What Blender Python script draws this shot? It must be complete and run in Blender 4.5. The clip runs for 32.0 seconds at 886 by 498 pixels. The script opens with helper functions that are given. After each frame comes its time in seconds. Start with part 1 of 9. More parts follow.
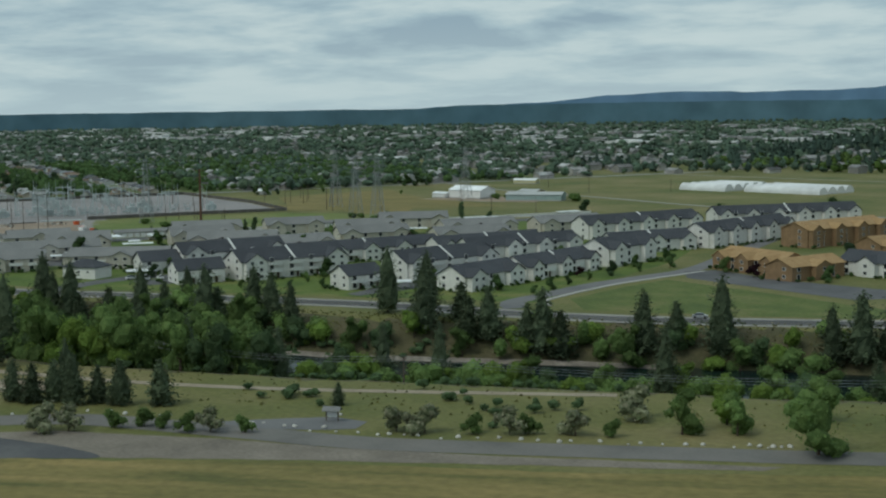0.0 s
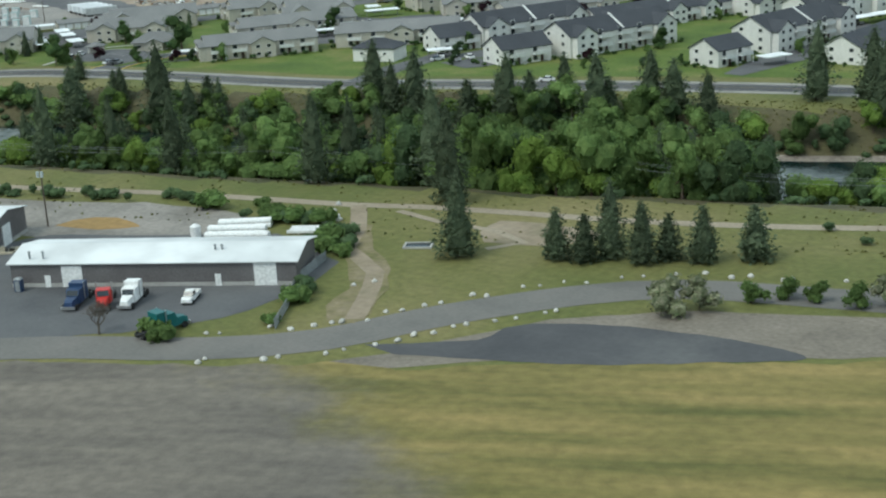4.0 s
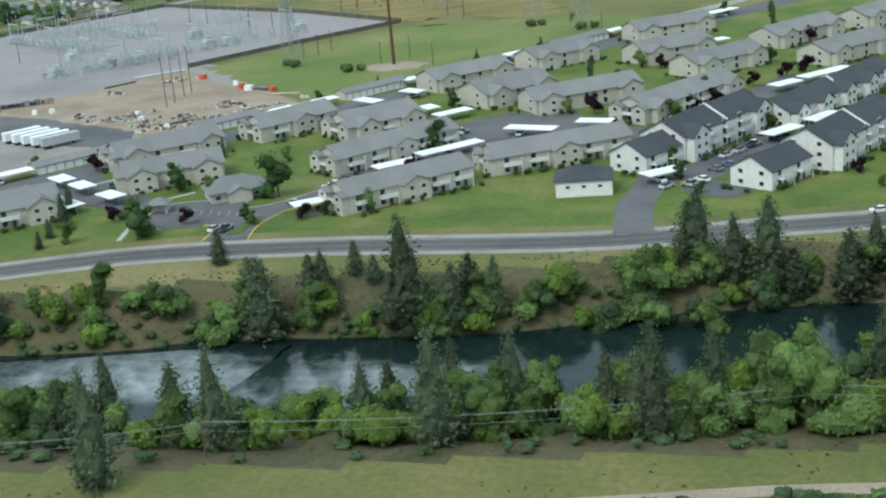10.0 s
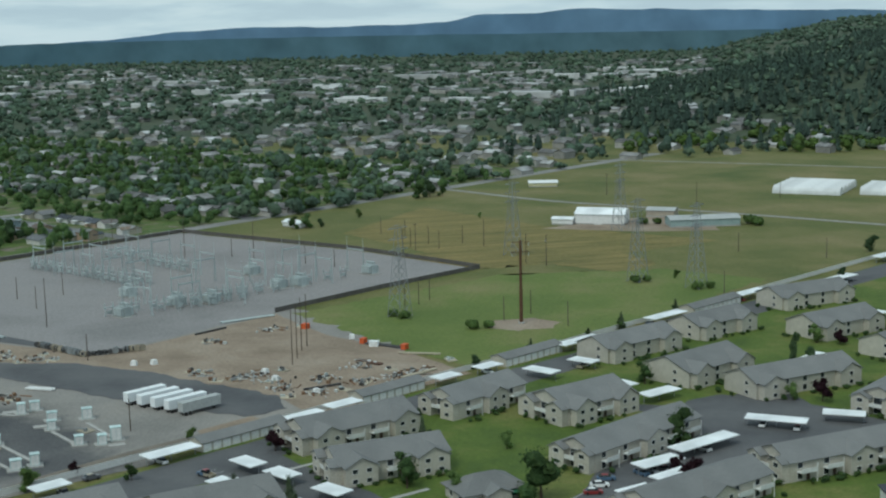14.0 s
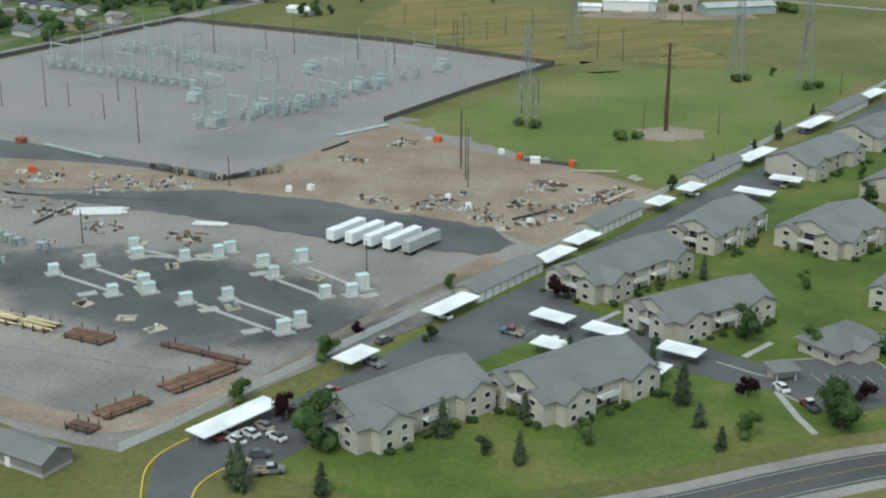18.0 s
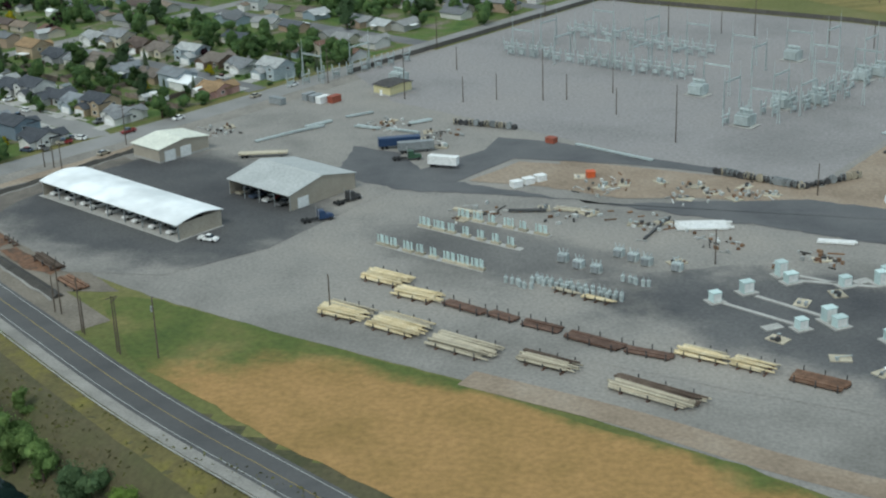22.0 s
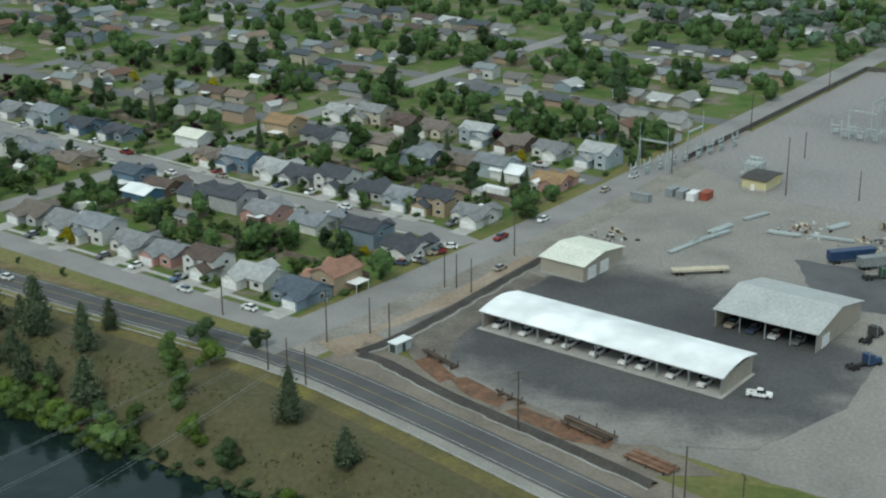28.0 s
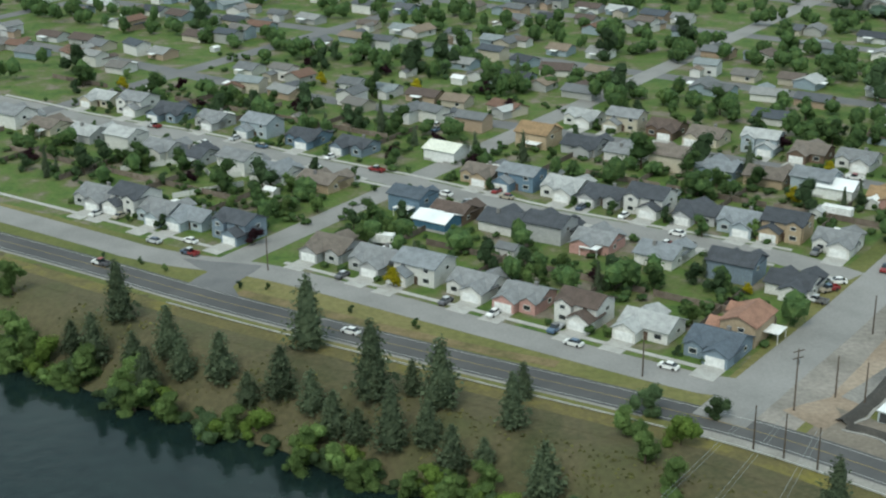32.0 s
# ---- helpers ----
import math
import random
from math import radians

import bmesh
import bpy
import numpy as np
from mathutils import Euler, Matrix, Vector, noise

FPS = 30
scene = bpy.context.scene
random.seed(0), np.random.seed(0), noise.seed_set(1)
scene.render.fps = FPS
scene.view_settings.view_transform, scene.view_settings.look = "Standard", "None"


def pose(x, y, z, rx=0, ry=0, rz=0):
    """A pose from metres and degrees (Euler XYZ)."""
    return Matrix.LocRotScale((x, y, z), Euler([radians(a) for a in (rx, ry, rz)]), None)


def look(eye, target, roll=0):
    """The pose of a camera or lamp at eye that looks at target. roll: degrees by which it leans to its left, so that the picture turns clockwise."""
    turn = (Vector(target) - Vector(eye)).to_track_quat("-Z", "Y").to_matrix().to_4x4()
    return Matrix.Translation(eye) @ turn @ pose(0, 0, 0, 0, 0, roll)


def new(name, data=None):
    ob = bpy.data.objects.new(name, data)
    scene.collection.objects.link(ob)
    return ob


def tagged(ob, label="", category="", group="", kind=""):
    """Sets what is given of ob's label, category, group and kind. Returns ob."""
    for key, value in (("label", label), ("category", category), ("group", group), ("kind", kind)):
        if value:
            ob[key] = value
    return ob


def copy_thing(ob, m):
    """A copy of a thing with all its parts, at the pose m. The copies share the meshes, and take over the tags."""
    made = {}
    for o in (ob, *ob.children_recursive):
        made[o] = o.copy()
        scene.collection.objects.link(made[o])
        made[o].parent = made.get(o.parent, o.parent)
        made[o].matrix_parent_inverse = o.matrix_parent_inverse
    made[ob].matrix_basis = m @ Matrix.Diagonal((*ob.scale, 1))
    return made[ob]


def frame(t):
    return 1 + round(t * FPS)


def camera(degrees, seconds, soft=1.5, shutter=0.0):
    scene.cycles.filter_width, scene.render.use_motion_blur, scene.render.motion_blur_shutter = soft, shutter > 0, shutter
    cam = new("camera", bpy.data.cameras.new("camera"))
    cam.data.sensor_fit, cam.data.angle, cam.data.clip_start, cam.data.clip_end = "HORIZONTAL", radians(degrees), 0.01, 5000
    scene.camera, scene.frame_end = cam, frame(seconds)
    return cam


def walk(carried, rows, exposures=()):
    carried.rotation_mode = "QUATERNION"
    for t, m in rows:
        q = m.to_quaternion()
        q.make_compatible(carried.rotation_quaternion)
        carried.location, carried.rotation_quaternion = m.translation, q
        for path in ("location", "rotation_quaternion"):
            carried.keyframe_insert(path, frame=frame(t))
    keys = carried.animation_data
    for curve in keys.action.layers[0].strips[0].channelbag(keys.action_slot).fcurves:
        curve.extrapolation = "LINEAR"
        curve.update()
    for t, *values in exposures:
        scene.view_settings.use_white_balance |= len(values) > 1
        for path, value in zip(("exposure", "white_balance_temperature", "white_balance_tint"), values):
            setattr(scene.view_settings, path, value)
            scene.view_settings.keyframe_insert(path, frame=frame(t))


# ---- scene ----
# Camera: an aircraft climbing out over the river, looking out of its side window.
cam = camera(35.00, 32.0, soft=2.2)
# seconds, x, y, z, heading to the left of +y, pitch, roll
PATH = [
    (0, 11.55, -28.28, 59.90, 34.263, -5.787, -0.839),
    (0.5, -3.55, -29.65, 61.37, 34.974, -7.057, -0.692),
    (1, -18.79, -31.06, 62.87, 35.702, -8.419, -1.111),
    (1.5, -34.15, -32.43, 64.42, 36.142, -9.690, -1.369),
    (2, -49.51, -33.69, 66.01, 36.804, -11.002, -2.129),
    (2.5, -64.80, -34.66, 67.60, 37.130, -12.530, -2.751),
    (3, -80.18, -35.17, 69.17, 37.256, -14.867, -3.533),
    (3.5, -95.68, -35.34, 70.68, 36.573, -16.841, -3.777),
    (5.5, -158.57, -34.32, 76.80, 30.778, -16.055, -2.209),
    (6, -174.84, -33.01, 78.64, 29.596, -15.725, -2.536),
    (6.5, -191.63, -30.65, 80.77, 28.580, -16.157, -3.228),
    (7, -208.75, -27.59, 83.09, 27.716, -16.769, -3.951),
    (7.5, -225.91, -24.53, 85.43, 26.577, -17.514, -4.364),
    (8, -242.73, -21.89, 87.64, 25.264, -18.075, -5.207),
    (8.5, -258.82, -19.70, 89.72, 23.754, -17.697, -5.437),
    (9, -274.18, -17.83, 91.74, 22.263, -16.891, -5.663),
    (9.5, -288.82, -16.12, 93.71, 20.856, -16.964, -5.722),
    (10, -302.95, -14.43, 95.63, 19.404, -17.524, -5.329),
    (10.5, -316.85, -12.54, 97.48, 17.969, -18.027, -4.796),
    (11, -330.82, -10.25, 99.24, 16.436, -17.157, -4.135),
    (11.5, -345.00, -7.49, 100.86, 14.764, -13.861, -3.300),
    (12, -359.48, -4.27, 102.34, 13.056, -9.539, -2.364),
    (12.5, -374.19, -0.54, 103.72, 12.592, -7.024, -1.723),
    (13, -389.09, 3.61, 105.05, 12.530, -5.570, -1.504),
    (13.5, -404.17, 7.99, 106.35, 12.424, -6.179, -1.275),
    (14, -419.52, 12.25, 107.59, 12.166, -9.296, -1.310),
    (14.5, -435.11, 16.19, 108.77, 10.904, -12.753, -0.876),
    (16.5, -497.96, 30.72, 113.20, 0.266, -17.553, 1.348),
    (17, -513.45, 33.92, 114.22, 1.084, -18.195, 0.990),
    (17.5, -528.71, 36.53, 115.13, 1.988, -18.735, 0.668),
    (18, -543.80, 38.50, 115.95, 3.287, -19.065, 0.117),
    (18.5, -558.72, 39.97, 116.73, 4.533, -19.372, -0.486),
    (19, -573.53, 41.40, 117.59, 6.710, -19.222, -1.340),
    (19.5, -588.24, 43.08, 118.58, 8.298, -19.209, -1.859),
    (20, -602.80, 44.96, 119.74, 9.814, -19.388, -2.261),
    (20.5, -617.09, 46.94, 121.01, 10.674, -19.718, -2.336),
    (21, -631.16, 49.13, 122.36, 11.316, -20.122, -2.460),
    (21.5, -645.07, 51.69, 123.71, 11.346, -20.547, -2.225),
    (22, -658.87, 54.68, 125.00, 11.062, -20.897, -2.057),
    (22.5, -672.55, 58.09, 126.17, 10.457, -21.141, -1.908),
    (23, -686.15, 61.88, 127.16, 9.908, -21.285, -1.810),
    (23.5, -699.62, 65.88, 127.96, 9.294, -21.393, -1.571),
    (24, -712.91, 69.91, 128.55, 8.754, -21.401, -1.176),
    (24.5, -725.99, 73.98, 128.92, 8.299, -21.392, -0.898),
    (25, -739.03, 78.17, 129.06, 7.961, -21.078, -0.765),
    (25.5, -752.12, 82.51, 128.98, 7.526, -20.531, -0.550),
    (27.5, -805.07, 100.56, 127.81, 6.553, -19.482, -0.426),
    (28, -818.49, 105.43, 127.47, 6.416, -19.577, -0.468),
    (28.5, -832.02, 110.64, 127.12, 6.127, -19.619, -0.496),
    (29, -845.67, 116.12, 126.77, 5.922, -19.774, -0.512),
    (29.5, -859.43, 121.70, 126.42, 5.525, -20.403, -0.414),
    (30, -873.26, 127.24, 126.07, 5.141, -20.850, -0.357),
    (30.5, -887.06, 132.77, 125.72, 4.766, -20.847, -0.417),
    (31, -900.89, 138.38, 125.39, 4.557, -20.753, -0.600),
    (31.5, -914.74, 144.06, 125.06, 4.165, -20.683, -0.596),
    (32, -928.65, 149.78, 124.74, 3.878, -20.519, -0.679),
]


def gaze(x, y, z, yaw, pitch, roll):
    a, b = radians(yaw), radians(pitch)
    way = Vector((-math.sin(a) * math.cos(b), math.cos(a) * math.cos(b), math.sin(b)))
    eye = Vector((x, y, z))
    return look(eye, eye + 50 * way, roll)


EXPOSURES = [(0.0, -0.48, 6250, -1), (1.0, -0.30, 6350, -2), (2.0, 0.02, 6200, 0), (3.0, 0.12, 6200, 0), (5.5, 0.52, 6100, 2), (8.0, 0.52, 6050, 3), (11.0, 0.5, 5950, 3), (12.0, 0.40, 5750, 1), (13.0, -0.04, 5850, 0), (14.0, -0.26, 6050, -1), (14.5, -0.18, 6100, 1), (17.0, 0.13, 6250, 3), (20.0, 0.17, 6250, 3), (22.0, 0.05, 6150, 2), (24.0, -0.04, 6150, 2), (29.0, 0.07, 6300, 0), (32.0, 0.30, 6350, 0)]
walk(cam, [(row[0], gaze(*row[1:])) for row in PATH], EXPOSURES)

# ---- light: broken overcast, soft sun ----
SUN_TURN, SUN_HIGH = 200.0, 52.0
world = bpy.data.worlds.new("sky")
scene.world = world
world.use_nodes = True
wt = world.node_tree
for n in list(wt.nodes):
    wt.nodes.remove(n)


def wnode(kind, **values):
    n = wt.nodes.new(kind)
    for k, v in values.items():
        n.inputs[k].default_value = v
    return n


sky = wt.nodes.new("ShaderNodeTexSky")
sky.sky_type, sky.sun_disc = "NISHITA", False
sky.sun_elevation, sky.sun_rotation = radians(SUN_HIGH), radians(SUN_TURN)
coord = wt.nodes.new("ShaderNodeTexCoord")
sep = wt.nodes.new("ShaderNodeSeparateXYZ")
wt.links.new(coord.outputs["Generated"], sep.inputs[0])
lift = wt.nodes.new("ShaderNodeMath")
lift.operation = "ADD"
wt.links.new(sep.outputs["Z"], lift.inputs[0])
lift.inputs[1].default_value = 0.15
flat = []
for axis in ("X", "Y"):
    d = wt.nodes.new("ShaderNodeMath")
    d.operation = "DIVIDE"
    wt.links.new(sep.outputs[axis], d.inputs[0])
    wt.links.new(lift.outputs[0], d.inputs[1])
    flat.append(d)
comb = wt.nodes.new("ShaderNodeCombineXYZ")
wt.links.new(flat[0].outputs[0], comb.inputs[0])
wt.links.new(flat[1].outputs[0], comb.inputs[1])
cloud = wnode("ShaderNodeTexNoise", Scale=1.35, Detail=9.0, Roughness=0.56, Distortion=0.15)
wt.links.new(comb.outputs[0], cloud.inputs["Vector"])
ramp = wt.nodes.new("ShaderNodeValToRGB")
for e, (p, c) in zip((ramp.color_ramp.elements[0], ramp.color_ramp.elements[1], ramp.color_ramp.elements.new(0.5), ramp.color_ramp.elements.new(0.6)),
                     ((0.40, (0.38, 0.48, 0.58, 1)), (0.70, (0.86, 0.90, 0.90, 1)), (0.48, (0.50, 0.61, 0.69, 1)), (0.57, (0.68, 0.76, 0.80, 1)))):
    e.position, e.color = p, c
wt.links.new(cloud.outputs["Fac"], ramp.inputs[0])
# near the horizon the cloud deck runs together into pale haze
haze = wt.nodes.new("ShaderNodeMapRange")
haze.inputs["From Min"].default_value, haze.inputs["From Max"].default_value = 0.0, 0.06
haze.inputs["To Min"].default_value, haze.inputs["To Max"].default_value = 0.65, 0.0
wt.links.new(sep.outputs["Z"], haze.inputs["Value"])
mixh = wt.nodes.new("ShaderNodeMix")
mixh.data_type = "RGBA"
wt.links.new(haze.outputs[0], mixh.inputs["Factor"])
wt.links.new(ramp.outputs[0], mixh.inputs["A"])
mixh.inputs["B"].default_value = (0.64, 0.74, 0.79, 1)
bg1 = wnode("ShaderNodeBackground", Strength=0.05)
wt.links.new(sky.outputs[0], bg1.inputs["Color"])
bg2 = wnode("ShaderNodeBackground", Strength=1.2)
wt.links.new(mixh.outputs["Result"], bg2.inputs["Color"])
mixs = wt.nodes.new("ShaderNodeMixShader")
mixs.inputs[0].default_value = 0.88
wt.links.new(bg1.outputs[0], mixs.inputs[1])
wt.links.new(bg2.outputs[0], mixs.inputs[2])
wout = wt.nodes.new("ShaderNodeOutputWorld")
wt.links.new(mixs.outputs[0], wout.inputs["Surface"])

sun = new("sun", bpy.data.lights.new("sun", "SUN"))
sun.data.energy, sun.data.angle, sun.data.color = 1.7, radians(24), (1.0, 0.95, 0.87)
a, b = radians(SUN_TURN), radians(SUN_HIGH)
sun_way = Vector((math.sin(a) * math.cos(b), math.cos(a) * math.cos(b), math.sin(b)))
sun.matrix_world = look(sun_way * 100, (0, 0, 0))

# ---- materials ----
MATS = {}


def mat(name, cols, scale=0.25, fine=6.0, rough=0.9, metal=0.0, bump=0.0, bump_scale=8.0, vary=0.0, palette=None, island=0.0, world_space=False, spec=0.3, contrast=1.0, leaf=0.0, stretch=None, over=None, speck=1.0):
    """A surface: two or three colours mixed by coarse noise, broken by fine noise, with relief; vary: lightness by object;
    palette: colours that each object draws from; island: lightness by loose piece; leaf: share of light let through;
    stretch: bands along a direction in degrees, by a factor; over: colours of another ground inside a ragged oval,
    with its centre, direction, half axes, softness and raggedness."""
    if name in MATS:
        return MATS[name]
    m = bpy.data.materials.new(name)
    m.use_nodes = True
    t = m.node_tree
    bsdf = t.nodes["Principled BSDF"]
    bsdf.inputs["Roughness"].default_value, bsdf.inputs["Metallic"].default_value = rough, metal
    bsdf.inputs["Specular IOR Level"].default_value = 0.08 if leaf else spec
    if world_space:
        src = t.nodes.new("ShaderNodeNewGeometry").outputs["Position"]
    else:
        src = t.nodes.new("ShaderNodeTexCoord").outputs["Object"]
    n1 = t.nodes.new("ShaderNodeTexNoise")
    n1.inputs["Scale"].default_value, n1.inputs["Detail"].default_value, n1.inputs["Roughness"].default_value = scale, 5.0, 0.6
    if stretch:
        turned = t.nodes.new("ShaderNodeMapping")
        turned.vector_type = "TEXTURE"
        turned.inputs["Rotation"].default_value = (0, 0, radians(stretch[0]))
        turned.inputs["Scale"].default_value = (1 / stretch[1], 1, 1)
        t.links.new(src, turned.inputs["Vector"])
        t.links.new(turned.outputs[0], n1.inputs["Vector"])
    else:
        t.links.new(src, n1.inputs["Vector"])
    r = t.nodes.new("ShaderNodeValToRGB")
    el = r.color_ramp.elements
    lo, hi = 0.5 - 0.2 / contrast, 0.5 + 0.2 / contrast
    el[0].position, el[0].color = lo, (*cols[0], 1)
    el[1].position, el[1].color = hi, (*cols[-1], 1)
    for i, c in enumerate(cols[1:-1]):
        e = el.new(lo + (hi - lo) * (i + 1) / (len(cols) - 1))
        e.color = (*c, 1)
    t.links.new(n1.outputs["Fac"], r.inputs[0])
    col = r.outputs[0]
    if over:
        ocols, centre, angle, half, soft, ragged = over
        r2 = t.nodes.new("ShaderNodeValToRGB")
        e2 = r2.color_ramp.elements
        e2[0].position, e2[0].color = 0.3, (*ocols[0], 1)
        e2[1].position, e2[1].color = 0.7, (*ocols[-1], 1)
        t.links.new(n1.outputs["Fac"], r2.inputs[0])
        place = t.nodes.new("ShaderNodeMapping")
        place.vector_type = "TEXTURE"
        place.inputs["Location"].default_value = (*centre, 0)
        place.inputs["Rotation"].default_value = (0, 0, radians(angle))
        place.inputs["Scale"].default_value = (*half, 1000)
        t.links.new(src, place.inputs["Vector"])
        far = t.nodes.new("ShaderNodeVectorMath")
        far.operation = "LENGTH"
        t.links.new(place.outputs[0], far.inputs[0])
        rag = t.nodes.new("ShaderNodeTexNoise")
        rag.inputs["Scale"].default_value, rag.inputs["Detail"].default_value, rag.inputs["Roughness"].default_value = 0.07, 6.0, 0.65
        t.links.new(src, rag.inputs["Vector"])
        mad = t.nodes.new("ShaderNodeMath")
        mad.operation = "MULTIPLY_ADD"
        t.links.new(rag.outputs["Fac"], mad.inputs[0])
        mad.inputs[1].default_value = ragged
        t.links.new(far.outputs["Value"], mad.inputs[2])
        rim = t.nodes.new("ShaderNodeMapRange")
        rim.interpolation_type = "SMOOTHSTEP"
        rim.inputs["From Min"].default_value, rim.inputs["From Max"].default_value = 1 - soft + ragged / 2, 1 + soft + ragged / 2
        rim.inputs["To Min"].default_value, rim.inputs["To Max"].default_value = 1.0, 0.0
        t.links.new(mad.outputs[0], rim.inputs["Value"])
        mo = t.nodes.new("ShaderNodeMix")
        mo.data_type = "RGBA"
        t.links.new(rim.outputs[0], mo.inputs["Factor"])
        t.links.new(col, mo.inputs["A"])
        t.links.new(r2.outputs[0], mo.inputs["B"])
        col = mo.outputs["Result"]
    if palette:
        info = t.nodes.new("ShaderNodeObjectInfo")
        pr = t.nodes.new("ShaderNodeValToRGB")
        pr.color_ramp.interpolation = "CONSTANT"
        pe = pr.color_ramp.elements
        pe[0].position, pe[0].color = 0.0, (*palette[0], 1)
        pe[1].position, pe[1].color = 1.0 / len(palette), (*palette[1], 1)
        for i, c in enumerate(palette[2:]):
            e = pe.new((i + 2) / len(palette))
            e.color = (*c, 1)
        t.links.new(info.outputs["Random"], pr.inputs[0])
        mx = t.nodes.new("ShaderNodeMix")
        mx.data_type, mx.blend_type = "RGBA", "MULTIPLY"
        mx.inputs["Factor"].default_value = 1.0
        t.links.new(pr.outputs[0], mx.inputs["A"])
        t.links.new(col, mx.inputs["B"])
        col = mx.outputs["Result"]
    n2 = t.nodes.new("ShaderNodeTexNoise")
    n2.inputs["Scale"].default_value, n2.inputs["Detail"].default_value = fine, 3.0
    t.links.new(src, n2.inputs["Vector"])
    mr = t.nodes.new("ShaderNodeMapRange")
    mr.inputs["From Min"].default_value, mr.inputs["From Max"].default_value = 0.3, 0.7
    mr.inputs["To Min"].default_value, mr.inputs["To Max"].default_value = 1 - 0.18 * speck, 1 + 0.15 * speck
    t.links.new(n2.outputs["Fac"], mr.inputs["Value"])
    val = mr.outputs[0]
    for kind, amount in (("object", vary), ("island", island)):
        if amount:
            if kind == "object":
                o = t.nodes.new("ShaderNodeObjectInfo").outputs["Random"]
            else:
                o = t.nodes.new("ShaderNodeNewGeometry").outputs["Random Per Island"]
            m2 = t.nodes.new("ShaderNodeMapRange")
            m2.inputs["To Min"].default_value, m2.inputs["To Max"].default_value = 1 - amount, 1 + amount
            t.links.new(o, m2.inputs["Value"])
            mm = t.nodes.new("ShaderNodeMath")
            mm.operation = "MULTIPLY"
            t.links.new(val, mm.inputs[0])
            t.links.new(m2.outputs[0], mm.inputs[1])
            val = mm.outputs[0]
    sc = t.nodes.new("ShaderNodeVectorMath")
    sc.operation = "SCALE"
    t.links.new(col, sc.inputs[0])
    t.links.new(val, sc.inputs["Scale"])
    t.links.new(sc.outputs[0], bsdf.inputs["Base Color"])
    if bump:
        n3 = t.nodes.new("ShaderNodeTexNoise")
        n3.inputs["Scale"].default_value, n3.inputs["Detail"].default_value = bump_scale, 4.0
        t.links.new(src, n3.inputs["Vector"])
        bp = t.nodes.new("ShaderNodeBump")
        bp.inputs["Strength"].default_value, bp.inputs["Distance"].default_value = min(1.0, bump), 0.3
        t.links.new(n3.outputs["Fac"], bp.inputs["Height"])
        t.links.new(bp.outputs[0], bsdf.inputs["Normal"])
    if leaf:
        tl = t.nodes.new("ShaderNodeBsdfTranslucent")
        t.links.new(sc.outputs[0], tl.inputs["Color"])
        ms = t.nodes.new("ShaderNodeMixShader")
        ms.inputs[0].default_value = leaf
        t.links.new(bsdf.outputs[0], ms.inputs[1])
        t.links.new(tl.outputs[0], ms.inputs[2])
        t.links.new(ms.outputs[0], t.nodes["Material Output"].inputs["Surface"])
    MATS[name] = m
    return m


GROUND = mat("meadow", [(0.078, 0.100, 0.024), (0.132, 0.132, 0.042), (0.20, 0.17, 0.075)], scale=0.018, fine=0.7, bump=0.6, bump_scale=1.5, world_space=True)
FOREST = mat("forest_floor", [(0.040, 0.056, 0.034), (0.058, 0.076, 0.044), (0.085, 0.090, 0.055)], scale=0.006, fine=0.1, rough=0.95, world_space=True)
BANK = mat("bank_grass", [(0.050, 0.054, 0.022), (0.092, 0.080, 0.042), (0.074, 0.076, 0.032)], scale=0.05, fine=0.8, bump=0.7, bump_scale=1.2, world_space=True)
FIELD = mat("mown_field", [(0.098, 0.096, 0.028), (0.175, 0.145, 0.048), (0.25, 0.19, 0.070)], scale=0.16, stretch=(24, 0.14), fine=0.5, bump=0.5, bump_scale=2.0, world_space=True)
GOLD = mat("dry_grass", [(0.13, 0.110, 0.036), (0.265, 0.172, 0.066), (0.30, 0.192, 0.078), (0.35, 0.228, 0.105)], scale=0.035, contrast=0.8, fine=0.6, bump=0.5, bump_scale=2.0, world_space=True)
GREEN = mat("green_grass", [(0.060, 0.090, 0.020), (0.095, 0.122, 0.028), (0.15, 0.145, 0.05)], scale=0.06, fine=0.7, bump=0.4, bump_scale=2.0, world_space=True)
LAWN = mat("lawn", [(0.062, 0.098, 0.018), (0.090, 0.130, 0.022), (0.150, 0.155, 0.045)], scale=0.045, contrast=1.3, fine=0.9, bump=0.3, bump_scale=3.0, world_space=True)
GRAVEL = mat("gravel", [(0.175, 0.165, 0.15), (0.245, 0.23, 0.21), (0.29, 0.265, 0.235)], scale=0.03, fine=1.2, bump=0.3, bump_scale=5.0, world_space=True)
SUBGRAVEL = mat("substation_gravel", [(0.20, 0.19, 0.185), (0.255, 0.24, 0.235), (0.27, 0.25, 0.24)], scale=0.02, fine=0.9, bump=0.3, bump_scale=5.0, world_space=True)
DIRT = mat("bare_dirt", [(0.19, 0.145, 0.105), (0.27, 0.21, 0.155), (0.33, 0.27, 0.21)], scale=0.05, fine=1.0, bump=0.4, bump_scale=3.0, world_space=True)
TRACK = mat("dirt_track", [(0.25, 0.205, 0.15), (0.33, 0.28, 0.21)], scale=0.1, fine=1.5, bump=0.3, bump_scale=3.0, world_space=True)
ASPH = mat("asphalt", [(0.070, 0.070, 0.075), (0.105, 0.105, 0.108), (0.13, 0.128, 0.128)], scale=0.05, fine=1.5, rough=0.85, bump=0.1, speck=0.45, world_space=True)
ROAD = mat("road_asphalt", [(0.11, 0.11, 0.115), (0.15, 0.148, 0.148), (0.175, 0.17, 0.168)], scale=0.05, fine=1.5, rough=0.85, speck=0.45, world_space=True)
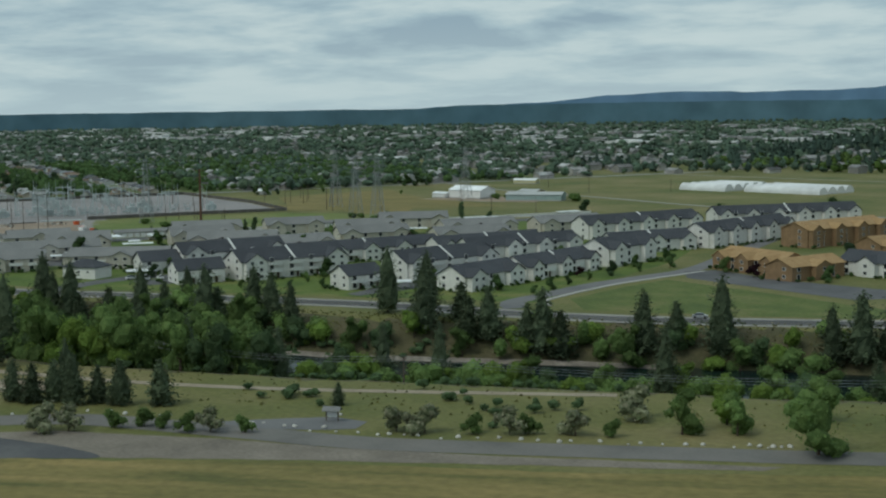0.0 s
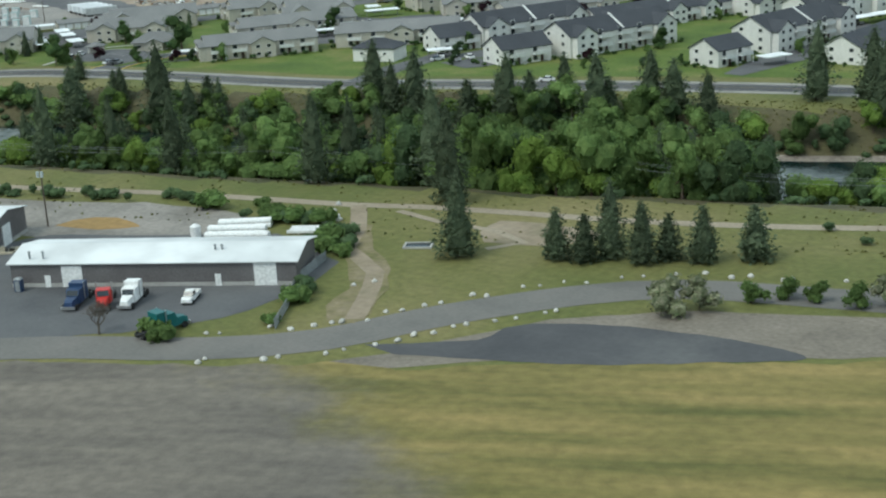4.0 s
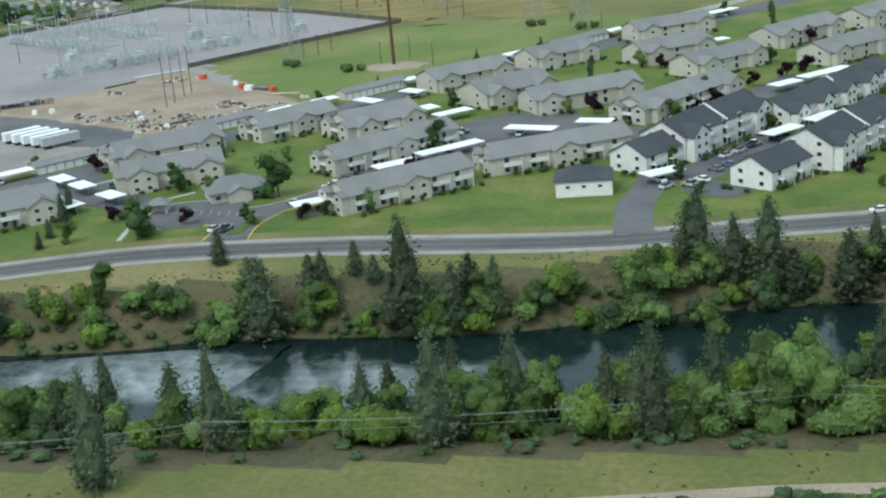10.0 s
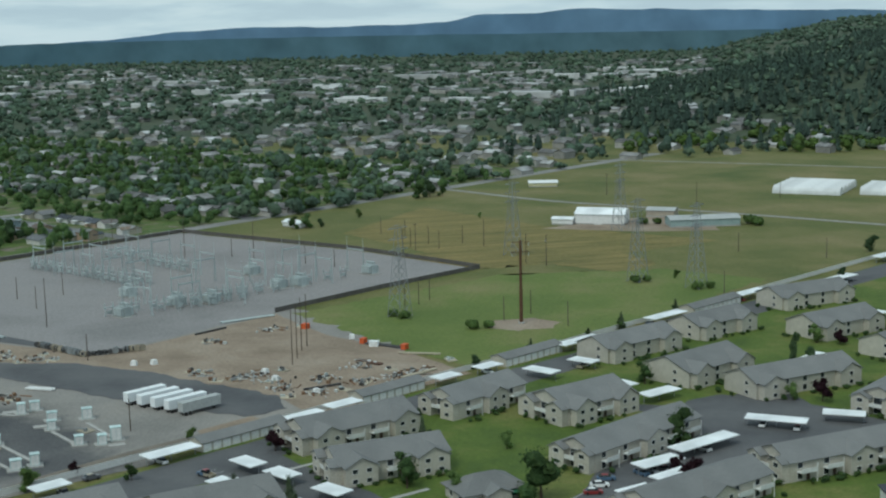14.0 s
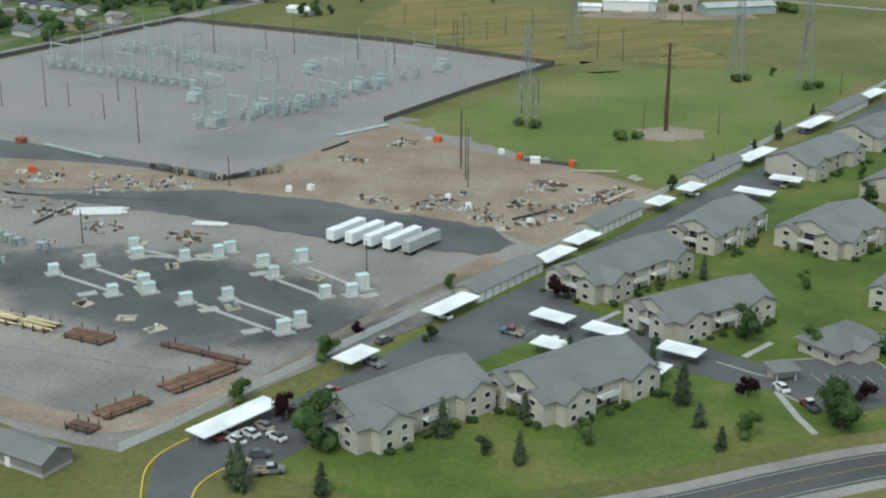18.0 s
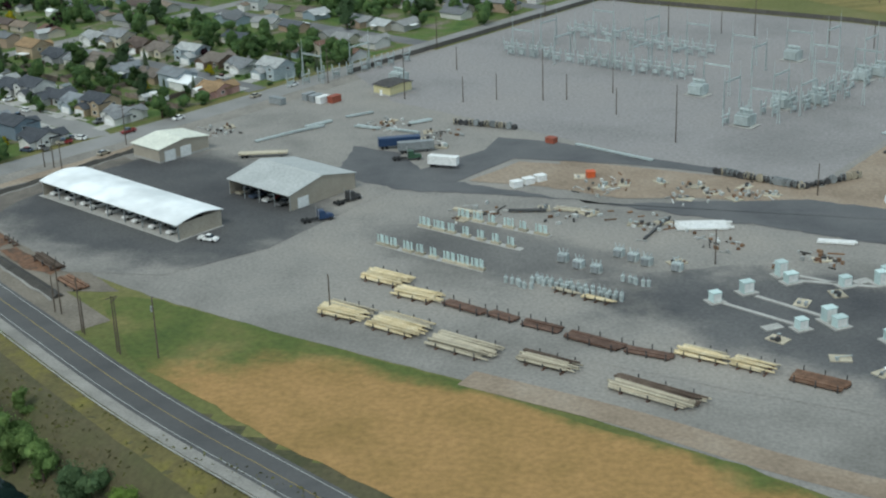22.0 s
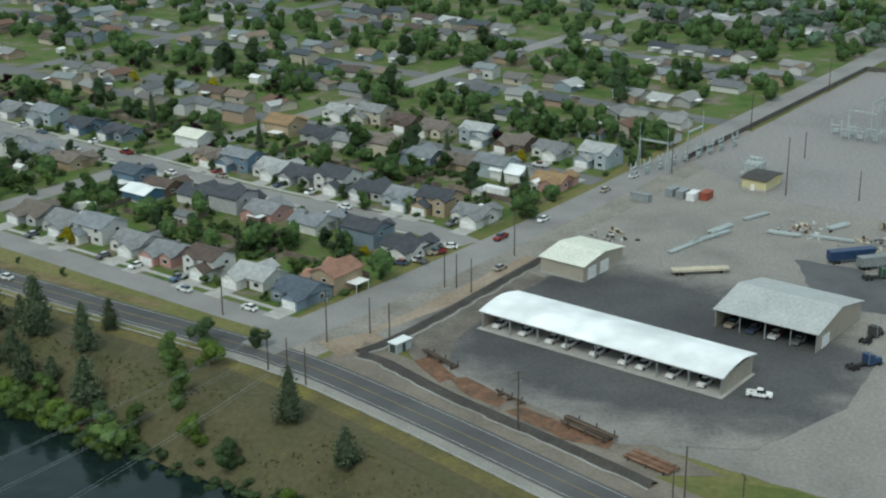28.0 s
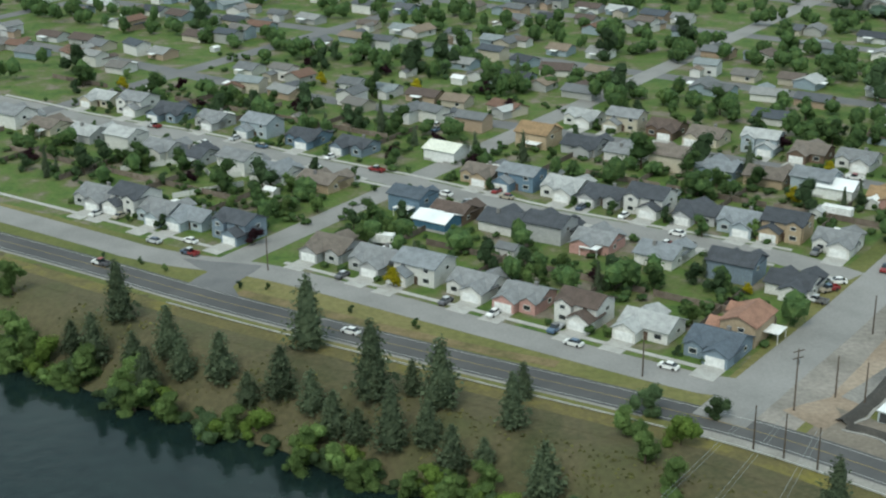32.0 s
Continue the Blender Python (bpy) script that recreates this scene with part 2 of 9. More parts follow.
DUSTY = mat("dusty_gravel", [(0.16, 0.145, 0.125), (0.235, 0.215, 0.19), (0.29, 0.26, 0.23)], scale=0.07, fine=0.9, bump=0.4, bump_scale=3.0, world_space=True)
APRON = mat("dirt_apron", [(0.13, 0.112, 0.092), (0.18, 0.155, 0.125), (0.22, 0.19, 0.155)], scale=0.09, fine=1.2, bump=0.3, bump_scale=3.0, world_space=True)
ROADW = mat("park_road_asphalt", [(0.115, 0.108, 0.10), (0.15, 0.142, 0.13), (0.18, 0.165, 0.15)], scale=0.06, fine=1.5, rough=0.9, speck=0.45, world_space=True)
ROADD = mat("dark_road_asphalt", [(0.060, 0.060, 0.062), (0.082, 0.081, 0.081), (0.110, 0.107, 0.105)], scale=0.05, fine=1.5, rough=0.85, stretch=(35, 0.3), speck=0.45, world_space=True)
PALEROAD = mat("pale_street", [(0.185, 0.18, 0.172), (0.235, 0.228, 0.218), (0.27, 0.26, 0.25)], scale=0.05, fine=1.5, rough=0.85, speck=0.45, world_space=True)
DARKASPH = mat("fresh_asphalt", [(0.052, 0.052, 0.057), (0.078, 0.077, 0.080), (0.12, 0.118, 0.116)], scale=0.035, fine=1.0, rough=0.85, speck=0.45, world_space=True)
CONC = mat("concrete", [(0.32, 0.31, 0.29), (0.42, 0.41, 0.385)], scale=0.3, fine=3.0, rough=0.9)
SHOULDER = mat("pale_shoulder", [(0.20, 0.19, 0.172), (0.31, 0.295, 0.268)], scale=0.1, fine=2.0, world_space=True)
WHITE = mat("white_paint", [(0.68, 0.68, 0.66), (0.78, 0.78, 0.77)], scale=0.4, fine=2.0, rough=0.6)
LINE = mat("road_paint", [(0.34, 0.34, 0.32), (0.48, 0.48, 0.46)], scale=0.6, fine=2.0, rough=0.7)
YELLOWD = mat("worn_yellow_paint", [(0.22, 0.16, 0.07), (0.34, 0.25, 0.09)], scale=0.3, rough=0.8)
BARKGREY = mat("weathered_post", [(0.10, 0.085, 0.07), (0.16, 0.14, 0.12)], scale=1.0, rough=0.9)
YELLOWP = mat("yellow_paint", [(0.55, 0.38, 0.06), (0.62, 0.45, 0.10)], scale=0.6, rough=0.7)

# ---- mesh building ----


class Geo:
    """Vertices and faces of one mesh."""

    def __init__(self):
        self.v, self.f = [], []

    def face(self, *pts):
        n = len(self.v)
        self.v += [tuple(p) for p in pts]
        self.f.append(tuple(range(n, n + len(pts))))
        return self

    def solid(self, base, top):
        """A prism between two outlines, given counter-clockwise from above."""
        n, k = len(self.v), len(base)
        self.v += [tuple(p) for p in base] + [tuple(p) for p in top]
        self.f.append(tuple(range(n + k - 1, n - 1, -1)))
        self.f.append(tuple(range(n + k, n + 2 * k)))
        for i in range(k):
            j = (i + 1) % k
            self.f.append((n + i, n + j, n + k + j, n + k + i))
        return self

    def box(self, x0, y0, z0, x1, y1, z1):
        q = [(x0, y0), (x1, y0), (x1, y1), (x0, y1)]
        return self.solid([(*p, z0) for p in q], [(*p, z1) for p in q])

    def bar(self, p, q, w, h=None):
        """A square bar from p to q."""
        p, q, h = Vector(p), Vector(q), h or w
        way = (q - p).normalized()
        side = way.cross(Vector((0, 0, 1)))
        side = side.normalized() if side.length > 1e-3 else Vector((1, 0, 0))
        up = side.cross(way)
        ring = [side * (w / 2 * sx) + up * (h / 2 * sy) for sx, sy in ((-1, -1), (1, -1), (1, 1), (-1, 1))]
        return self.solid([p + r for r in ring], [q + r for r in ring])

    def tube(self, p, q, r0, r1=None, n=6):
        p, q = Vector(p), Vector(q)
        r1 = r0 if r1 is None else r1
        way = (q - p).normalized()
        side = way.orthogonal().normalized()
        up = way.cross(side)
        ring = [side * math.cos(2 * math.pi * i / n) + up * math.sin(2 * math.pi * i / n) for i in range(n)]
        return self.solid([p + r * r0 for r in ring], [q + r * r1 for r in ring])

    def gable(self, x0, y0, x1, y1, z, rise, over=0.5, thick=0.22):
        """A gabled roof slab, its ridge along x, over the outline x0..x1, y0..y1 at eaves height z."""
        ym, h = (y0 + y1) / 2, (y1 - y0) / 2
        drop, n = over * rise / h, len(self.v)
        prof = [(ym - h - over, z - drop), (ym, z + rise), (ym + h + over, z - drop)]
        prof += [(y, q + thick) for y, q in reversed(prof)]
        for x in (x0 - over, x1 + over):
            self.v += [(x, y, q) for y, q in prof]
        for i in range(6):
            j = (i + 1) % 6
            self.f.append((n + i, n + j, n + 6 + j, n + 6 + i))
        self.f += [(n + 1, n, n + 5, n + 4), (n + 2, n + 1, n + 4, n + 3), (n + 6, n + 7, n + 10, n + 11), (n + 7, n + 8, n + 9, n + 10)]
        return self

    def gable_y(self, x0, y0, x1, y1, z, rise, over=0.5, thick=0.22):
        """The same with its ridge along y."""
        g = Geo().gable(y0, -x1, y1, -x0, z, rise, over, thick)
        n = len(self.v)
        self.v += [(-p[1], p[0], p[2]) for p in g.v]
        self.f += [tuple(i + n for i in f) for f in g.f]
        return self

    def gable_wall(self, x0, y0, x1, y1, z0, z, rise):
        """Walls under a gabled roof whose ridge runs along x."""
        ym = (y0 + y1) / 2
        n = len(self.v)
        for x in (x0, x1):
            self.v += [(x, y0, z0), (x, y1, z0), (x, y1, z), (x, ym, z + rise), (x, y0, z)]
        self.f += [(n, n + 4, n + 3, n + 2, n + 1), (n + 5, n + 6, n + 7, n + 8, n + 9), (n, n + 5, n + 9, n + 4), (n + 1, n + 2, n + 7, n + 6), (n, n + 1, n + 6, n + 5)]
        return self

    def gable_wall_y(self, x0, y0, x1, y1, z0, z, rise):
        g = Geo().gable_wall(y0, -x1, y1, -x0, z0, z, rise)
        n = len(self.v)
        self.v += [(-p[1], p[0], p[2]) for p in g.v]
        self.f += [tuple(i + n for i in f) for f in g.f]
        return self

    def hip(self, x0, y0, x1, y1, z, rise, over=0.5, thick=0.2):
        x0, y0, x1, y1 = x0 - over, y0 - over, x1 + over, y1 + over
        ym, h = (y0 + y1) / 2, (y1 - y0) / 2
        ra, rb = (x0 + h, ym, z + rise), (x1 - h, ym, z + rise)
        q = [(x0, y0, z), (x1, y0, z), (x1, y1, z), (x0, y1, z)]
        self.solid([(p[0], p[1], z - thick) for p in q], q)
        self.face(q[0], q[1], rb, ra)
        self.face(q[2], q[3], ra, rb)
        self.face(q[1], q[2], rb)
        self.face(q[3], q[0], ra)
        return self

    def mesh(self, name, material, smooth=False):
        me = bpy.data.meshes.new(name)
        me.from_pydata(self.v, [], self.f)
        me.materials.append(material)
        if smooth:
            me.shade_smooth()
        return me


def thing(name, m=None, label="", category="", group="", kind="", geo=None, material=None, smooth=False):
    """A top-level thing: an Empty, or a mesh where geo is given."""
    ob = new(name, geo.mesh(name, material, smooth) if geo else None)
    ob.matrix_basis = m or Matrix()
    return tagged(ob, label, category, group, kind)


def part(name, geo, material, parent, label="", smooth=False, data=None):
    ob = new(name, data or geo.mesh(name, material, smooth))
    ob.parent = parent
    return tagged(ob, label)


def turn_to(dx, dy):
    return math.degrees(math.atan2(dy, dx))


# ---- the lie of the land ----
RIVER_FAR = [(-3000, 1500), (-1300, 590), (-1047, 428), (-1000, 402), (-938, 368), (-870, 331), (-840, 301), (-780, 262), (-710, 228), (-620, 205), (-540, 206), (-476, 223), (-431, 235), (-381, 243), (-347, 257), (-313, 266), (-230, 273), (-167, 296), (-60, 330), (200, 420), (3000, 1200)]
RIVER_NEAR = [(-3000, 1400), (-1300, 530), (-1031, 378), (-930, 312), (-870, 272), (-780, 205), (-700, 175), (-620, 168), (-540, 176), (-456, 196), (-390, 206), (-300, 226), (-219, 243), (-181, 254), (-60, 292), (200, 380), (3000, 1150)]
WATER = -9.0


def along(line, x):
    return float(np.interp(x, [p[0] for p in line], [p[1] for p in line]))


def smooth_step(a, b, x):
    s = min(1.0, max(0.0, (x - a) / (b - a)))
    return s * s * (3 - 2 * s)


def ground_z(x, y):
    far, near = along(RIVER_FAR, x), along(RIVER_NEAR, x)
    wob = 2.5 * noise.noise((x * 0.05, y * 0.05, 0)) + 1.2 * noise.noise((x * 0.16, y * 0.16, 3))
    mid = (far + near) / 2
    if y > mid:
        reach = 18 if x > -560 else 22
        z = WATER - 2.2 + (2.2 - WATER) * smooth_step(-5, reach, y - far + wob)
    else:
        z = WATER - 2.2 + (2.2 - WATER) * smooth_step(-5, 46, near - y + wob)
    return z


def hill_z(x, y):
    """The wooded hill that closes the valley to the east."""
    rise = smooth_step(-600, -120, x) * smooth_step(1130, 1560, y)
    return rise * (78 + 12 * noise.noise((x * 0.006, y * 0.006, 5)))


def land(x, y):
    return ground_z(x, y) + hill_z(x, y)


def spread(lo, hi, a, b, step, grow=1.18):
    """Grid lines: even between a and b, ever wider out to lo and hi."""
    mid = list(np.arange(a, b + 0.1, step))
    out, s, v = [], step, b
    while v < hi:
        s *= grow
        v += s
        out.append(min(v, hi))
    low, s, v = [], step, a
    while v > lo:
        s *= grow
        v -= s
        low.append(max(v, lo))
    return low[::-1] + mid + out


def build_ground():
    xs, ys = spread(-5200, 4500, -1090, -60, 4.0), spread(-1500, 4700, 120, 440, 4.0, 1.12)
    verts = [(x, y, land(x, y)) for y in ys for x in xs]
    nx = len(xs)
    faces = [(j * nx + i, j * nx + i + 1, (j + 1) * nx + i + 1, (j + 1) * nx + i) for j in range(len(ys) - 1) for i in range(nx - 1)]
    me = bpy.data.meshes.new("ground")
    me.from_pydata(verts, [], faces)
    me.materials.append(GROUND)
    me.materials.append(BANK)
    me.materials.append(FOREST)
    for p in me.polygons:
        c = p.center
        if hill_z(c.x, c.y) > 1.5 or c.y > 1250 or c.x < -1500:
            p.material_index = 2
            continue
        p.material_index = 1 if c.z < -0.3 or (c.y < along(RIVER_FAR, c.x) + 34 and c.y > along(RIVER_FAR, c.x) and c.x < -690) else 0
    me.shade_smooth()
    return tagged(new("ground", me), "meadow ground with a wooded river valley through it", "ground", kind="structure")


build_ground()

WATER_MAT = mat("river_water", [(0.006, 0.014, 0.014), (0.012, 0.022, 0.020)], scale=0.05, fine=0.4, rough=0.10, bump=0.28, bump_scale=0.22, world_space=True, spec=0.20)


def build_water():
    g = Geo()
    xs = [-2900 + 100 * i for i in range(58)]
    for a, b in zip(xs, xs[1:]):
        g.face((a, along(RIVER_NEAR, a) - 8, WATER), (b, along(RIVER_NEAR, b) - 8, WATER), (b, along(RIVER_FAR, b) + 8, WATER), (a, along(RIVER_FAR, a) + 8, WATER))
    thing("water", label="dark green river with pale sky reflections", category="river", kind="structure", geo=g, material=WATER_MAT)


build_water()


def sheet(name, pts, z, material, label, category="ground", wobble=0.6, step=4.0, kind="structure"):
    """A flat patch of ground cover with an uneven edge, laid z above the land."""
    ring = []
    for i, p in enumerate(pts):
        q = pts[(i + 1) % len(pts)]
        n = max(1, int(math.dist(p, q) / step))
        for k in range(n):
            x, y = p[0] + (q[0] - p[0]) * k / n, p[1] + (q[1] - p[1]) * k / n
            ring.append((x + wobble * noise.noise((x * 0.21, y * 0.21, 1)), y + wobble * noise.noise((x * 0.21, y * 0.21, 7)), z))
    bm = bmesh.new()
    bmesh.ops.triangulate(bm, faces=[bm.faces.new([bm.verts.new(p) for p in ring])])
    bmesh.ops.recalc_face_normals(bm, faces=bm.faces)
    if sum(f.normal.z for f in bm.faces) < 0:
        bmesh.ops.reverse_faces(bm, faces=bm.faces)
    me = bpy.data.meshes.new(name)
    bm.to_mesh(me)
    bm.free()
    me.materials.append(material)
    return tagged(new(name, me), label, category, kind=kind)


def smooth_line(pts, step=6.0):
    """Points along a Catmull-Rom curve through pts."""
    out = []
    p = [pts[0]] + list(pts) + [pts[-1]]
    for i in range(1, len(p) - 2):
        a, b, c, d = (np.array(q, float) for q in p[i - 1 : i + 3])
        n = max(1, int(np.linalg.norm(c - b) / step))
        for k in range(n):
            t = k / n
            out.append(tuple(0.5 * (2 * b + (c - a) * t + (2 * a - 5 * b + 4 * c - d) * t * t + (3 * b - a - 3 * c + d) * t ** 3)))
    return out + [tuple(pts[-1])]


def offset(line, d):
    out = []
    for i, p in enumerate(line):
        a, b = line[max(0, i - 1)], line[min(len(line) - 1, i + 1)]
        t = np.array(b) - np.array(a)
        t = t / np.linalg.norm(t)
        out.append((p[0] - t[1] * d, p[1] + t[0] * d))
    return out


def strip(name, line, left, right, z, material, label, category="road", thick=0.0, follow=False, kind="structure", parent=None):
    """A ribbon along a line between two offsets, with kerb-like sides where thick."""
    a, b = offset(line, left), offset(line, right)
    g = Geo()

    def zz(p):
        return z + (land(*p) if follow else 0.0)

    for i in range(len(line) - 1):
        q = [(*b[i], zz(b[i])), (*b[i + 1], zz(b[i + 1])), (*a[i + 1], zz(a[i + 1])), (*a[i], zz(a[i]))]
        if thick:
            g.solid([(p[0], p[1], p[2] - thick) for p in q], q)
        else:
            g.face(*q)
    if parent:
        return part(name, g, material, parent, label)
    return thing(name, label=label, category=category, kind=kind, geo=g, material=material)


# rough water over the shallows, its sky reflection painted as pale soft patches
for x0, x1, cx, cy, half in ((-520, -425, -463, 211, (34, 14)), (-428, -372, -402, 216, (18, 10)), (-262, -196, -230, 258, (26, 7))):
    reflect_mat = mat("sky_patch_water" + str(-x0), [(0.006, 0.014, 0.014), (0.012, 0.022, 0.020)], scale=0.05, fine=0.4, rough=0.10, bump=0.28, bump_scale=0.22, world_space=True, spec=0.20, over=([(0.07, 0.085, 0.088), (0.24, 0.27, 0.275)], (cx, cy), 10, half, 0.5, 3.0))
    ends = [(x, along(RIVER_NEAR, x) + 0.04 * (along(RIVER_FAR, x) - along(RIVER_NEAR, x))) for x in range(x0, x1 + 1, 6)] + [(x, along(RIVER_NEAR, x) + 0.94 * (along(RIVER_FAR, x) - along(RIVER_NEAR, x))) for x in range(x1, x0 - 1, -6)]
    sheet("rapids", ends, WATER + 0.02, reflect_mat, "rough shallow water with pale sky reflection painted on", "river", wobble=1.0)

# ---- roads ----
RIVER_ROAD = smooth_line([(200, 470), (0, 392), (-113, 341), (-177, 319), (-247, 311), (-327, 291), (-371, 278), (-433, 272), (-472, 265), (-495, 256), (-520, 244), (-560, 230), (-610, 222), (-660, 228), (-700, 243), (-735, 266), (-769, 291), (-815, 330), (-848, 358), (-880, 383), (-905, 397), (-945, 417), (-1000, 446), (-1067, 485), (-1300, 615), (-2500, 1300)])
strip("road", RIVER_ROAD, -4.5, 4.5, 0.05, ROADD, "two-lane grey asphalt river road")
strip("road_shoulder", [p for p in RIVER_ROAD if p[0] > -905], 4.5, 7.2, 0.045, SHOULDER, "pale gravel and concrete road shoulder")
strip("road_shoulder", [p for p in RIVER_ROAD if p[0] < -900], 4.5, 5.4, 0.045, SHOULDER, "pale gravel road shoulder")
strip("road_shoulder", [p for p in RIVER_ROAD if -650 < p[0] < 100], -4.5, -7.4, 0.045, SHOULDER, "pale gravel road shoulder before the lawns")
strip("road_centre_line", RIVER_ROAD, -0.09, 0.09, 0.08, YELLOWD, "worn yellow centre line")
strip("road_edge_line", RIVER_ROAD, -3.7, -3.55, 0.08, LINE, "white road edge line")
strip("road_edge_line", RIVER_ROAD, 3.55, 3.7, 0.08, LINE, "white road edge line")
CROSS = smooth_line([(-893, 391), (-878, 414), (-859, 443), (-827, 495), (-795, 552), (-763, 611), (-700, 722), (-600, 905), (-420, 1240)])
strip("cross_street", CROSS, -5.5, 5.5, 0.06, PALEROAD, "grey asphalt side street beside the storage yard")
SIDE = smooth_line([(-880, 405), (-894, 407), (-940, 434), (-991, 464), (-1025, 476), (-1075, 506), (-1400, 700)])
strip("frontage_street", SIDE, -4.5, 4.5, 0.03, PALEROAD, "pale asphalt frontage street before the houses")

strip("dirt_verge", [p for p in CROSS if p[1] < 600], -5.5, -13.5, 0.04, DUSTY, "bare pale dirt verge between street and yard", "ground")
rail = thing("guard_rail", label="low grey steel guard rail along the river road", category="guard rail")
RAILINE = [p for p in RIVER_ROAD if -1010 < p[0] < -540]
beam = Geo()
for (xa, ya), (xb, yb) in zip(offset(RAILINE, 8.05), offset(RAILINE, 8.15)):
    n = len(beam.v)
    beam.v += [(xa, ya, 0.4), (xb, yb, 0.4), (xb, yb, 0.72), (xa, ya, 0.72)]
    if n:
        beam.f += [(n - 4 + j, n - 4 + (j + 1) % 4, n + (j + 1) % 4, n + j) for j in range(4)]
part("rail", beam, LINE, rail)
for p in offset(RAILINE, 8.22)[::2]:
    part("post", Geo().box(p[0] - 0.09, p[1] - 0.09, -0.3, p[0] + 0.09, p[1] + 0.09, 0.7), BARKGREY, rail)

VERGE = mat("weedy_verge", [(0.085, 0.080, 0.030), (0.125, 0.105, 0.042), (0.17, 0.15, 0.035)], scale=0.12, fine=0.9, bump=0.5, bump_scale=2.0, world_space=True)
VLINE = [p for p in RIVER_ROAD if -1090 < p[0] < -640]
for k in range(4):
    strip("road_verge", VLINE, 7.6 + 2.2 * k, 9.8 + 2.2 * k, 0.06, VERGE if k < 2 else BANK, "dry weedy verge between the road and the river slope", "verge", follow=True)

# ---- ground cover ----
sheet("yard_gravel", [(-866, 400), (-838, 371), (-806, 352), (-784, 339), (-750, 323), (-705, 304), (-673, 288), (-650, 276), (-634, 266), (-614, 259), (-580, 306), (-549, 357), (-505, 420), (-560, 500), (-600, 520), (-660, 640), (-700, 700), (-760, 598), (-795, 535), (-826, 480)], 0.03, GRAVEL, "pale grey gravel storage yard")
sheet("substation_gravel", [(-654, 442), (-630, 430), (-590, 507), (-561, 560), (-533, 604), (-600, 648), (-707, 695), (-787, 552), (-765, 515), (-710, 480)], 0.07, SUBGRAVEL, "grey crushed-stone substation ground")
sheet("dirt_yard", [(-700, 425), (-640, 418), (-600, 408), (-549, 388), (-535, 372), (-500, 424), (-530, 452), (-560, 470), (-590, 503), (-626, 432), (-654, 440), (-700, 452)], 0.10, DIRT, "bare brown dirt storage yard")
sheet("golden_field", [(-797, 338), (-784, 338), (-750, 323), (-705, 303), (-677, 287), (-649, 276), (-636, 265), (-640, 240), (-665, 236), (-700, 252), (-735, 275), (-767, 299), (-775, 305)], 0.06, mat("weeds_and_dry_grass", [(0.060, 0.088, 0.020), (0.095, 0.116, 0.028), (0.16, 0.145, 0.05)], scale=0.06, fine=0.7, bump=0.4, bump_scale=2.0, world_space=True, over=([(0.24, 0.150, 0.050), (0.36, 0.212, 0.082)], (-693, 270), -25, (78, 23), 0.16, 0.8)), "golden dry grass field with a green weedy verge", wobble=1.0)
sheet("asphalt_lane", [(-765, 462), (-751, 456), (-734, 431), (-686, 413), (-631, 421), (-599, 412), (-552, 392), (-545, 378), (-554, 369), (-589, 378), (-644, 400), (-698, 417), (-740, 420), (-765, 432)], 0.13, ASPH, "dark grey asphalt lane through the yard", "road", wobble=2.0, step=2.0)
sheet("black_pad", [(-706, 352), (-650, 372), (-612, 376), (-580, 374), (-560, 352), (-562, 325), (-590, 292), (-612, 294), (-650, 305), (-700, 322)], 0.08, mat("worn_black_pad", [(0.175, 0.165, 0.15), (0.245, 0.23, 0.21), (0.29, 0.265, 0.235)], scale=0.03, fine=1.2, bump=0.3, bump_scale=5.0, world_space=True, over=([(0.062, 0.062, 0.066), (0.135, 0.132, 0.13)], (-624, 337), -22, (56, 25), 0.30, 1.3)), "worn black asphalt equipment pad fading into gravel")
sheet("tyre_darkened_gravel", [(-760, 392), (-735, 408), (-690, 396), (-668, 380), (-664, 362), (-690, 350), (-712, 352), (-750, 368)], 0.06, mat("tyre_darkened_gravel", [(0.175, 0.165, 0.15), (0.245, 0.23, 0.21), (0.29, 0.265, 0.235)], scale=0.03, fine=1.2, bump=0.3, bump_scale=5.0, world_space=True, over=([(0.095, 0.092, 0.090), (0.18, 0.172, 0.162)], (-706, 374), -27, (36, 14), 0.4, 1.6)), "gravel darkened by tyres between the stored goods")
sheet("shed_asphalt", [(-868, 402), (-846, 428), (-826, 446), (-800, 458), (-790, 472), (-772, 464), (-752, 456), (-742, 425), (-756, 395), (-766, 372), (-786, 352), (-812, 352)], 0.09, mat("worn_shed_asphalt", [(0.175, 0.165, 0.15), (0.245, 0.23, 0.21), (0.29, 0.265, 0.235)], scale=0.03, fine=1.2, bump=0.3, bump_scale=5.0, world_space=True, over=([(0.056, 0.056, 0.060), (0.110, 0.108, 0.106)], (-806, 405), -34, (56, 40), 0.2, 0.7)), "dark worn asphalt around the sheds fading into gravel")
sheet("apartment_lawn", [(-602, 258), (-560, 242), (-524, 256), (-495, 270), (-470, 279), (-430, 286), (-371, 290), (-325, 305), (-247, 327), (-205, 338), (-215, 460), (-250, 590), (-340, 660), (-354, 640), (-465, 470), (-549, 345)], 0.04, LAWN, "bright green mown lawn round the apartments", "lawn")
sheet("apartment_drive", [(-603, 258), (-566, 314), (-540, 352), (-500, 415), (-462, 468), (-415, 545), (-352, 642), (-338, 636), (-402, 540), (-450, 462), (-488, 405), (-526, 346), (-552, 308), (-590, 250)], 0.08, ASPH, "asphalt drive along the garages", "road")
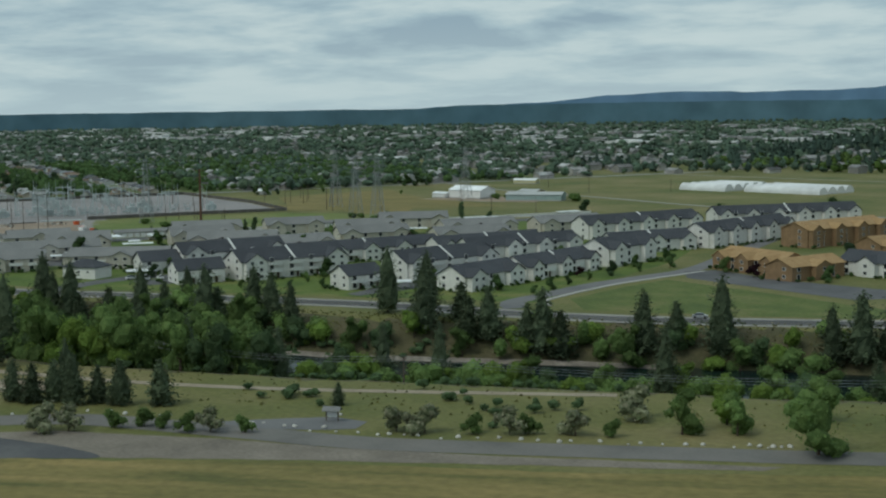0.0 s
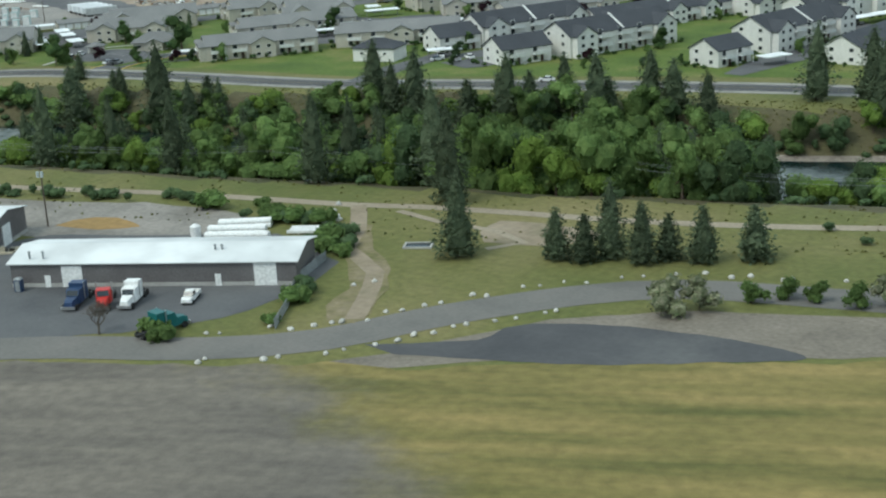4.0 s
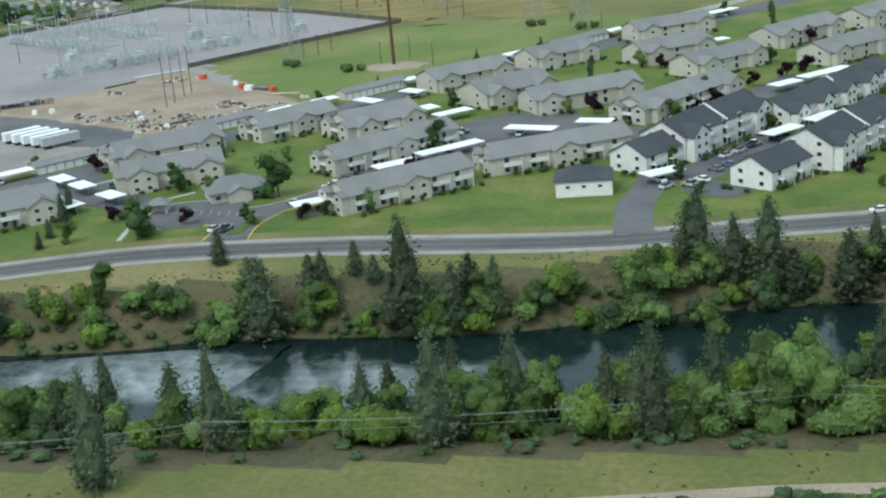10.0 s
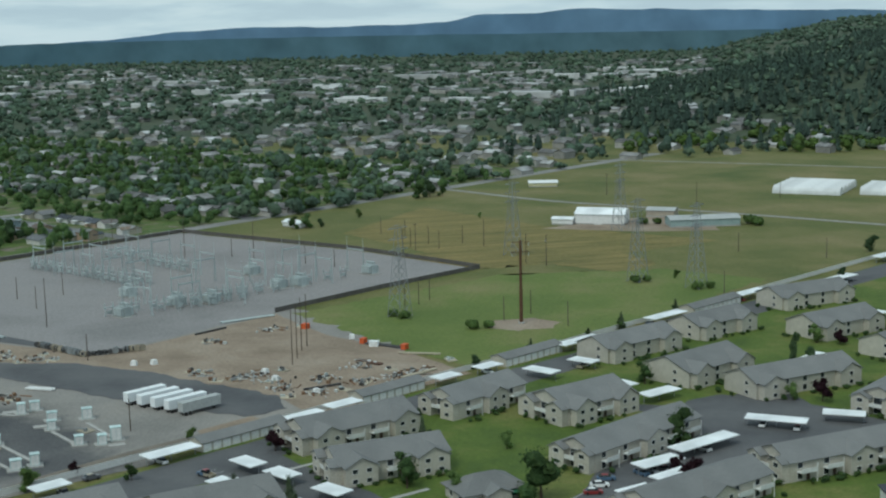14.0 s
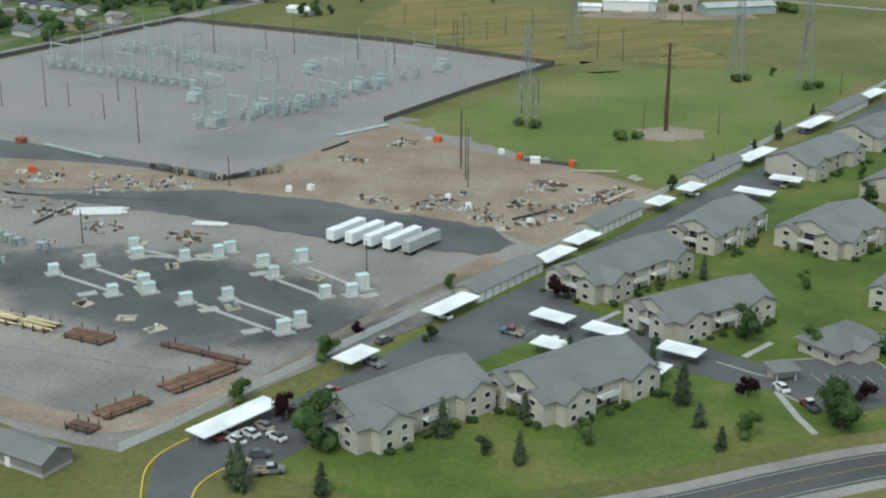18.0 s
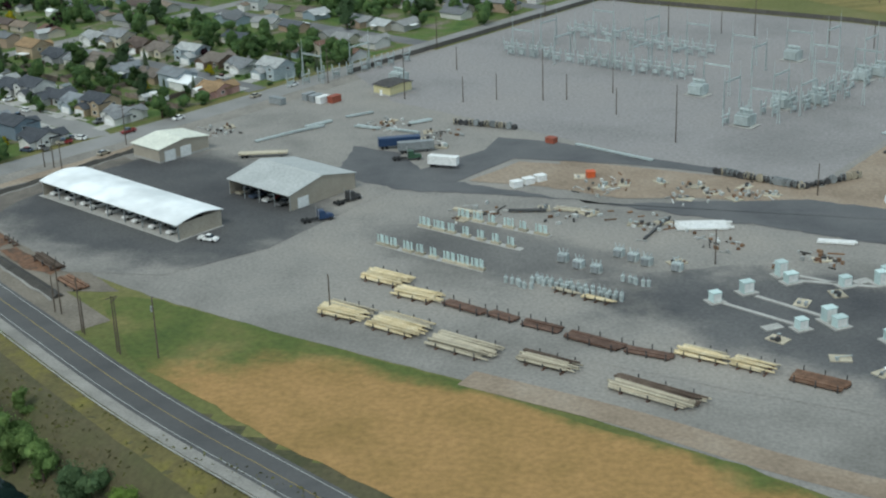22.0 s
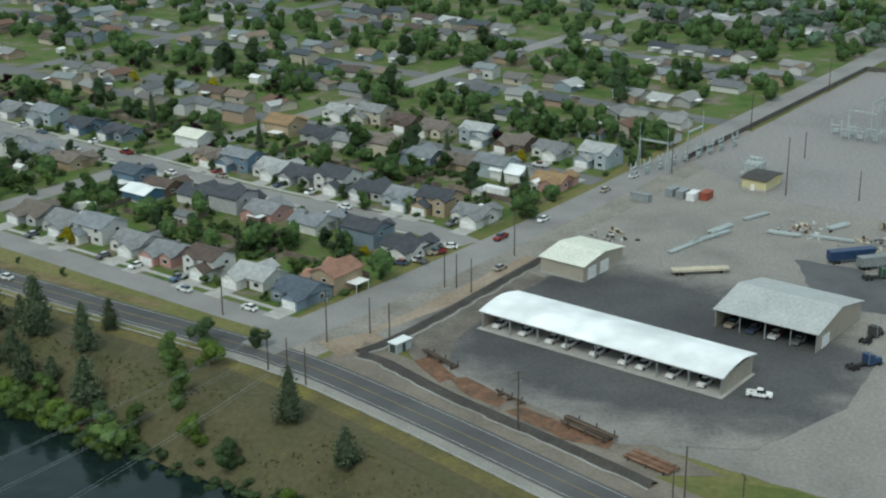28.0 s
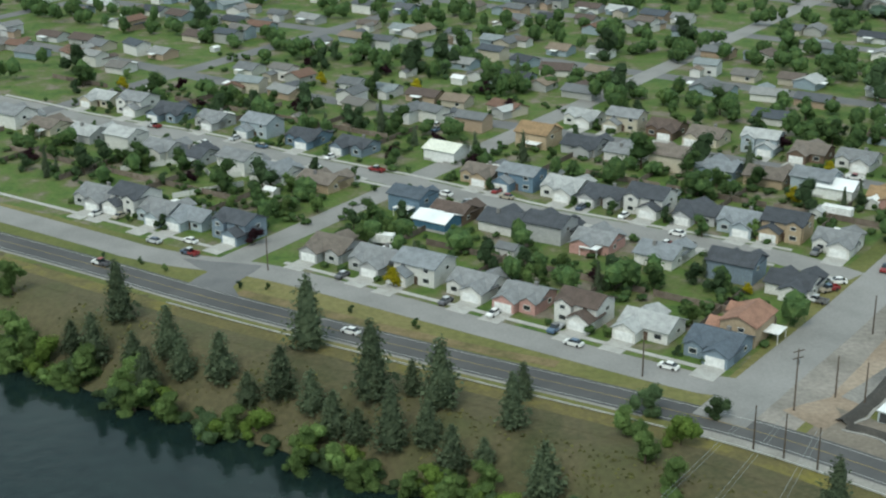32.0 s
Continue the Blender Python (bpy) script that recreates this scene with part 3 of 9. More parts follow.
sheet("parking_lot", [(-568, 299), (-551, 328), (-538, 342), (-526, 331), (-510, 319), (-496, 307), (-488, 303), (-491, 292), (-501, 295), (-513, 303), (-522, 306), (-529, 312), (-541, 316), (-551, 304), (-562, 292)], 0.085, ASPH, "asphalt parking lot with white bay lines", "road")

strip("east_street", smooth_line([(-203, 325), (-211, 336), (-210, 360), (-209, 383), (-204, 408), (-198, 440), (-206, 500), (-218, 580), (-240, 680)]), -3.8, 3.8, 0.07, ROAD, "concrete-edged street beside the white apartments", "street")
strip("pavement", smooth_line([(-197, 334), (-204, 345), (-203.5, 383), (-199, 407), (-192, 436)]), -0.9, 0.9, 0.19, CONC, "pale concrete pavement beside a field", "pavement", thick=0.2)
sheet("parking_lot", [(-198, 432), (-189, 415), (-165, 405), (-122, 388), (-110, 400), (-120, 415), (-160, 425), (-190, 441)], 0.075, ASPH, "asphalt parking lot beside the tan apartments", "road", 0.3)
sheet("green_field", [(-183, 331), (-199, 350), (-197, 385), (-193, 408), (-160, 395), (-122, 379), (-90, 366), (-110, 352), (-150, 340)], 0.045, GREEN, "green mown field between the road and the apartments", "field")

# ---- foliage ----
LEAF = mat("broad_leaves", [(0.098, 0.156, 0.052), (0.138, 0.206, 0.068), (0.170, 0.238, 0.080)], scale=0.5, fine=2.0, rough=0.75, vary=0.28, island=0.30, leaf=0.5)
LEAF2 = mat("willow_leaves", [(0.130, 0.205, 0.044), (0.180, 0.250, 0.058)], scale=0.5, fine=2.0, rough=0.75, vary=0.2, island=0.30, leaf=0.5)
LEAF3 = mat("dull_leaves", [(0.074, 0.120, 0.056), (0.115, 0.165, 0.078)], scale=0.5, fine=2.0, rough=0.8, vary=0.25, island=0.3, leaf=0.5)
NEEDLE = mat("pine_needles", [(0.078, 0.104, 0.062), (0.116, 0.146, 0.084)], scale=0.6, fine=2.0, rough=0.8, vary=0.25, island=0.35, leaf=0.35)
PLUM = mat("plum_leaves", [(0.024, 0.012, 0.016), (0.048, 0.022, 0.028)], scale=0.8, fine=2.0, rough=0.8, vary=0.2, island=0.3, leaf=0.5)
YELLEAF = mat("yellow_leaves", [(0.30, 0.26, 0.015), (0.48, 0.42, 0.03)], scale=0.8, fine=2.0, rough=0.8, vary=0.2, island=0.2, leaf=0.5)
GLEAF = mat("garden_leaves", [(0.046, 0.084, 0.034), (0.070, 0.116, 0.042), (0.100, 0.148, 0.050)], scale=0.5, fine=2.0, rough=0.75, vary=0.3, island=0.30, leaf=0.4)
GLEAF2 = mat("dark_garden_leaves", [(0.046, 0.078, 0.038), (0.074, 0.112, 0.052)], scale=0.5, fine=2.0, rough=0.8, vary=0.25, island=0.3, leaf=0.35)
BARK = mat("bark", [(0.055, 0.040, 0.028), (0.115, 0.085, 0.060)], scale=1.5, fine=8.0, bump=0.5)


BALL_V, BALL_F = [], []


def ball():
    """Vertices and faces of a small round lump, made once."""
    if not BALL_V:
        bm = bmesh.new()
        bmesh.ops.create_icosphere(bm, subdivisions=2, radius=1.0)
        BALL_V.extend(tuple(v.co) for v in bm.verts)
        BALL_F.extend(tuple(v.index for v in f.verts) for f in bm.faces)
        bm.free()
    return BALL_V, BALL_F


def lumps(g, rng, blobs, share=0.86):
    """Uneven rounded masses that fill the inside of a crown."""
    bv, bf = ball()
    for c, r in blobs:
        off, n = rng.uniform(0, 60), len(g.v)
        for v in bv:
            k = share * (1 + 0.5 * noise.noise((v[0] * 1.6 + off, v[1] * 1.6, v[2] * 1.6)))
            g.v.append((c[0] + v[0] * r[0] * k, c[1] + v[1] * r[1] * k, c[2] + v[2] * r[2] * k))
        g.f += [tuple(i + n for i in f) for f in bf]
    return g


def leaf_cloud(rng, blobs, count, size, flat=0.6, share=0.76):
    """Rounded masses of foliage covered with many small leaf clumps; lobes are given as (centre, radii)."""
    g = lumps(Geo(), rng, blobs, share)
    w = np.array([r[0] * r[1] * r[2] for _, r in blobs]) ** 0.67
    pick = rng.choice(len(blobs), count, p=w / w.sum())
    for k in pick:
        c, r = blobs[k]
        d = rng.normal(size=3)
        d[2] += 0.25
        d /= np.linalg.norm(d)
        p = np.array(c) + d * np.array(r) * rng.uniform(0.72, 1.16)
        nrm = d + rng.normal(size=3) * 0.5
        nrm[2] += 0.3
        nrm /= np.linalg.norm(nrm)
        u = np.cross(nrm, rng.normal(size=3))
        u /= np.linalg.norm(u)
        v = np.cross(nrm, u)
        s = size * rng.uniform(0.5, 1.4)
        tip = nrm * s * 0.35
        g.face(p - u * s, p - v * s * flat + tip, p + u * s, p + v * s * flat + tip)
    return g


def broadleaf(name, seed, h, width, leaf, count=420, size=0.55, label="", lobes=9, low=0.22):
    rng = np.random.default_rng(seed)
    blobs = []
    for i in range(lobes):
        a, q = 2.4 * i + rng.uniform(-0.5, 0.5), rng.uniform(0.05, 0.66) ** 0.7
        z = (low + 0.16 + (0.70 - low) * ((i * 0.618) % 1.0)) * h
        shrink = 1.12 - 0.9 * max(0.0, z / h - 0.45)
        big = rng.uniform(0.17, 0.30)
        blobs.append(((q * width / 2 * math.cos(a) * shrink, q * width / 2 * math.sin(a) * shrink, z), (width * big, width * big * rng.uniform(0.85, 1.15), min(h * 0.26, width * big * rng.uniform(0.7, 1.0)))))
    blobs.append(((0, 0, h * (0.5 + low * 0.4)), (width * 0.27, width * 0.27, h * 0.32)))
    trunk = Geo().tube((0, 0, -1.0), (0.1, 0.05, h * 0.45), h * 0.028, h * 0.016, 6)
    for c, r in blobs[:5]:
        trunk.tube((0.05, 0, h * rng.uniform(0.2, 0.4)), c, h * 0.012, h * 0.004, 4)
    ob = thing(name, label=label, category="tree", geo=trunk, material=BARK)
    part("crown", leaf_cloud(rng, blobs, count, size), leaf, ob)
    return ob


def conifer(name, seed, h, width, label="", count=420, size=0.6, bare=0.12):
    """A tapering ragged crown: an inner mass, and whorls of drooping branches that carry needle clumps."""
    rng = np.random.default_rng(seed)
    g = Geo()
    trunk = Geo().tube((0, 0, -1.0), (0, 0, h * 0.97), h * 0.017, 0.04, 6)
    tiers = int(14 + h * 0.7)
    lop = rng.uniform(0, 6.28)

    def spread_at(f):
        return width / 2 * min(1.0, 0.66 + f * 1.7) * (1 - f) ** 0.62 + 0.15

    rings, k = 9, 9
    n0 = len(g.v)
    for i in range(rings):
        f = i / (rings - 1)
        for j in range(k):
            a = 2 * math.pi * j / k + 0.35 * (i % 2)
            r = spread_at(f) * rng.uniform(0.42, 0.78)
            g.v.append((r * math.cos(a), r * math.sin(a), h * (bare + (0.97 - bare) * f) + rng.uniform(-0.3, 0.3)))
    for i in range(rings - 1):
        g.f += [(n0 + i * k + j, n0 + i * k + (j + 1) % k, n0 + (i + 1) * k + (j + 1) % k, n0 + (i + 1) * k + j) for j in range(k)]
    for i in range(tiers):
        f = i / (tiers - 1)
        z = h * (bare + (0.99 - bare) * f)
        reach = spread_at(f) * rng.uniform(0.78, 1.16)
        n = max(3, int(count / tiers / 4 * (1.55 - f)))
        a0 = rng.uniform(0, 6.28)
        for q in range(n):
            a = a0 + 2 * math.pi * q / n + rng.normal() * 0.3
            length = reach * rng.uniform(0.7, 1.12) * (1 + 0.14 * math.cos(a - lop))
            way = np.array([math.cos(a), math.sin(a), -0.12 + 0.35 * f])
            if length > 2.4 and q % 2 == 0:
                trunk.tube((0, 0, z), tuple(np.array([0, 0, z]) + way * length * 0.7), 0.05, 0.02, 3)
            for s in (0.5, 0.72, 0.9, 1.04):
                p = np.array([0, 0, z]) + way * length * s + rng.normal(size=3) * (0.16 + 0.012 * h)
                b = a + rng.normal() * 0.9
                u = np.array([math.cos(b), math.sin(b), rng.normal() * 0.45])
                v = np.array([-math.sin(b), math.cos(b), rng.normal() * 0.45])
                c = size * rng.uniform(0.55, 1.25) * (0.65 + 0.4 * (1 - f))
                tip = np.array([0, 0, c * 0.45])
                g.face(p - u * c, p - v * c * 0.7 + tip, p + u * c, p + v * c * 0.7 + tip)
    ob = thing(name, label=label, category="tree", geo=trunk, material=BARK)
    part("crown", g, NEEDLE, ob)
    return ob


def bush(name, seed, h, width, leaf, label, count=90, size=0.3):
    rng = np.random.default_rng(seed)
    blobs = [((rng.normal() * width * 0.24, rng.normal() * width * 0.24, h * rng.uniform(0.3, 0.55)), (width * rng.uniform(0.2, 0.34), width * rng.uniform(0.2, 0.34), h * rng.uniform(0.28, 0.42))) for _ in range(3)]
    return tagged(new(name, leaf_cloud(rng, blobs, count, size, share=0.9).mesh(name, leaf)), label, "bush")


class Stock:
    """Prototypes of one kind, from which copies are set out; each prototype is itself the first one used."""

    def __init__(self, makers):
        self.makers, self.made, self.used = makers, {}, set()

    def put(self, k, x, y, z=None, turn=0.0, scale=1.0, label="", group=""):
        k %= len(self.makers)
        if k not in self.made:
            self.made[k] = self.makers[k]()
        ob = self.made[k]
        z = land(x, y) if z is None else z
        m = pose(x, y, z, 0, 0, turn)
        if k in self.used:
            ob = copy_thing(ob, m)
        else:
            ob.matrix_basis = m
            self.used.add(k)
        ob.scale = (scale,) * 3 if not isinstance(scale, tuple) else scale
        return tagged(ob, label, "", group)


CONIFERS = Stock([lambda i=i, h=h, w=w: conifer("pine_tree", 10 + i, h, w, "dark green ponderosa pine on the river bank", 960, 0.52, 0.06) for i, (h, w) in enumerate(((19, 9.8), (22, 10.5), (16, 9.2), (24, 10.4), (13, 8.2)))])
BROADS = Stock([lambda i=i, h=h, w=w, l=l: broadleaf("broadleaf_tree", 40 + i, h, w, l, 660, 0.30, "leafy green broadleaf tree by the river", 7, -0.08) for i, (h, w, l) in enumerate(((12, 10, LEAF), (10, 9, LEAF2), (14, 11, LEAF), (9, 9, LEAF3), (11, 8, LEAF)))])
GARDEN = Stock([lambda i=i, h=h, w=w, l=l: broadleaf("garden_tree", 70 + i, h, w, l, 330, 0.30, "round green garden tree", 5, 0.0) for i, (h, w, l) in enumerate(((8, 6.5, GLEAF), (9.5, 8, GLEAF), (6.5, 5.5, GLEAF2), (7, 6, LEAF), (10, 8.5, GLEAF2)))])
PLUMS = Stock([lambda i=i, h=h, w=w: broadleaf("plum_tree", 90 + i, h, w, PLUM, 300, 0.28, "dark red purple-leaf plum tree on the lawn", 5, 0.12) for i, (h, w) in enumerate(((6, 5.5), (5.2, 5)))])
POPLARS = Stock([lambda: broadleaf("poplar_tree", 95, 15, 3.8, LEAF3, 420, 0.36, "tall narrow dark poplar tree", 12, 0.0)])
YELLOWS = Stock([lambda: broadleaf("golden_shrub", 97, 4.6, 4.6, YELLEAF, 220, 0.3, "bright yellow leaved shrub in a garden", 5, 0.02)])
BUSHES = Stock([lambda i=i, h=h, w=w, l=l: bush("bush", 110 + i, h, w, l, "low green leafy bush on open ground") for i, (h, w, l) in enumerate(((1.6, 2.4, LEAF3), (2.4, 3.2, LEAF), (1.2, 1.8, LEAF3)))])
GCONIF = Stock([lambda i=i, h=h, w=w: conifer("garden_spruce", 120 + i, h, w, "dark green garden conifer", 420, 0.36, 0.02) for i, (h, w) in enumerate(((11, 4.5), (8, 3.6), (14, 5.2)))])


def clumps(rng, places, radius, height, per, size, cone=False):
    """Many trees at once: for each an uneven rounded or tapering body, covered with leaf clumps."""
    bm = bmesh.new()
    bmesh.ops.create_icosphere(bm, subdivisions=1, radius=1.0)
    bv, bf = np.array([v.co[:] for v in bm.verts]), [tuple(v.index for v in f.verts) for f in bm.faces]
    bm.free()
    v, faces, n = [], [], 0
    for x, y in places:
        h, w = height * rng.uniform(0.6, 1.25), radius * rng.uniform(0.7, 1.3)
        z0 = land(x, y)
        lobes = [(0.0, 0.0, 0.46, 0.78, 0.9)] if cone else [(rng.uniform(-0.4, 0.4), rng.uniform(-0.4, 0.4), rng.uniform(0.4, 0.62), rng.uniform(0.62, 0.8), rng.uniform(0.6, 0.85)) for _ in range(2 if per > 18 else 1)]
        for lx, ly, lz, lw, lh in lobes:
            body = bv * (w * lw, w * lw, h * 0.46 * lh) * rng.uniform(0.82, 1.16, (len(bv), 1))
            if cone:
                body[:, :2] *= np.clip(0.75 - 1.1 * body[:, 2:3] / h, 0.08, 1.2)
            v.append(body + (x + lx * w, y + ly * w, z0 + h * (0.5 if cone else lz)))
            faces += [tuple(i + n for i in f) for f in bf]
            n += len(bv)
        d = rng.normal(size=(per, 3))
        d /= np.linalg.norm(d, axis=1)[:, None]
        if cone:
            f = rng.random(per) ** 1.3
            c = np.stack([d[:, 0] * w * (1 - f), d[:, 1] * w * (1 - f), h * (0.12 + 0.86 * f)], 1)
        else:
            k = rng.integers(len(lobes), size=per)
            lob = np.array(lobes)[k]
            c = d * np.stack([w * lob[:, 3], w * lob[:, 3], h * 0.46 * lob[:, 4]], 1) * rng.uniform(0.9, 1.14, (per, 1)) + np.stack([lob[:, 0] * w, lob[:, 1] * w, h * lob[:, 2]], 1)
        c = c + (x, y, z0)
        nrm = d + rng.normal(size=(per, 3)) * 0.45 + (0, 0, 0.4)
        nrm /= np.linalg.norm(nrm, axis=1)[:, None]
        a = np.cross(nrm, rng.normal(size=(per, 3)))
        a /= np.linalg.norm(a, axis=1)[:, None]
        b = np.cross(nrm, a)
        s = size * rng.uniform(0.6, 1.4, (per, 1))
        v.append(np.stack([c - a * s, c - b * s * 0.7, c + a * s, c + b * s * 0.7], 1).reshape(-1, 3))
        faces += [(n + 4 * i, n + 4 * i + 1, n + 4 * i + 2, n + 4 * i + 3) for i in range(per)]
        n += 4 * per
    me = bpy.data.meshes.new("clumps")
    me.from_pydata(np.concatenate(v).tolist(), [], faces)
    return me


def stuff(name, me, material, label):
    me.name = name
    me.materials.append(material)
    tagged(new(name, me), label, "trees", kind="stuff")

# ---- apartments ----
SIDING = mat("cream_siding", [(0.42, 0.39, 0.33), (0.50, 0.47, 0.40)], scale=0.4, fine=3.0, rough=0.85, vary=0.06)
SIDINGW = mat("white_siding", [(0.60, 0.59, 0.55), (0.70, 0.69, 0.65)], scale=0.4, fine=3.0, rough=0.85, vary=0.05)
SIDINGB = mat("tan_siding", [(0.20, 0.13, 0.07), (0.28, 0.18, 0.10)], scale=0.4, fine=3.0, rough=0.85, vary=0.1)
SHINGLE = mat("grey_shingles", [(0.165, 0.166, 0.163), (0.185, 0.186, 0.182), (0.205, 0.204, 0.198)], scale=0.14, fine=5.0, rough=0.9, bump=0.3, bump_scale=6.0, vary=0.08)
SHINGLED = mat("dark_shingles", [(0.046, 0.049, 0.057), (0.062, 0.066, 0.075)], scale=0.14, fine=5.0, rough=0.85, bump=0.3, bump_scale=6.0, vary=0.08)
SHINGLET = mat("tan_shingles", [(0.27, 0.17, 0.075), (0.36, 0.24, 0.12)], scale=0.35, fine=5.0, rough=0.9, bump=0.3, vary=0.1)
GLASS = mat("window_glass", [(0.018, 0.022, 0.026), (0.035, 0.042, 0.048)], scale=0.4, rough=0.12, spec=0.6)
TRIM = mat("white_trim", [(0.60, 0.60, 0.57), (0.68, 0.68, 0.65)], scale=0.8, rough=0.7)
DOORM = mat("dark_door", [(0.06, 0.04, 0.03), (0.12, 0.08, 0.06)], scale=1.0, rough=0.6, vary=0.3)
STEELW = mat("white_steel_roof", [(0.76, 0.78, 0.78), (0.82, 0.83, 0.83)], scale=0.06, fine=0.12, rough=0.45)
STEELG = mat("grey_steel", [(0.20, 0.215, 0.22), (0.28, 0.295, 0.30)], scale=0.4, fine=2.0, rough=0.5, vary=0.15)
GALV = mat("galvanised_steel", [(0.33, 0.37, 0.365), (0.45, 0.495, 0.49)], scale=0.6, fine=3.0, rough=0.5, metal=0.05, vary=0.15)

WIN = {}


def window_mesh(w, h):
    """A framed pane as one piece: frame ring standing proud, pane set back in it."""
    if (w, h) not in WIN:
        a, b, i = w / 2, h / 2, 0.11
        rings = [[(-a, 0.03, -b), (a, 0.03, -b), (a, 0.03, b), (-a, 0.03, b)], [(-a, -0.08, -b), (a, -0.08, -b), (a, -0.08, b), (-a, -0.08, b)],
                 [(-a + i, -0.08, -b + i), (a - i, -0.08, -b + i), (a - i, -0.08, b - i), (-a + i, -0.08, b - i)], [(-a + i, -0.03, -b + i), (a - i, -0.03, -b + i), (a - i, -0.03, b - i), (-a + i, -0.03, b - i)]]
        g = Geo()
        g.v = [p for r in rings for p in r]
        for k in range(3):
            g.f += [(4 * k + j, 4 * k + (j + 1) % 4, 4 * k + 4 + (j + 1) % 4, 4 * k + 4 + j) for j in range(4)]
        g.f.append((12, 13, 14, 15))
        me = g.mesh("window", TRIM)
        me.materials.append(GLASS)
        me.polygons[12].material_index = 1
        WIN[(w, h)] = me
    return WIN[(w, h)]


def window(parent, x, y, z, turn, w=1.5, h=1.25):
    """turn 0 faces -y, 180 faces +y, 90 faces +x, -90 faces -x."""
    ob = part("window", None, None, parent, data=window_mesh(w, h))
    ob.matrix_basis = pose(x, y, z, 0, 0, turn)
    return ob


def apartment(L, D, storeys, wall, roof, label, wings=2, back=True, plain=False):
    """A block of flats, front along -y from x 0 to L: gabled main roof, gabled wings that stand forward, windows, balconies."""
    ob = thing("apartment_building", label=label, category="apartment building", group="apartment buildings")
    white = wall is SIDINGW
    z = 2.6 * storeys - (1.0 if white and storeys == 3 else 0.3)
    rise = D * 0.27 if white else min(3.3, D * 0.205)
    part("wall", Geo().gable_wall(0, 0, L, D, -0.3, z, rise), wall, ob)
    part("roof", Geo().gable(0, 0, L, D, z, rise), roof, ob)
    if white and L > 36:
        for q in (0.5,):
            part("fire_wall", Geo().gable(L * q - 0.08, 0, L * q + 0.08, D, z + 0.14, rise, 0.3, 0.3), TRIM, ob)
    ww, wd = min(8.0, L * 0.3), 2.4
    if wings > 2:
        ww = 6.4
    many = max(3, round(L / 12.5))
    spots = {0: (), 1: (L / 2 - ww / 2,), 2: (0.8, L - ww - 0.8), 3: tuple(0.6 + (L - ww - 1.2) * k / (many - 1) for k in range(many))}[wings]
    for x in spots:
        wr = rise * 0.72
        part("wing_wall", Geo().gable_wall_y(x, -wd, x + ww, D * 0.4, -0.3, z - 0.1, wr), wall, ob)
        part("wing_roof", Geo().gable_y(x, -wd, x + ww, D * 0.42, z - 0.1, wr, 0.4), roof, ob)
        for s in range(storeys):
            for dx in ((ww * 0.5,) if plain else (ww * 0.28, ww * 0.72)):
                window(ob, x + dx, -wd - 0.005, 1.35 + 2.45 * s, 0)
    free = []
    x = 0.0
    for s in list(spots) + [L]:
        if s - x > 3:
            free.append((x + 0.3, s - 0.3))
        x = s + ww
    for a, b in free:
        n = max(1, int((b - a) / 6))
        for k in range(n):
            cx = a + (b - a) * (k + 0.5) / n
            for s in range(storeys):
                window(ob, cx - 1.3, -0.005, 1.45 + 2.6 * s, 0, 1.7, 1.9)
                if s and not plain:
                    g = Geo().box(cx - 2.4, -1.9, 2.6 * s - 0.15, cx + 2.4, 0, 2.6 * s)
                    g.box(cx - 2.4, -1.9, 2.6 * s, cx + 2.4, -1.8, 2.6 * s + 1.0)
                    part("balcony", g, TRIM, ob)
            if plain:
                continue
            part("post", Geo().box(cx + 2.25, -1.9, -0.3, cx + 2.45, -1.7, z - 0.3), TRIM, ob)
            d = part("door", Geo().box(cx + 0.6, -0.06, 0, cx + 1.6, 0.02, 2.1), DOORM, ob)
    if not plain and D >= 13 and storeys == 2:
        wy = D * 0.36
        for y0 in (0.15, D - wy - 0.15):
            part("wing_wall", Geo().gable_wall(-2.2, y0, L * 0.3, y0 + wy, -0.3, z - 0.1, wy * 0.24), wall, ob)
            part("wing_roof", Geo().gable(-2.2, y0, L * 0.34, y0 + wy, z - 0.1, wy * 0.24, 0.4), roof, ob)
            for s in range(storeys):
                window(ob, -2.205, y0 + wy * 0.5, 1.45 + 2.6 * s, -90, 1.8, 1.25)
        for s in range(storeys):
            window(ob, -0.005, D * 0.5, 1.2 + 2.6 * s, -90, D * 0.2, 2.0)
        part("balcony", Geo().box(-2.0, D * 0.37, 2.45, 0, D * 0.63, 2.6).box(-2.0, D * 0.37, 2.6, -1.9, D * 0.63, 3.5), TRIM, ob)
        return ob
    for k in range(1 if plain else max(2, int(D / 5))):
        y = D * 0.3 if plain else D * (k + 0.5) / max(2, int(D / 5))
        for s in range(storeys):
            window(ob, -0.005, y, 1.5 + 2.6 * s, -90)
            window(ob, L + 0.005, y, 1.5 + 2.6 * s, 90)
    if back:
        n = max(2, int(L / 7))
        for k in range(n):
            for s in range(storeys):
                window(ob, L * (k + 0.5) / n, D + 0.005, 1.5 + 2.6 * s, 180)
    return ob


GREYL, WHITEL, TANL = "cream two-storey apartment block with a grey shingle roof", "white three-storey apartment block with a dark roof", "tan and brown apartment block with an ochre roof"
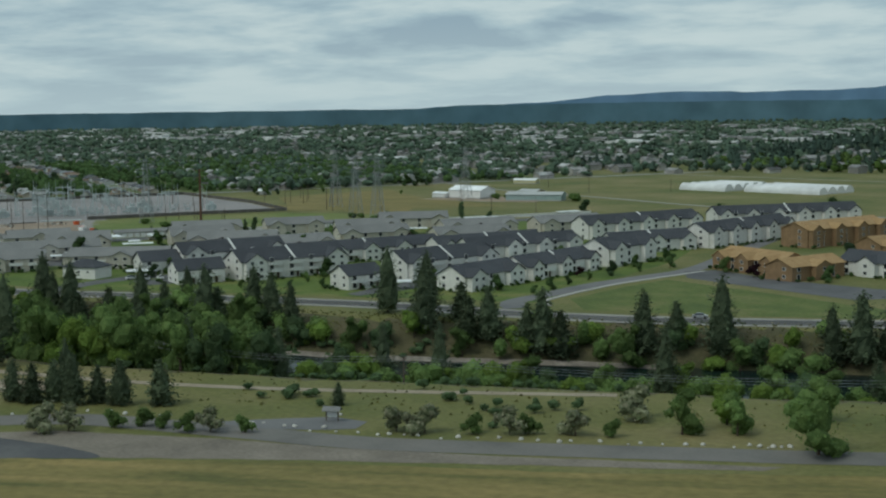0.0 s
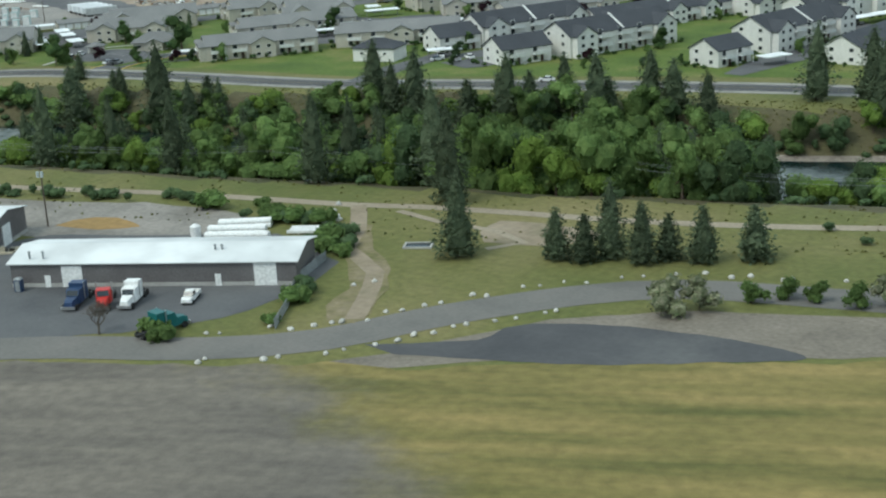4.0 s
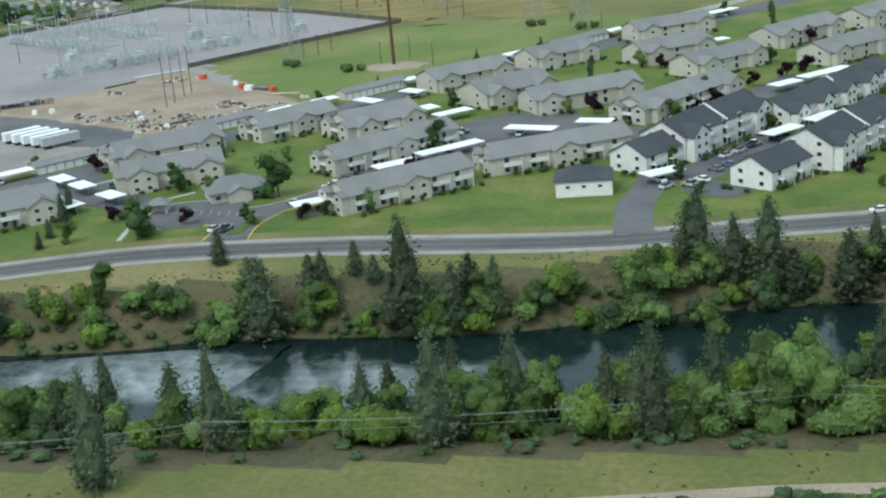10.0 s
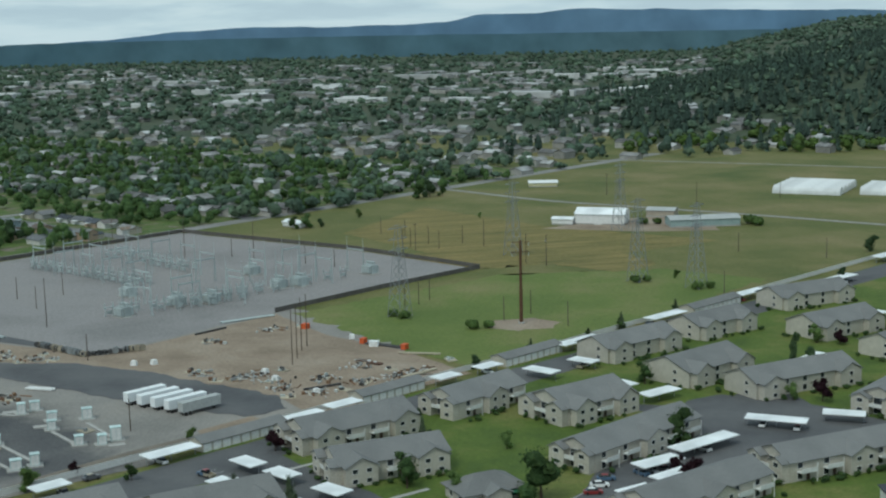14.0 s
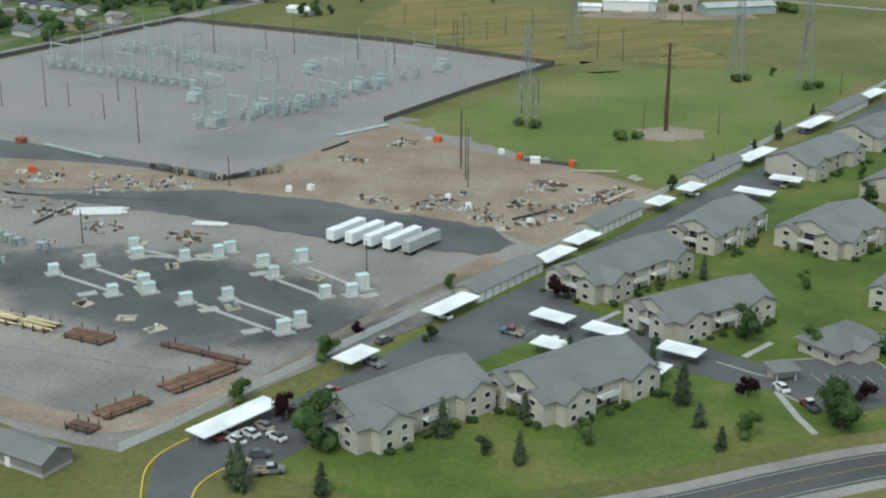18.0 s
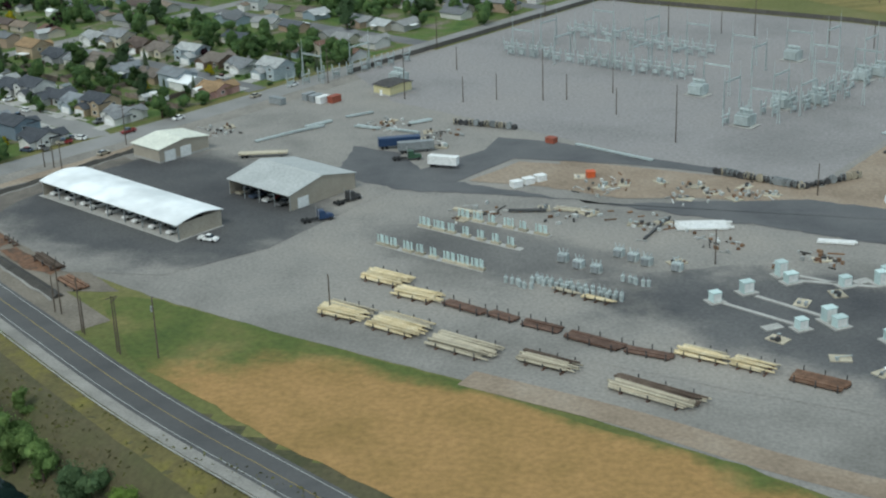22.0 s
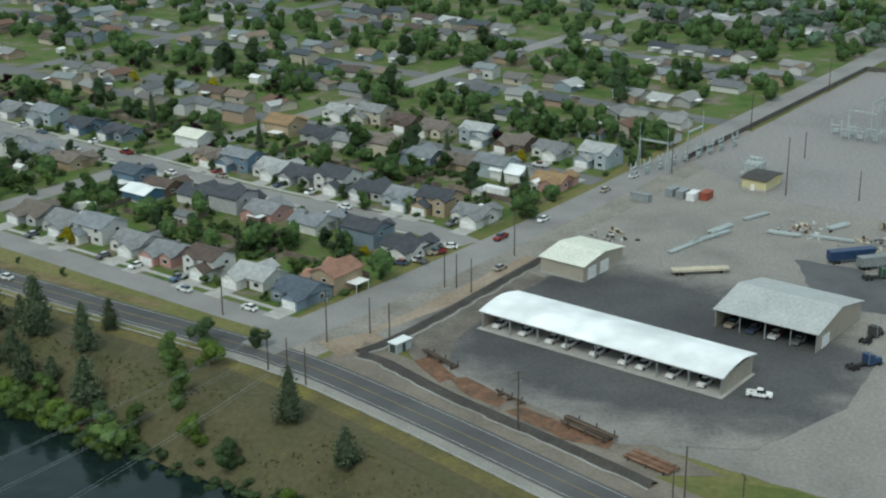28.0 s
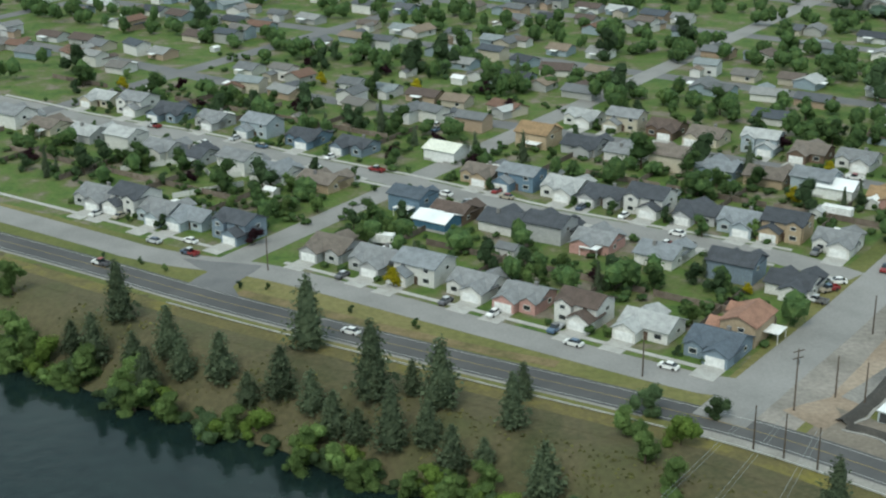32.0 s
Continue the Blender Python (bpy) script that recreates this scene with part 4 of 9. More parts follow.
# near corner x, y, direction, length, depth, storeys, look, wings
FLATS = ([(-570, 262, 45, 30, 15, 2, 0, 2), (-537, 275, 42, 27, 17, 2, 0, 2), (-525, 338, 48, 33, 15, 2, 0, 2), (-511, 316, 35, 28, 14, 2, 0, 2), (-494, 374, 57, 27, 14, 2, 0, 1), (-464, 372, 50, 25, 18, 2, 0, 2), (-434, 414, 52, 28, 18, 2, 0, 2), (-460, 441, 50, 32, 14, 2, 0, 2), (-433, 476, 51, 28, 14, 2, 0, 2), (-453, 334, 56, 42, 13, 2, 0, 1)] + [(-436, 297, 50, 37, 13, 2, 0, 1), (-415, 404, 40, 38, 14, 2, 0, 2), (-394, 480, 45, 30, 15, 2, 0, 2), (-405, 528, 40, 34, 14, 2, 0, 2), (-408, 333, 37, 40, 13, 2, 0, 1), (-377, 390, 62, 46, 14, 2, 0, 2), (-350, 505, 55, 36, 14, 2, 0, 2), (-372, 455, 52, 32, 14, 2, 0, 2), (-330, 470, 55, 34, 14, 2, 0, 2), (-320, 540, 58, 34, 14, 2, 0, 2)] + [(-368, 333, 62, 15, 12, 2, 1, 0), (-360, 346, 66, 42, 14, 3, 1, 2), (-335, 318, 62, 17, 12, 2, 1, 0), (-322, 336, 68, 42, 14, 3, 1, 2), (-336, 381, 66, 66, 12, 2, 1, 3), (-273, 334, 72, 14, 11, 2, 1, 0), (-268, 360, 76, 42, 14, 3, 1, 2), (-237, 349, 84, 30, 12, 2, 1, 2), (-234, 383, 84, 42, 12, 2, 1, 3), (-276, 413, 67, 52, 12, 3, 1, 3)] + [(-302, 430, 66, 50, 12, 2, 1, 3), (-228, 432, 84, 30, 13, 3, 1, 2), (-285, 522, 65, 65, 13, 3, 1, 3), (-223, 511, 78, 62, 13, 3, 1, 3), (-256, 598, 49, 76, 13, 3, 1, 3), (-247, 474, 61, 39, 12, 2, 1, 3), (-192, 447, -26, 32, 14, 2, 2, 3), (-154, 421, 68, 26, 12, 2, 2, 1), (-187, 528, 70, 51, 14, 3, 2, 3), (-148, 451, -17, 24, 12, 2, 1, 1)] + [(-150, 505, 62, 44, 14, 2, 2, 3)])


def build_flats():
    made = {}
    for x, y, a, L, D, st, style, wings in FLATS:
        key = (L, D, st, style, wings, y > 400)
        m = pose(x, y, 0, 0, 0, a)
        if key in made:
            copy_thing(made[key], m)
            continue
        wall, roof, label = ((SIDING, SHINGLE, GREYL), (SIDINGW, SHINGLED, WHITEL), (SIDINGB, SHINGLET, TANL))[style]
        if style == 1 and st == 2:
            label = "white two-storey apartment block with a dark roof"
        made[key] = apartment(L, D, st, wall, roof, label, wings, False, y > 400)
        made[key].matrix_basis = m


build_flats()


def carport(L, D=5.2):
    ob = thing("carport", label="white flat-roofed steel carport over parked cars", category="carport", group="carports")
    part("roof", Geo().box(0, 0, 2.45, L, D, 2.7), STEELW, ob)
    for k in range(max(2, int(L / 6) + 1)):
        x = 0.4 + (L - 0.8) * k / (max(2, int(L / 6) + 1) - 1)
        part("post", Geo().box(x - 0.08, D * 0.5 - 0.08, -0.1, x + 0.08, D * 0.5 + 0.08, 2.45), STEELG, ob)
    return ob


def garages(n, w=3.0, D=6.5):
    ob = thing("garage_row", label="row of cream garages with white doors and a grey roof", category="garage", group="garage rows")
    L = n * w
    part("wall", Geo().gable_wall(0, 0, L, D, -0.1, 2.5, 1.1), SIDING, ob)
    part("roof", Geo().gable(0, 0, L, D, 2.5, 1.1, 0.35), SHINGLE, ob)
    for k in range(n):
        part("garage_door", Geo().box(k * w + 0.3, -0.06, 0, k * w + w - 0.3, 0.02, 2.15), WHITE, ob)
    return ob


# ---- sheds and warehouses ----
TANMETAL = mat("tan_sheet_metal", [(0.33, 0.29, 0.235), (0.40, 0.355, 0.29)], scale=0.2, fine=3.0, rough=0.6)
# SHADEIN: near-black colour that stands in for shade inside the open sheds
SHADEIN = mat("interior_shade", [(0.05, 0.05, 0.05), (0.09, 0.085, 0.08)], scale=0.6, rough=0.9)
GREYROOF = mat("grey_steel_roof", [(0.36, 0.37, 0.36), (0.43, 0.44, 0.43)], scale=0.15, fine=1.5, rough=0.5)
CREAMROOF = mat("cream_steel_roof", [(0.62, 0.62, 0.53), (0.70, 0.70, 0.60)], scale=0.15, fine=1.5, rough=0.5)
DUSTYROOF = mat("dusty_white_roof", [(0.58, 0.59, 0.585), (0.65, 0.66, 0.655)], scale=0.05, fine=0.12, rough=0.55)
GREYWALL = mat("grey_sheet_metal", [(0.115, 0.105, 0.105), (0.155, 0.145, 0.145)], scale=0.2, fine=3.0, rough=0.6)
BLOCK = mat("grey_block", [(0.17, 0.165, 0.16), (0.24, 0.23, 0.22)], scale=0.3, fine=4.0, rough=0.9)


def open_shed():
    """Long vehicle shed, open along its front, with steel bays."""
    L, D = 61.5, 14.5
    ob = thing("vehicle_shed", pose(-843.3, 407.6, 0, 0, 0, -31.6), "long open-fronted vehicle shed with a white curved steel roof", "shed")
    part("floor_slab", Geo().box(-0.8, -1.2, -0.2, L + 0.8, D, 0.15), CONC, ob)
    g = Geo().box(0, D - 0.2, 0.15, L, D, 4.4)
    part("back_wall", g, TANMETAL, ob)
    for x in (0, L - 0.2):
        part("end_wall", Geo().solid([(x, 0, 0.15), (x + 0.2, 0, 0.15), (x + 0.2, D - 0.2, 0.15), (x, D - 0.2, 0.15)], [(x, 0, 4.3), (x + 0.2, 0, 4.3), (x + 0.2, D - 0.2, 4.4), (x, D - 0.2, 4.4)]), TANMETAL, ob)
    prof = [(-0.6, 4.3), (2.0, 4.95), (5.0, 5.45), (D / 2 + 1, 5.65), (D - 4, 5.4), (D + 0.5, 4.5)]
    for (y0, z0), (y1, z1) in zip(prof, prof[1:]):
        part("roof_panel", Geo().solid([(-0.6, y0, z0), (L + 0.6, y0, z0), (L + 0.6, y1, z1), (-0.6, y1, z1)], [(-0.6, y0, z0 + 0.2), (L + 0.6, y0, z0 + 0.2), (L + 0.6, y1, z1 + 0.2), (-0.6, y1, z1 + 0.2)]), STEELW, ob)
    for k in range(9):
        x = L * k / 8
        part("post", Geo().box(x - 0.15, 0, 0.15, x + 0.15, 0.3, 4.3), STEELG, ob)
    for k in range(1, 8):
        part("bay_wall", Geo().box(L * k / 8 - 0.06, 5, 0.15, L * k / 8 + 0.06, D - 0.2, 4.2), SHADEIN, ob)
    part("eaves_beam", Geo().box(0, -0.05, 3.9, L, 0.25, 4.3), WHITE, ob)
    return ob


def hall(name, m, L, D, eaves, rise, wall, roof, label, doors=(), open_front=False):
    """A gabled metal hall whose ridge runs along x; doors: (side, at, width, height)."""
    ob = thing(name, m, label, "shed")
    if open_front:
        part("wall", Geo().box(0, D - 0.2, -0.1, L, D, eaves).box(L - 0.2, 0, -0.1, L, D - 0.2, eaves), wall, ob)
        part("end_wall", Geo().box(0, 0, -0.1, 0.2, D - 0.2, eaves), wall, ob)
        # dark wall set forward of the back wall, painted as the shaded depth
        part("inner_wall", Geo().box(0.2, D * 0.55, -0.1, L - 0.2, D * 0.55 + 0.1, eaves - 0.4), SHADEIN, ob)
        ym = D / 2
        for x in (0.0, L - 0.2):
            part("gable", Geo().solid([(x, 0, eaves), (x + 0.2, 0, eaves), (x + 0.2, D, eaves), (x, D, eaves)], [(x, ym - 0.05, eaves + rise), (x + 0.2, ym - 0.05, eaves + rise), (x + 0.2, ym + 0.05, eaves + rise), (x, ym + 0.05, eaves + rise)]), wall, ob)
        for k in range(5):
            part("post", Geo().box(L * k / 4 - 0.12, 0, 0, L * k / 4 + 0.12, 0.24, eaves), STEELG, ob)
    else:
        part("wall", Geo().gable_wall(0, 0, L, D, -0.1, eaves, rise), wall, ob)
    part("roof", Geo().gable(0, 0, L, D, eaves, rise, 0.5, 0.18), roof, ob)
    if not open_front:
        part("plinth", Geo().box(-0.05, -0.05, -0.15, L + 0.05, D + 0.05, 0.7), CONC, ob)
    for side, at, w, h in doors:
        if side == "front":
            g = Geo().box(at, -0.10, 0, at + w, 0.02, h)
        elif side == "left":
            g = Geo().box(-0.10, at, 0, 0.02, at + w, h)
        else:
            g = Geo().box(L - 0.02, at, 0, L + 0.10, at + w, h)
        part("door", g, WHITE, ob)
    return ob


open_shed()
hall("workshop", pose(-789.5, 413, 0, 0, 0, -31.6), 25, 25, 4.6, 2.6, TANMETAL, GREYROOF, "tan workshop shed with a grey gabled roof and open front", [("right", 3, 4, 3.0)], True)
hall("small_shed", pose(-831.5, 446, 0, 0, 0, -31.6), 13, 19, 4.4, 1.4, TANMETAL, CREAMROOF, "tan metal shed with a cream roof", [("right", 2, 4, 3.4), ("right", 8, 4, 3.4)])
hall("control_house", pose(-773.5, 524.5, 0, 0, 0, -31.6), 8, 11, 3.6, 0.5, mat("yellow_render", [(0.52, 0.46, 0.25), (0.60, 0.54, 0.32)], scale=0.4, rough=0.8), mat("dark_roof_felt", [(0.05, 0.045, 0.045), (0.085, 0.08, 0.075)], scale=0.5), "pale yellow substation control house with a dark roof", [("front", 3, 1.2, 2.1)])
hall("warehouse", pose(-302, 108, 0, 0, 0, 26.6), 49.5, 13.5, 4.2, 1.3, GREYWALL, DUSTYROOF, "long grey metal warehouse with a white roof", [("front", 9.0, 3.6, 3.7), ("front", 42.3, 3.8, 3.9), ("front", 5.9, 1.0, 2.1), ("front", 35.6, 1.0, 2.1)])
hall("warehouse", pose(-374.6, 91.7, 0, 0, 0, 26.6), 60, 16, 5.0, 1.5, GREYWALL, DUSTYROOF, "grey metal warehouse with a white roof", [("right", 5.5, 3.4, 4.0), ("front", 20, 4.0, 4.0), ("front", 40, 4.0, 4.0)])
hall("warehouse", pose(-332, 61, 0, 0, 0, 26.6), 28, 36, 4.6, 1.0, BLOCK, GREYROOF, "low block warehouse with a pale flat roof", [("right", 3, 3.0, 2.6)])

# ---- trees along the river ----


def plant_banks():
    rng = np.random.default_rng(5)
    # tall pines that stand out on the far bank
    for i, (x, y, s) in enumerate(([(-433, 237, 1.05), (-403, 243, 1.1), (-393, 244, 0.72), (-391, 250, 0.85), (-385, 248, 0.6), (-423, 247, 0.55), (-413, 252, 0.5), (-348, 271, 0.85), (-331, 267, 1.0), (-326, 266, 0.9), (-315, 268, 1.0), (-310, 276, 0.6), (-303, 280, 0.7), (-437, 241, 0.85), (-453, 258, 0.5), (-495, 228, 0.6), (-426, 247, 0.6), (-418, 254, 0.45), (-346, 269, 0.8), (-279, 273, 1.1), (-269, 283, 0.9), (-232, 300, 0.9), (-218, 300, 0.95), (-206, 300, 0.9), (-338, 266, 0.7), (-291, 278, 0.8)] + [(-278, 277, 1.0), (-263, 284, 0.9), (-212, 290, 1.0), (-199, 293, 1.0), (-194, 295, 1.0), (-178, 297, 1.05), (-173, 298, 1.1), (-182, 296, 0.9), (-152, 306, 1.0), (-133, 313, 1.0), (-145, 311, 0.85), (-99, 322, 1.1), (-92, 326, 0.9), (-106, 320, 0.8), (-252, 280, 0.8), (-305, 272, 0.9)])):
        CONIFERS.put(i * 3 + i // 4, x, y, None, i * 61 % 360, (s * 1.15, s * 1.15, s * 0.9))
    # the dense belt on the near bank, tallest where it hides the river
    for i in range(300):
        x = rng.uniform(-600, -175) if i < 262 else rng.uniform(-175, -60)
        tall = smooth_step(-390, -300, x) * (1 - smooth_step(-215, -185, x))
        d = rng.uniform(-3, 34)
        if x < -350 and d > 30 or x > -215 and d > 20 and rng.random() < 0.6 or x > -205 and rng.random() < 0.45:
            continue
        if -455 < x < -395 and d < 26 and rng.random() < 0.7:
            continue
        y = along(RIVER_NEAR, x) - d
        if rng.random() < 0.22:
            CONIFERS.put(int(rng.integers(5)), x, y, None, rng.uniform(0, 360), rng.uniform(0.55, 0.8) + 0.18 * tall)
        else:
            w = rng.uniform(0.72, 1.05) + 0.25 * tall
            BROADS.put(int(rng.integers(5)), x, y, None, rng.uniform(0, 360), (w, w, w * (1.0 + 0.22 * tall)))
    for x, y in ((-263, 183), (-341, 186), (-422, 153), (-300, 187), (-375, 178)):
        CONIFERS.put(1, x, y, None, x, 0.9)
    # leafy trees on the far bank
    spots = [(-411, 240), (-366, 249), (-353, 250), (-344, 254), (-471, 236), (-459, 237), (-478, 229), (-437, 239), (-455, 237), (-424, 241), (-378, 249), (-338, 261), (-313, 271), (-302, 274), (-295, 274), (-484, 230), (-398, 243), (-388, 248), (-362, 249), (-341, 250), (-251, 276), (-241, 277), (-228, 278), (-220, 281), (-263, 275), (-296, 272)]
    for i, (x, y) in enumerate(spots):
        BROADS.put(1 if x in (-411, -338) else i, x, y, None, i * 77 % 360, 0.6 + 0.1 * (i % 5))
    for i in range(52):
        x = rng.uniform(-590, -60)
        y = along(RIVER_FAR, x) + rng.uniform(0, 8)
        k, s = int(rng.integers(5)), rng.uniform(0.5, 1.0)
        if x > -300:
            s += 0.2
        BROADS.put(k, x, y, None, rng.uniform(0, 360), s)
    low = [(x, along(RIVER_FAR, x) + rng.uniform(0.5, 9)) for x in rng.uniform(-600, -200, 240)] + [(x, along(RIVER_NEAR, x) - rng.uniform(20, 40)) for x in rng.uniform(-560, -120, 170)]
    stuff("bank_scrub", clumps(rng, low, 1.5, 2.2, 40, 0.26), LEAF3, "low scrub and saplings along the river banks")
    # undergrowth and young trees that knit the belts together, beyond counting
    for material, name, n, seed in ((LEAF, "river_thicket", 300, 1), (LEAF2, "willow_thicket", 130, 2)):
        places, r2 = [], np.random.default_rng(80 + seed)
        while len(places) < n:
            x = r2.uniform(-600, -60)
            if r2.random() < 0.84:
                y, d = along(RIVER_NEAR, x), r2.uniform(-3, 34)
                if x < -350 and d > 28 or -455 < x < -395 and d < 26 and r2.random() < 0.75 or x > -215 and d > 20:
                    continue
                places.append((x, y - d))
            elif noise.noise((x * 0.03, 3.0, seed)) > -0.15:
                places.append((x, along(RIVER_FAR, x) + r2.uniform(0, 12)))
        stuff(name, clumps(r2, places, 3.6, 6.8, 200, 0.40), material, "dense leafy undergrowth along the river banks")
    # the open western slope
    for i, (x, y, q) in enumerate([(-1021, 435, 0.72), (-1006, 420, 0.7), (-993, 411, 0.8), (-976, 421, 0.84), (-1009, 411, 0.7), (-979, 404, 0.78), (-960, 399, 0.85), (-946, 395, 0.85), (-967, 393, 0.7), (-955, 386, 0.7), (-952, 400, 0.45), (-943, 379, 0.7), (-932, 387, 0.58), (-930, 399, 0.46), (-926, 370, 0.85), (-878, 356, 0.6), (-1024, 424, 0.7)]):
        CONIFERS.put((0, 2, 4)[i % 3], x, y, None, i * 61 % 360, (q * 1.2, q * 1.2, q * 1.06))
    for i, (x, y, q) in enumerate([(-1002, 414, 0.6), (-986, 404, 0.6), (-972, 399, 0.6), (-962, 390, 0.6), (-948, 385, 0.6), (-937, 379, 0.5), (-864, 341, 0.55), (-1030, 428, 0.6), (-1014, 420, 0.55)]):
        CONIFERS.put((2, 4)[i % 2], x, y, None, i * 47 % 360, (q * 1.25, q * 1.25, q * 0.92))
    for i, (x, y, q) in enumerate([(-906, 393, 0.62), (-911, 384, 0.5), (-908, 374, 0.7), (-901, 381, 0.7), (-893, 392, 0.5), (-904, 366, 0.6), (-913, 362, 0.6), (-898, 355, 0.6), (-889, 348, 0.6), (-965, 384, 0.6), (-936, 374, 0.6), (-992, 397, 0.6), (-1016, 410, 0.6), (-961, 379, 0.6), (-973, 384, 0.6), (-937, 371, 0.5), (-920, 364, 0.6), (-1045, 433, 0.9), (-1051, 450, 0.8), (-1036, 426, 0.8)]):
        BROADS.put((3, 0, 4, 1)[i % 4], x, y, None, i * 53 % 360, q * 1.15)
    for i, (x, y, q) in enumerate([(-996, 352, 0.9), (-836, 303, 1.15), (-829, 299, 1.25), (-822, 295, 1.25), (-815, 291, 1.2), (-808, 286, 1.2), (-800, 281, 1.15), (-793, 276, 1.2), (-786, 271, 1.1), (-824, 303, 0.8), (-812, 296, 0.85), (-803, 288, 0.8), (-842, 307, 1.0), (-778, 267, 1.1), (-768, 261, 1.1), (-758, 255, 1.0), (-790, 284, 0.5), (-846, 318, 0.6), (-850, 313, 0.8), (-862, 325, 0.7), (-875, 336, 0.6)]):
        BROADS.put((1, 0, 2, 4, 3)[i % 5], x, y, None, i * 67 % 360, q)
    for i in range(54):
        x = rng.uniform(-1050, -915)
        q = rng.uniform(0.4, 0.75)
        BROADS.put(int(rng.integers(5)), x, along(RIVER_FAR, x) + rng.uniform(-1, 5.5), None, rng.uniform(0, 360), (q * 1.1, q * 1.1, q))
    low = [(x, along(RIVER_FAR, x) + rng.uniform(0.3, 5)) for x in rng.uniform(-1060, -800, 210)]
    stuff("slope_scrub", clumps(rng, low, 1.4, 2.0, 40, 0.26), LEAF3, "low scrub along the foot of the river slope")
    for i in range(26):
        p = RIVER_ROAD[int(rng.integers(len(RIVER_ROAD) * 7 // 10, len(RIVER_ROAD) * 9 // 10))]
        BUSHES.put(int(rng.integers(3)), p[0] + 4.5, p[1] + 8.5, 0, 0, rng.uniform(0.5, 0.9))


plant_banks()

# pale stones and gravel at the foot of the far bank
BARSTONE = mat("bar_gravel", [(0.13, 0.11, 0.09), (0.21, 0.18, 0.15), (0.32, 0.28, 0.24)], scale=0.15, fine=1.2, rough=0.9, bump=0.6, bump_scale=1.5, world_space=True)
bar = [p for p in smooth_line([(x, along(RIVER_FAR, x)) for x in range(-600, -60, 12)], 3.0)]
for lo, hi, w in ((-262, -140, 2.4),):
    seg = [p for p in bar if lo < p[0] < hi]
    g = Geo()
    for i, ((xa, ya), (xb, yb)) in enumerate(zip(seg, seg[1:])):
        wa, wb = (w * (0.5 + 0.9 * abs(noise.noise((x * 0.05, 1.0, 2.0)))) * min(1, (x - lo) / 12, (hi - x) / 12) for x in (xa, xb))
        g.face((xa, ya - wa, WATER - 0.05), (xb, yb - wb, WATER - 0.05), (xb, yb + 0.6, WATER + 0.5), (xa, ya + 0.6, WATER + 0.5))
        g.face((xa, ya + 0.6, WATER + 0.5), (xb, yb + 0.6, WATER + 0.5), (xb, yb + 0.6 + wb, WATER + 0.75), (xa, ya + 0.6 + wa, WATER + 0.75))
    thing("gravel_bar", label="pale gravel bar at the water's edge", category="gravel", kind="structure", geo=g, material=BARSTONE)

# ---- the residential streets ----
GO, GU, GV = (-893.0, 391.0), (0.5075, 0.8616), (-0.8616, 0.5075)
GANG = 149.5  # direction of v, along the frontage


def grid(u, v):
    return GO[0] + GU[0] * u + GV[0] * v, GO[1] + GU[1] * u + GV[1] * v


HWALL = mat("house_siding", [(0.92, 0.92, 0.92), (1.0, 1.0, 1.0)], scale=0.5, fine=3.0, rough=0.85, palette=[(0.60, 0.59, 0.55), (0.42, 0.38, 0.31), (0.56, 0.56, 0.55), (0.30, 0.36, 0.40), (0.66, 0.65, 0.62), (0.40, 0.30, 0.22), (0.27, 0.33, 0.37), (0.50, 0.45, 0.36), (0.36, 0.36, 0.34), (0.58, 0.57, 0.55)])
HROOF = mat("house_shingles", [(0.85, 0.85, 0.85), (1.1, 1.1, 1.1)], scale=0.4, fine=4.0, rough=0.9, bump=0.3, bump_scale=6.0, palette=[(0.13, 0.135, 0.14), (0.10, 0.105, 0.115), (0.19, 0.19, 0.19), (0.10, 0.075, 0.065), (0.075, 0.085, 0.10), (0.21, 0.165, 0.125), (0.15, 0.155, 0.16), (0.13, 0.105, 0.09), (0.25, 0.25, 0.245), (0.055, 0.06, 0.07), (0.40, 0.41, 0.405), (0.16, 0.095, 0.07), (0.22, 0.245, 0.25), (0.12, 0.125, 0.13), (0.16, 0.15, 0.14)])
FENCE = mat("weathered_fence", [(0.13, 0.10, 0.08), (0.22, 0.18, 0.15)], scale=0.5, fine=5.0, rough=0.9, vary=0.3)
VINYL = mat("white_vinyl", [(0.62, 0.62, 0.60), (0.70, 0.70, 0.68)], scale=0.5, rough=0.6)
YARD = mat("garden_ground", [(0.055, 0.098, 0.020), (0.082, 0.128, 0.026), (0.105, 0.120, 0.042), (0.18, 0.155, 0.12)], scale=0.09, contrast=1.5, fine=0.7, bump=0.4, bump_scale=2.0, world_space=True)

sheet("garden_ground", [grid(18, 6), grid(14, 130), grid(11, 500), grid(700, 640), grid(700, 8)], 0.02, YARD, "garden lawns and bare yards between the houses")
MAIN_STREET = smooth_line([grid(u, v) for u, v in ((85, 3), (89, 22), (87, 57), (86, 90), (89, 133), (89, 179), (91, 224), (88, 271), (90, 340), (90, 640))], 8.0)
strip("street", MAIN_STREET, -4.8, 4.8, 0.05, PALEROAD, "wide residential street of pale worn asphalt", "street")
for u in (156, 246, 330, 414, 498):
    strip("street", [grid(u + (4 * math.sin(v * 0.02) if u < 200 else 0), v) for v in range(4, 640, 16)], -4.3, 4.3, 0.05, ROAD, "residential street of worn asphalt", "street")
for v in (136, 290, 440):
    strip("street", [grid(u, v) for u in range(14 if v == 136 else 84, 620, 20)], -4.2, 4.2, 0.055, PALEROAD if v == 136 else ROAD, "residential cross street of worn asphalt", "street")
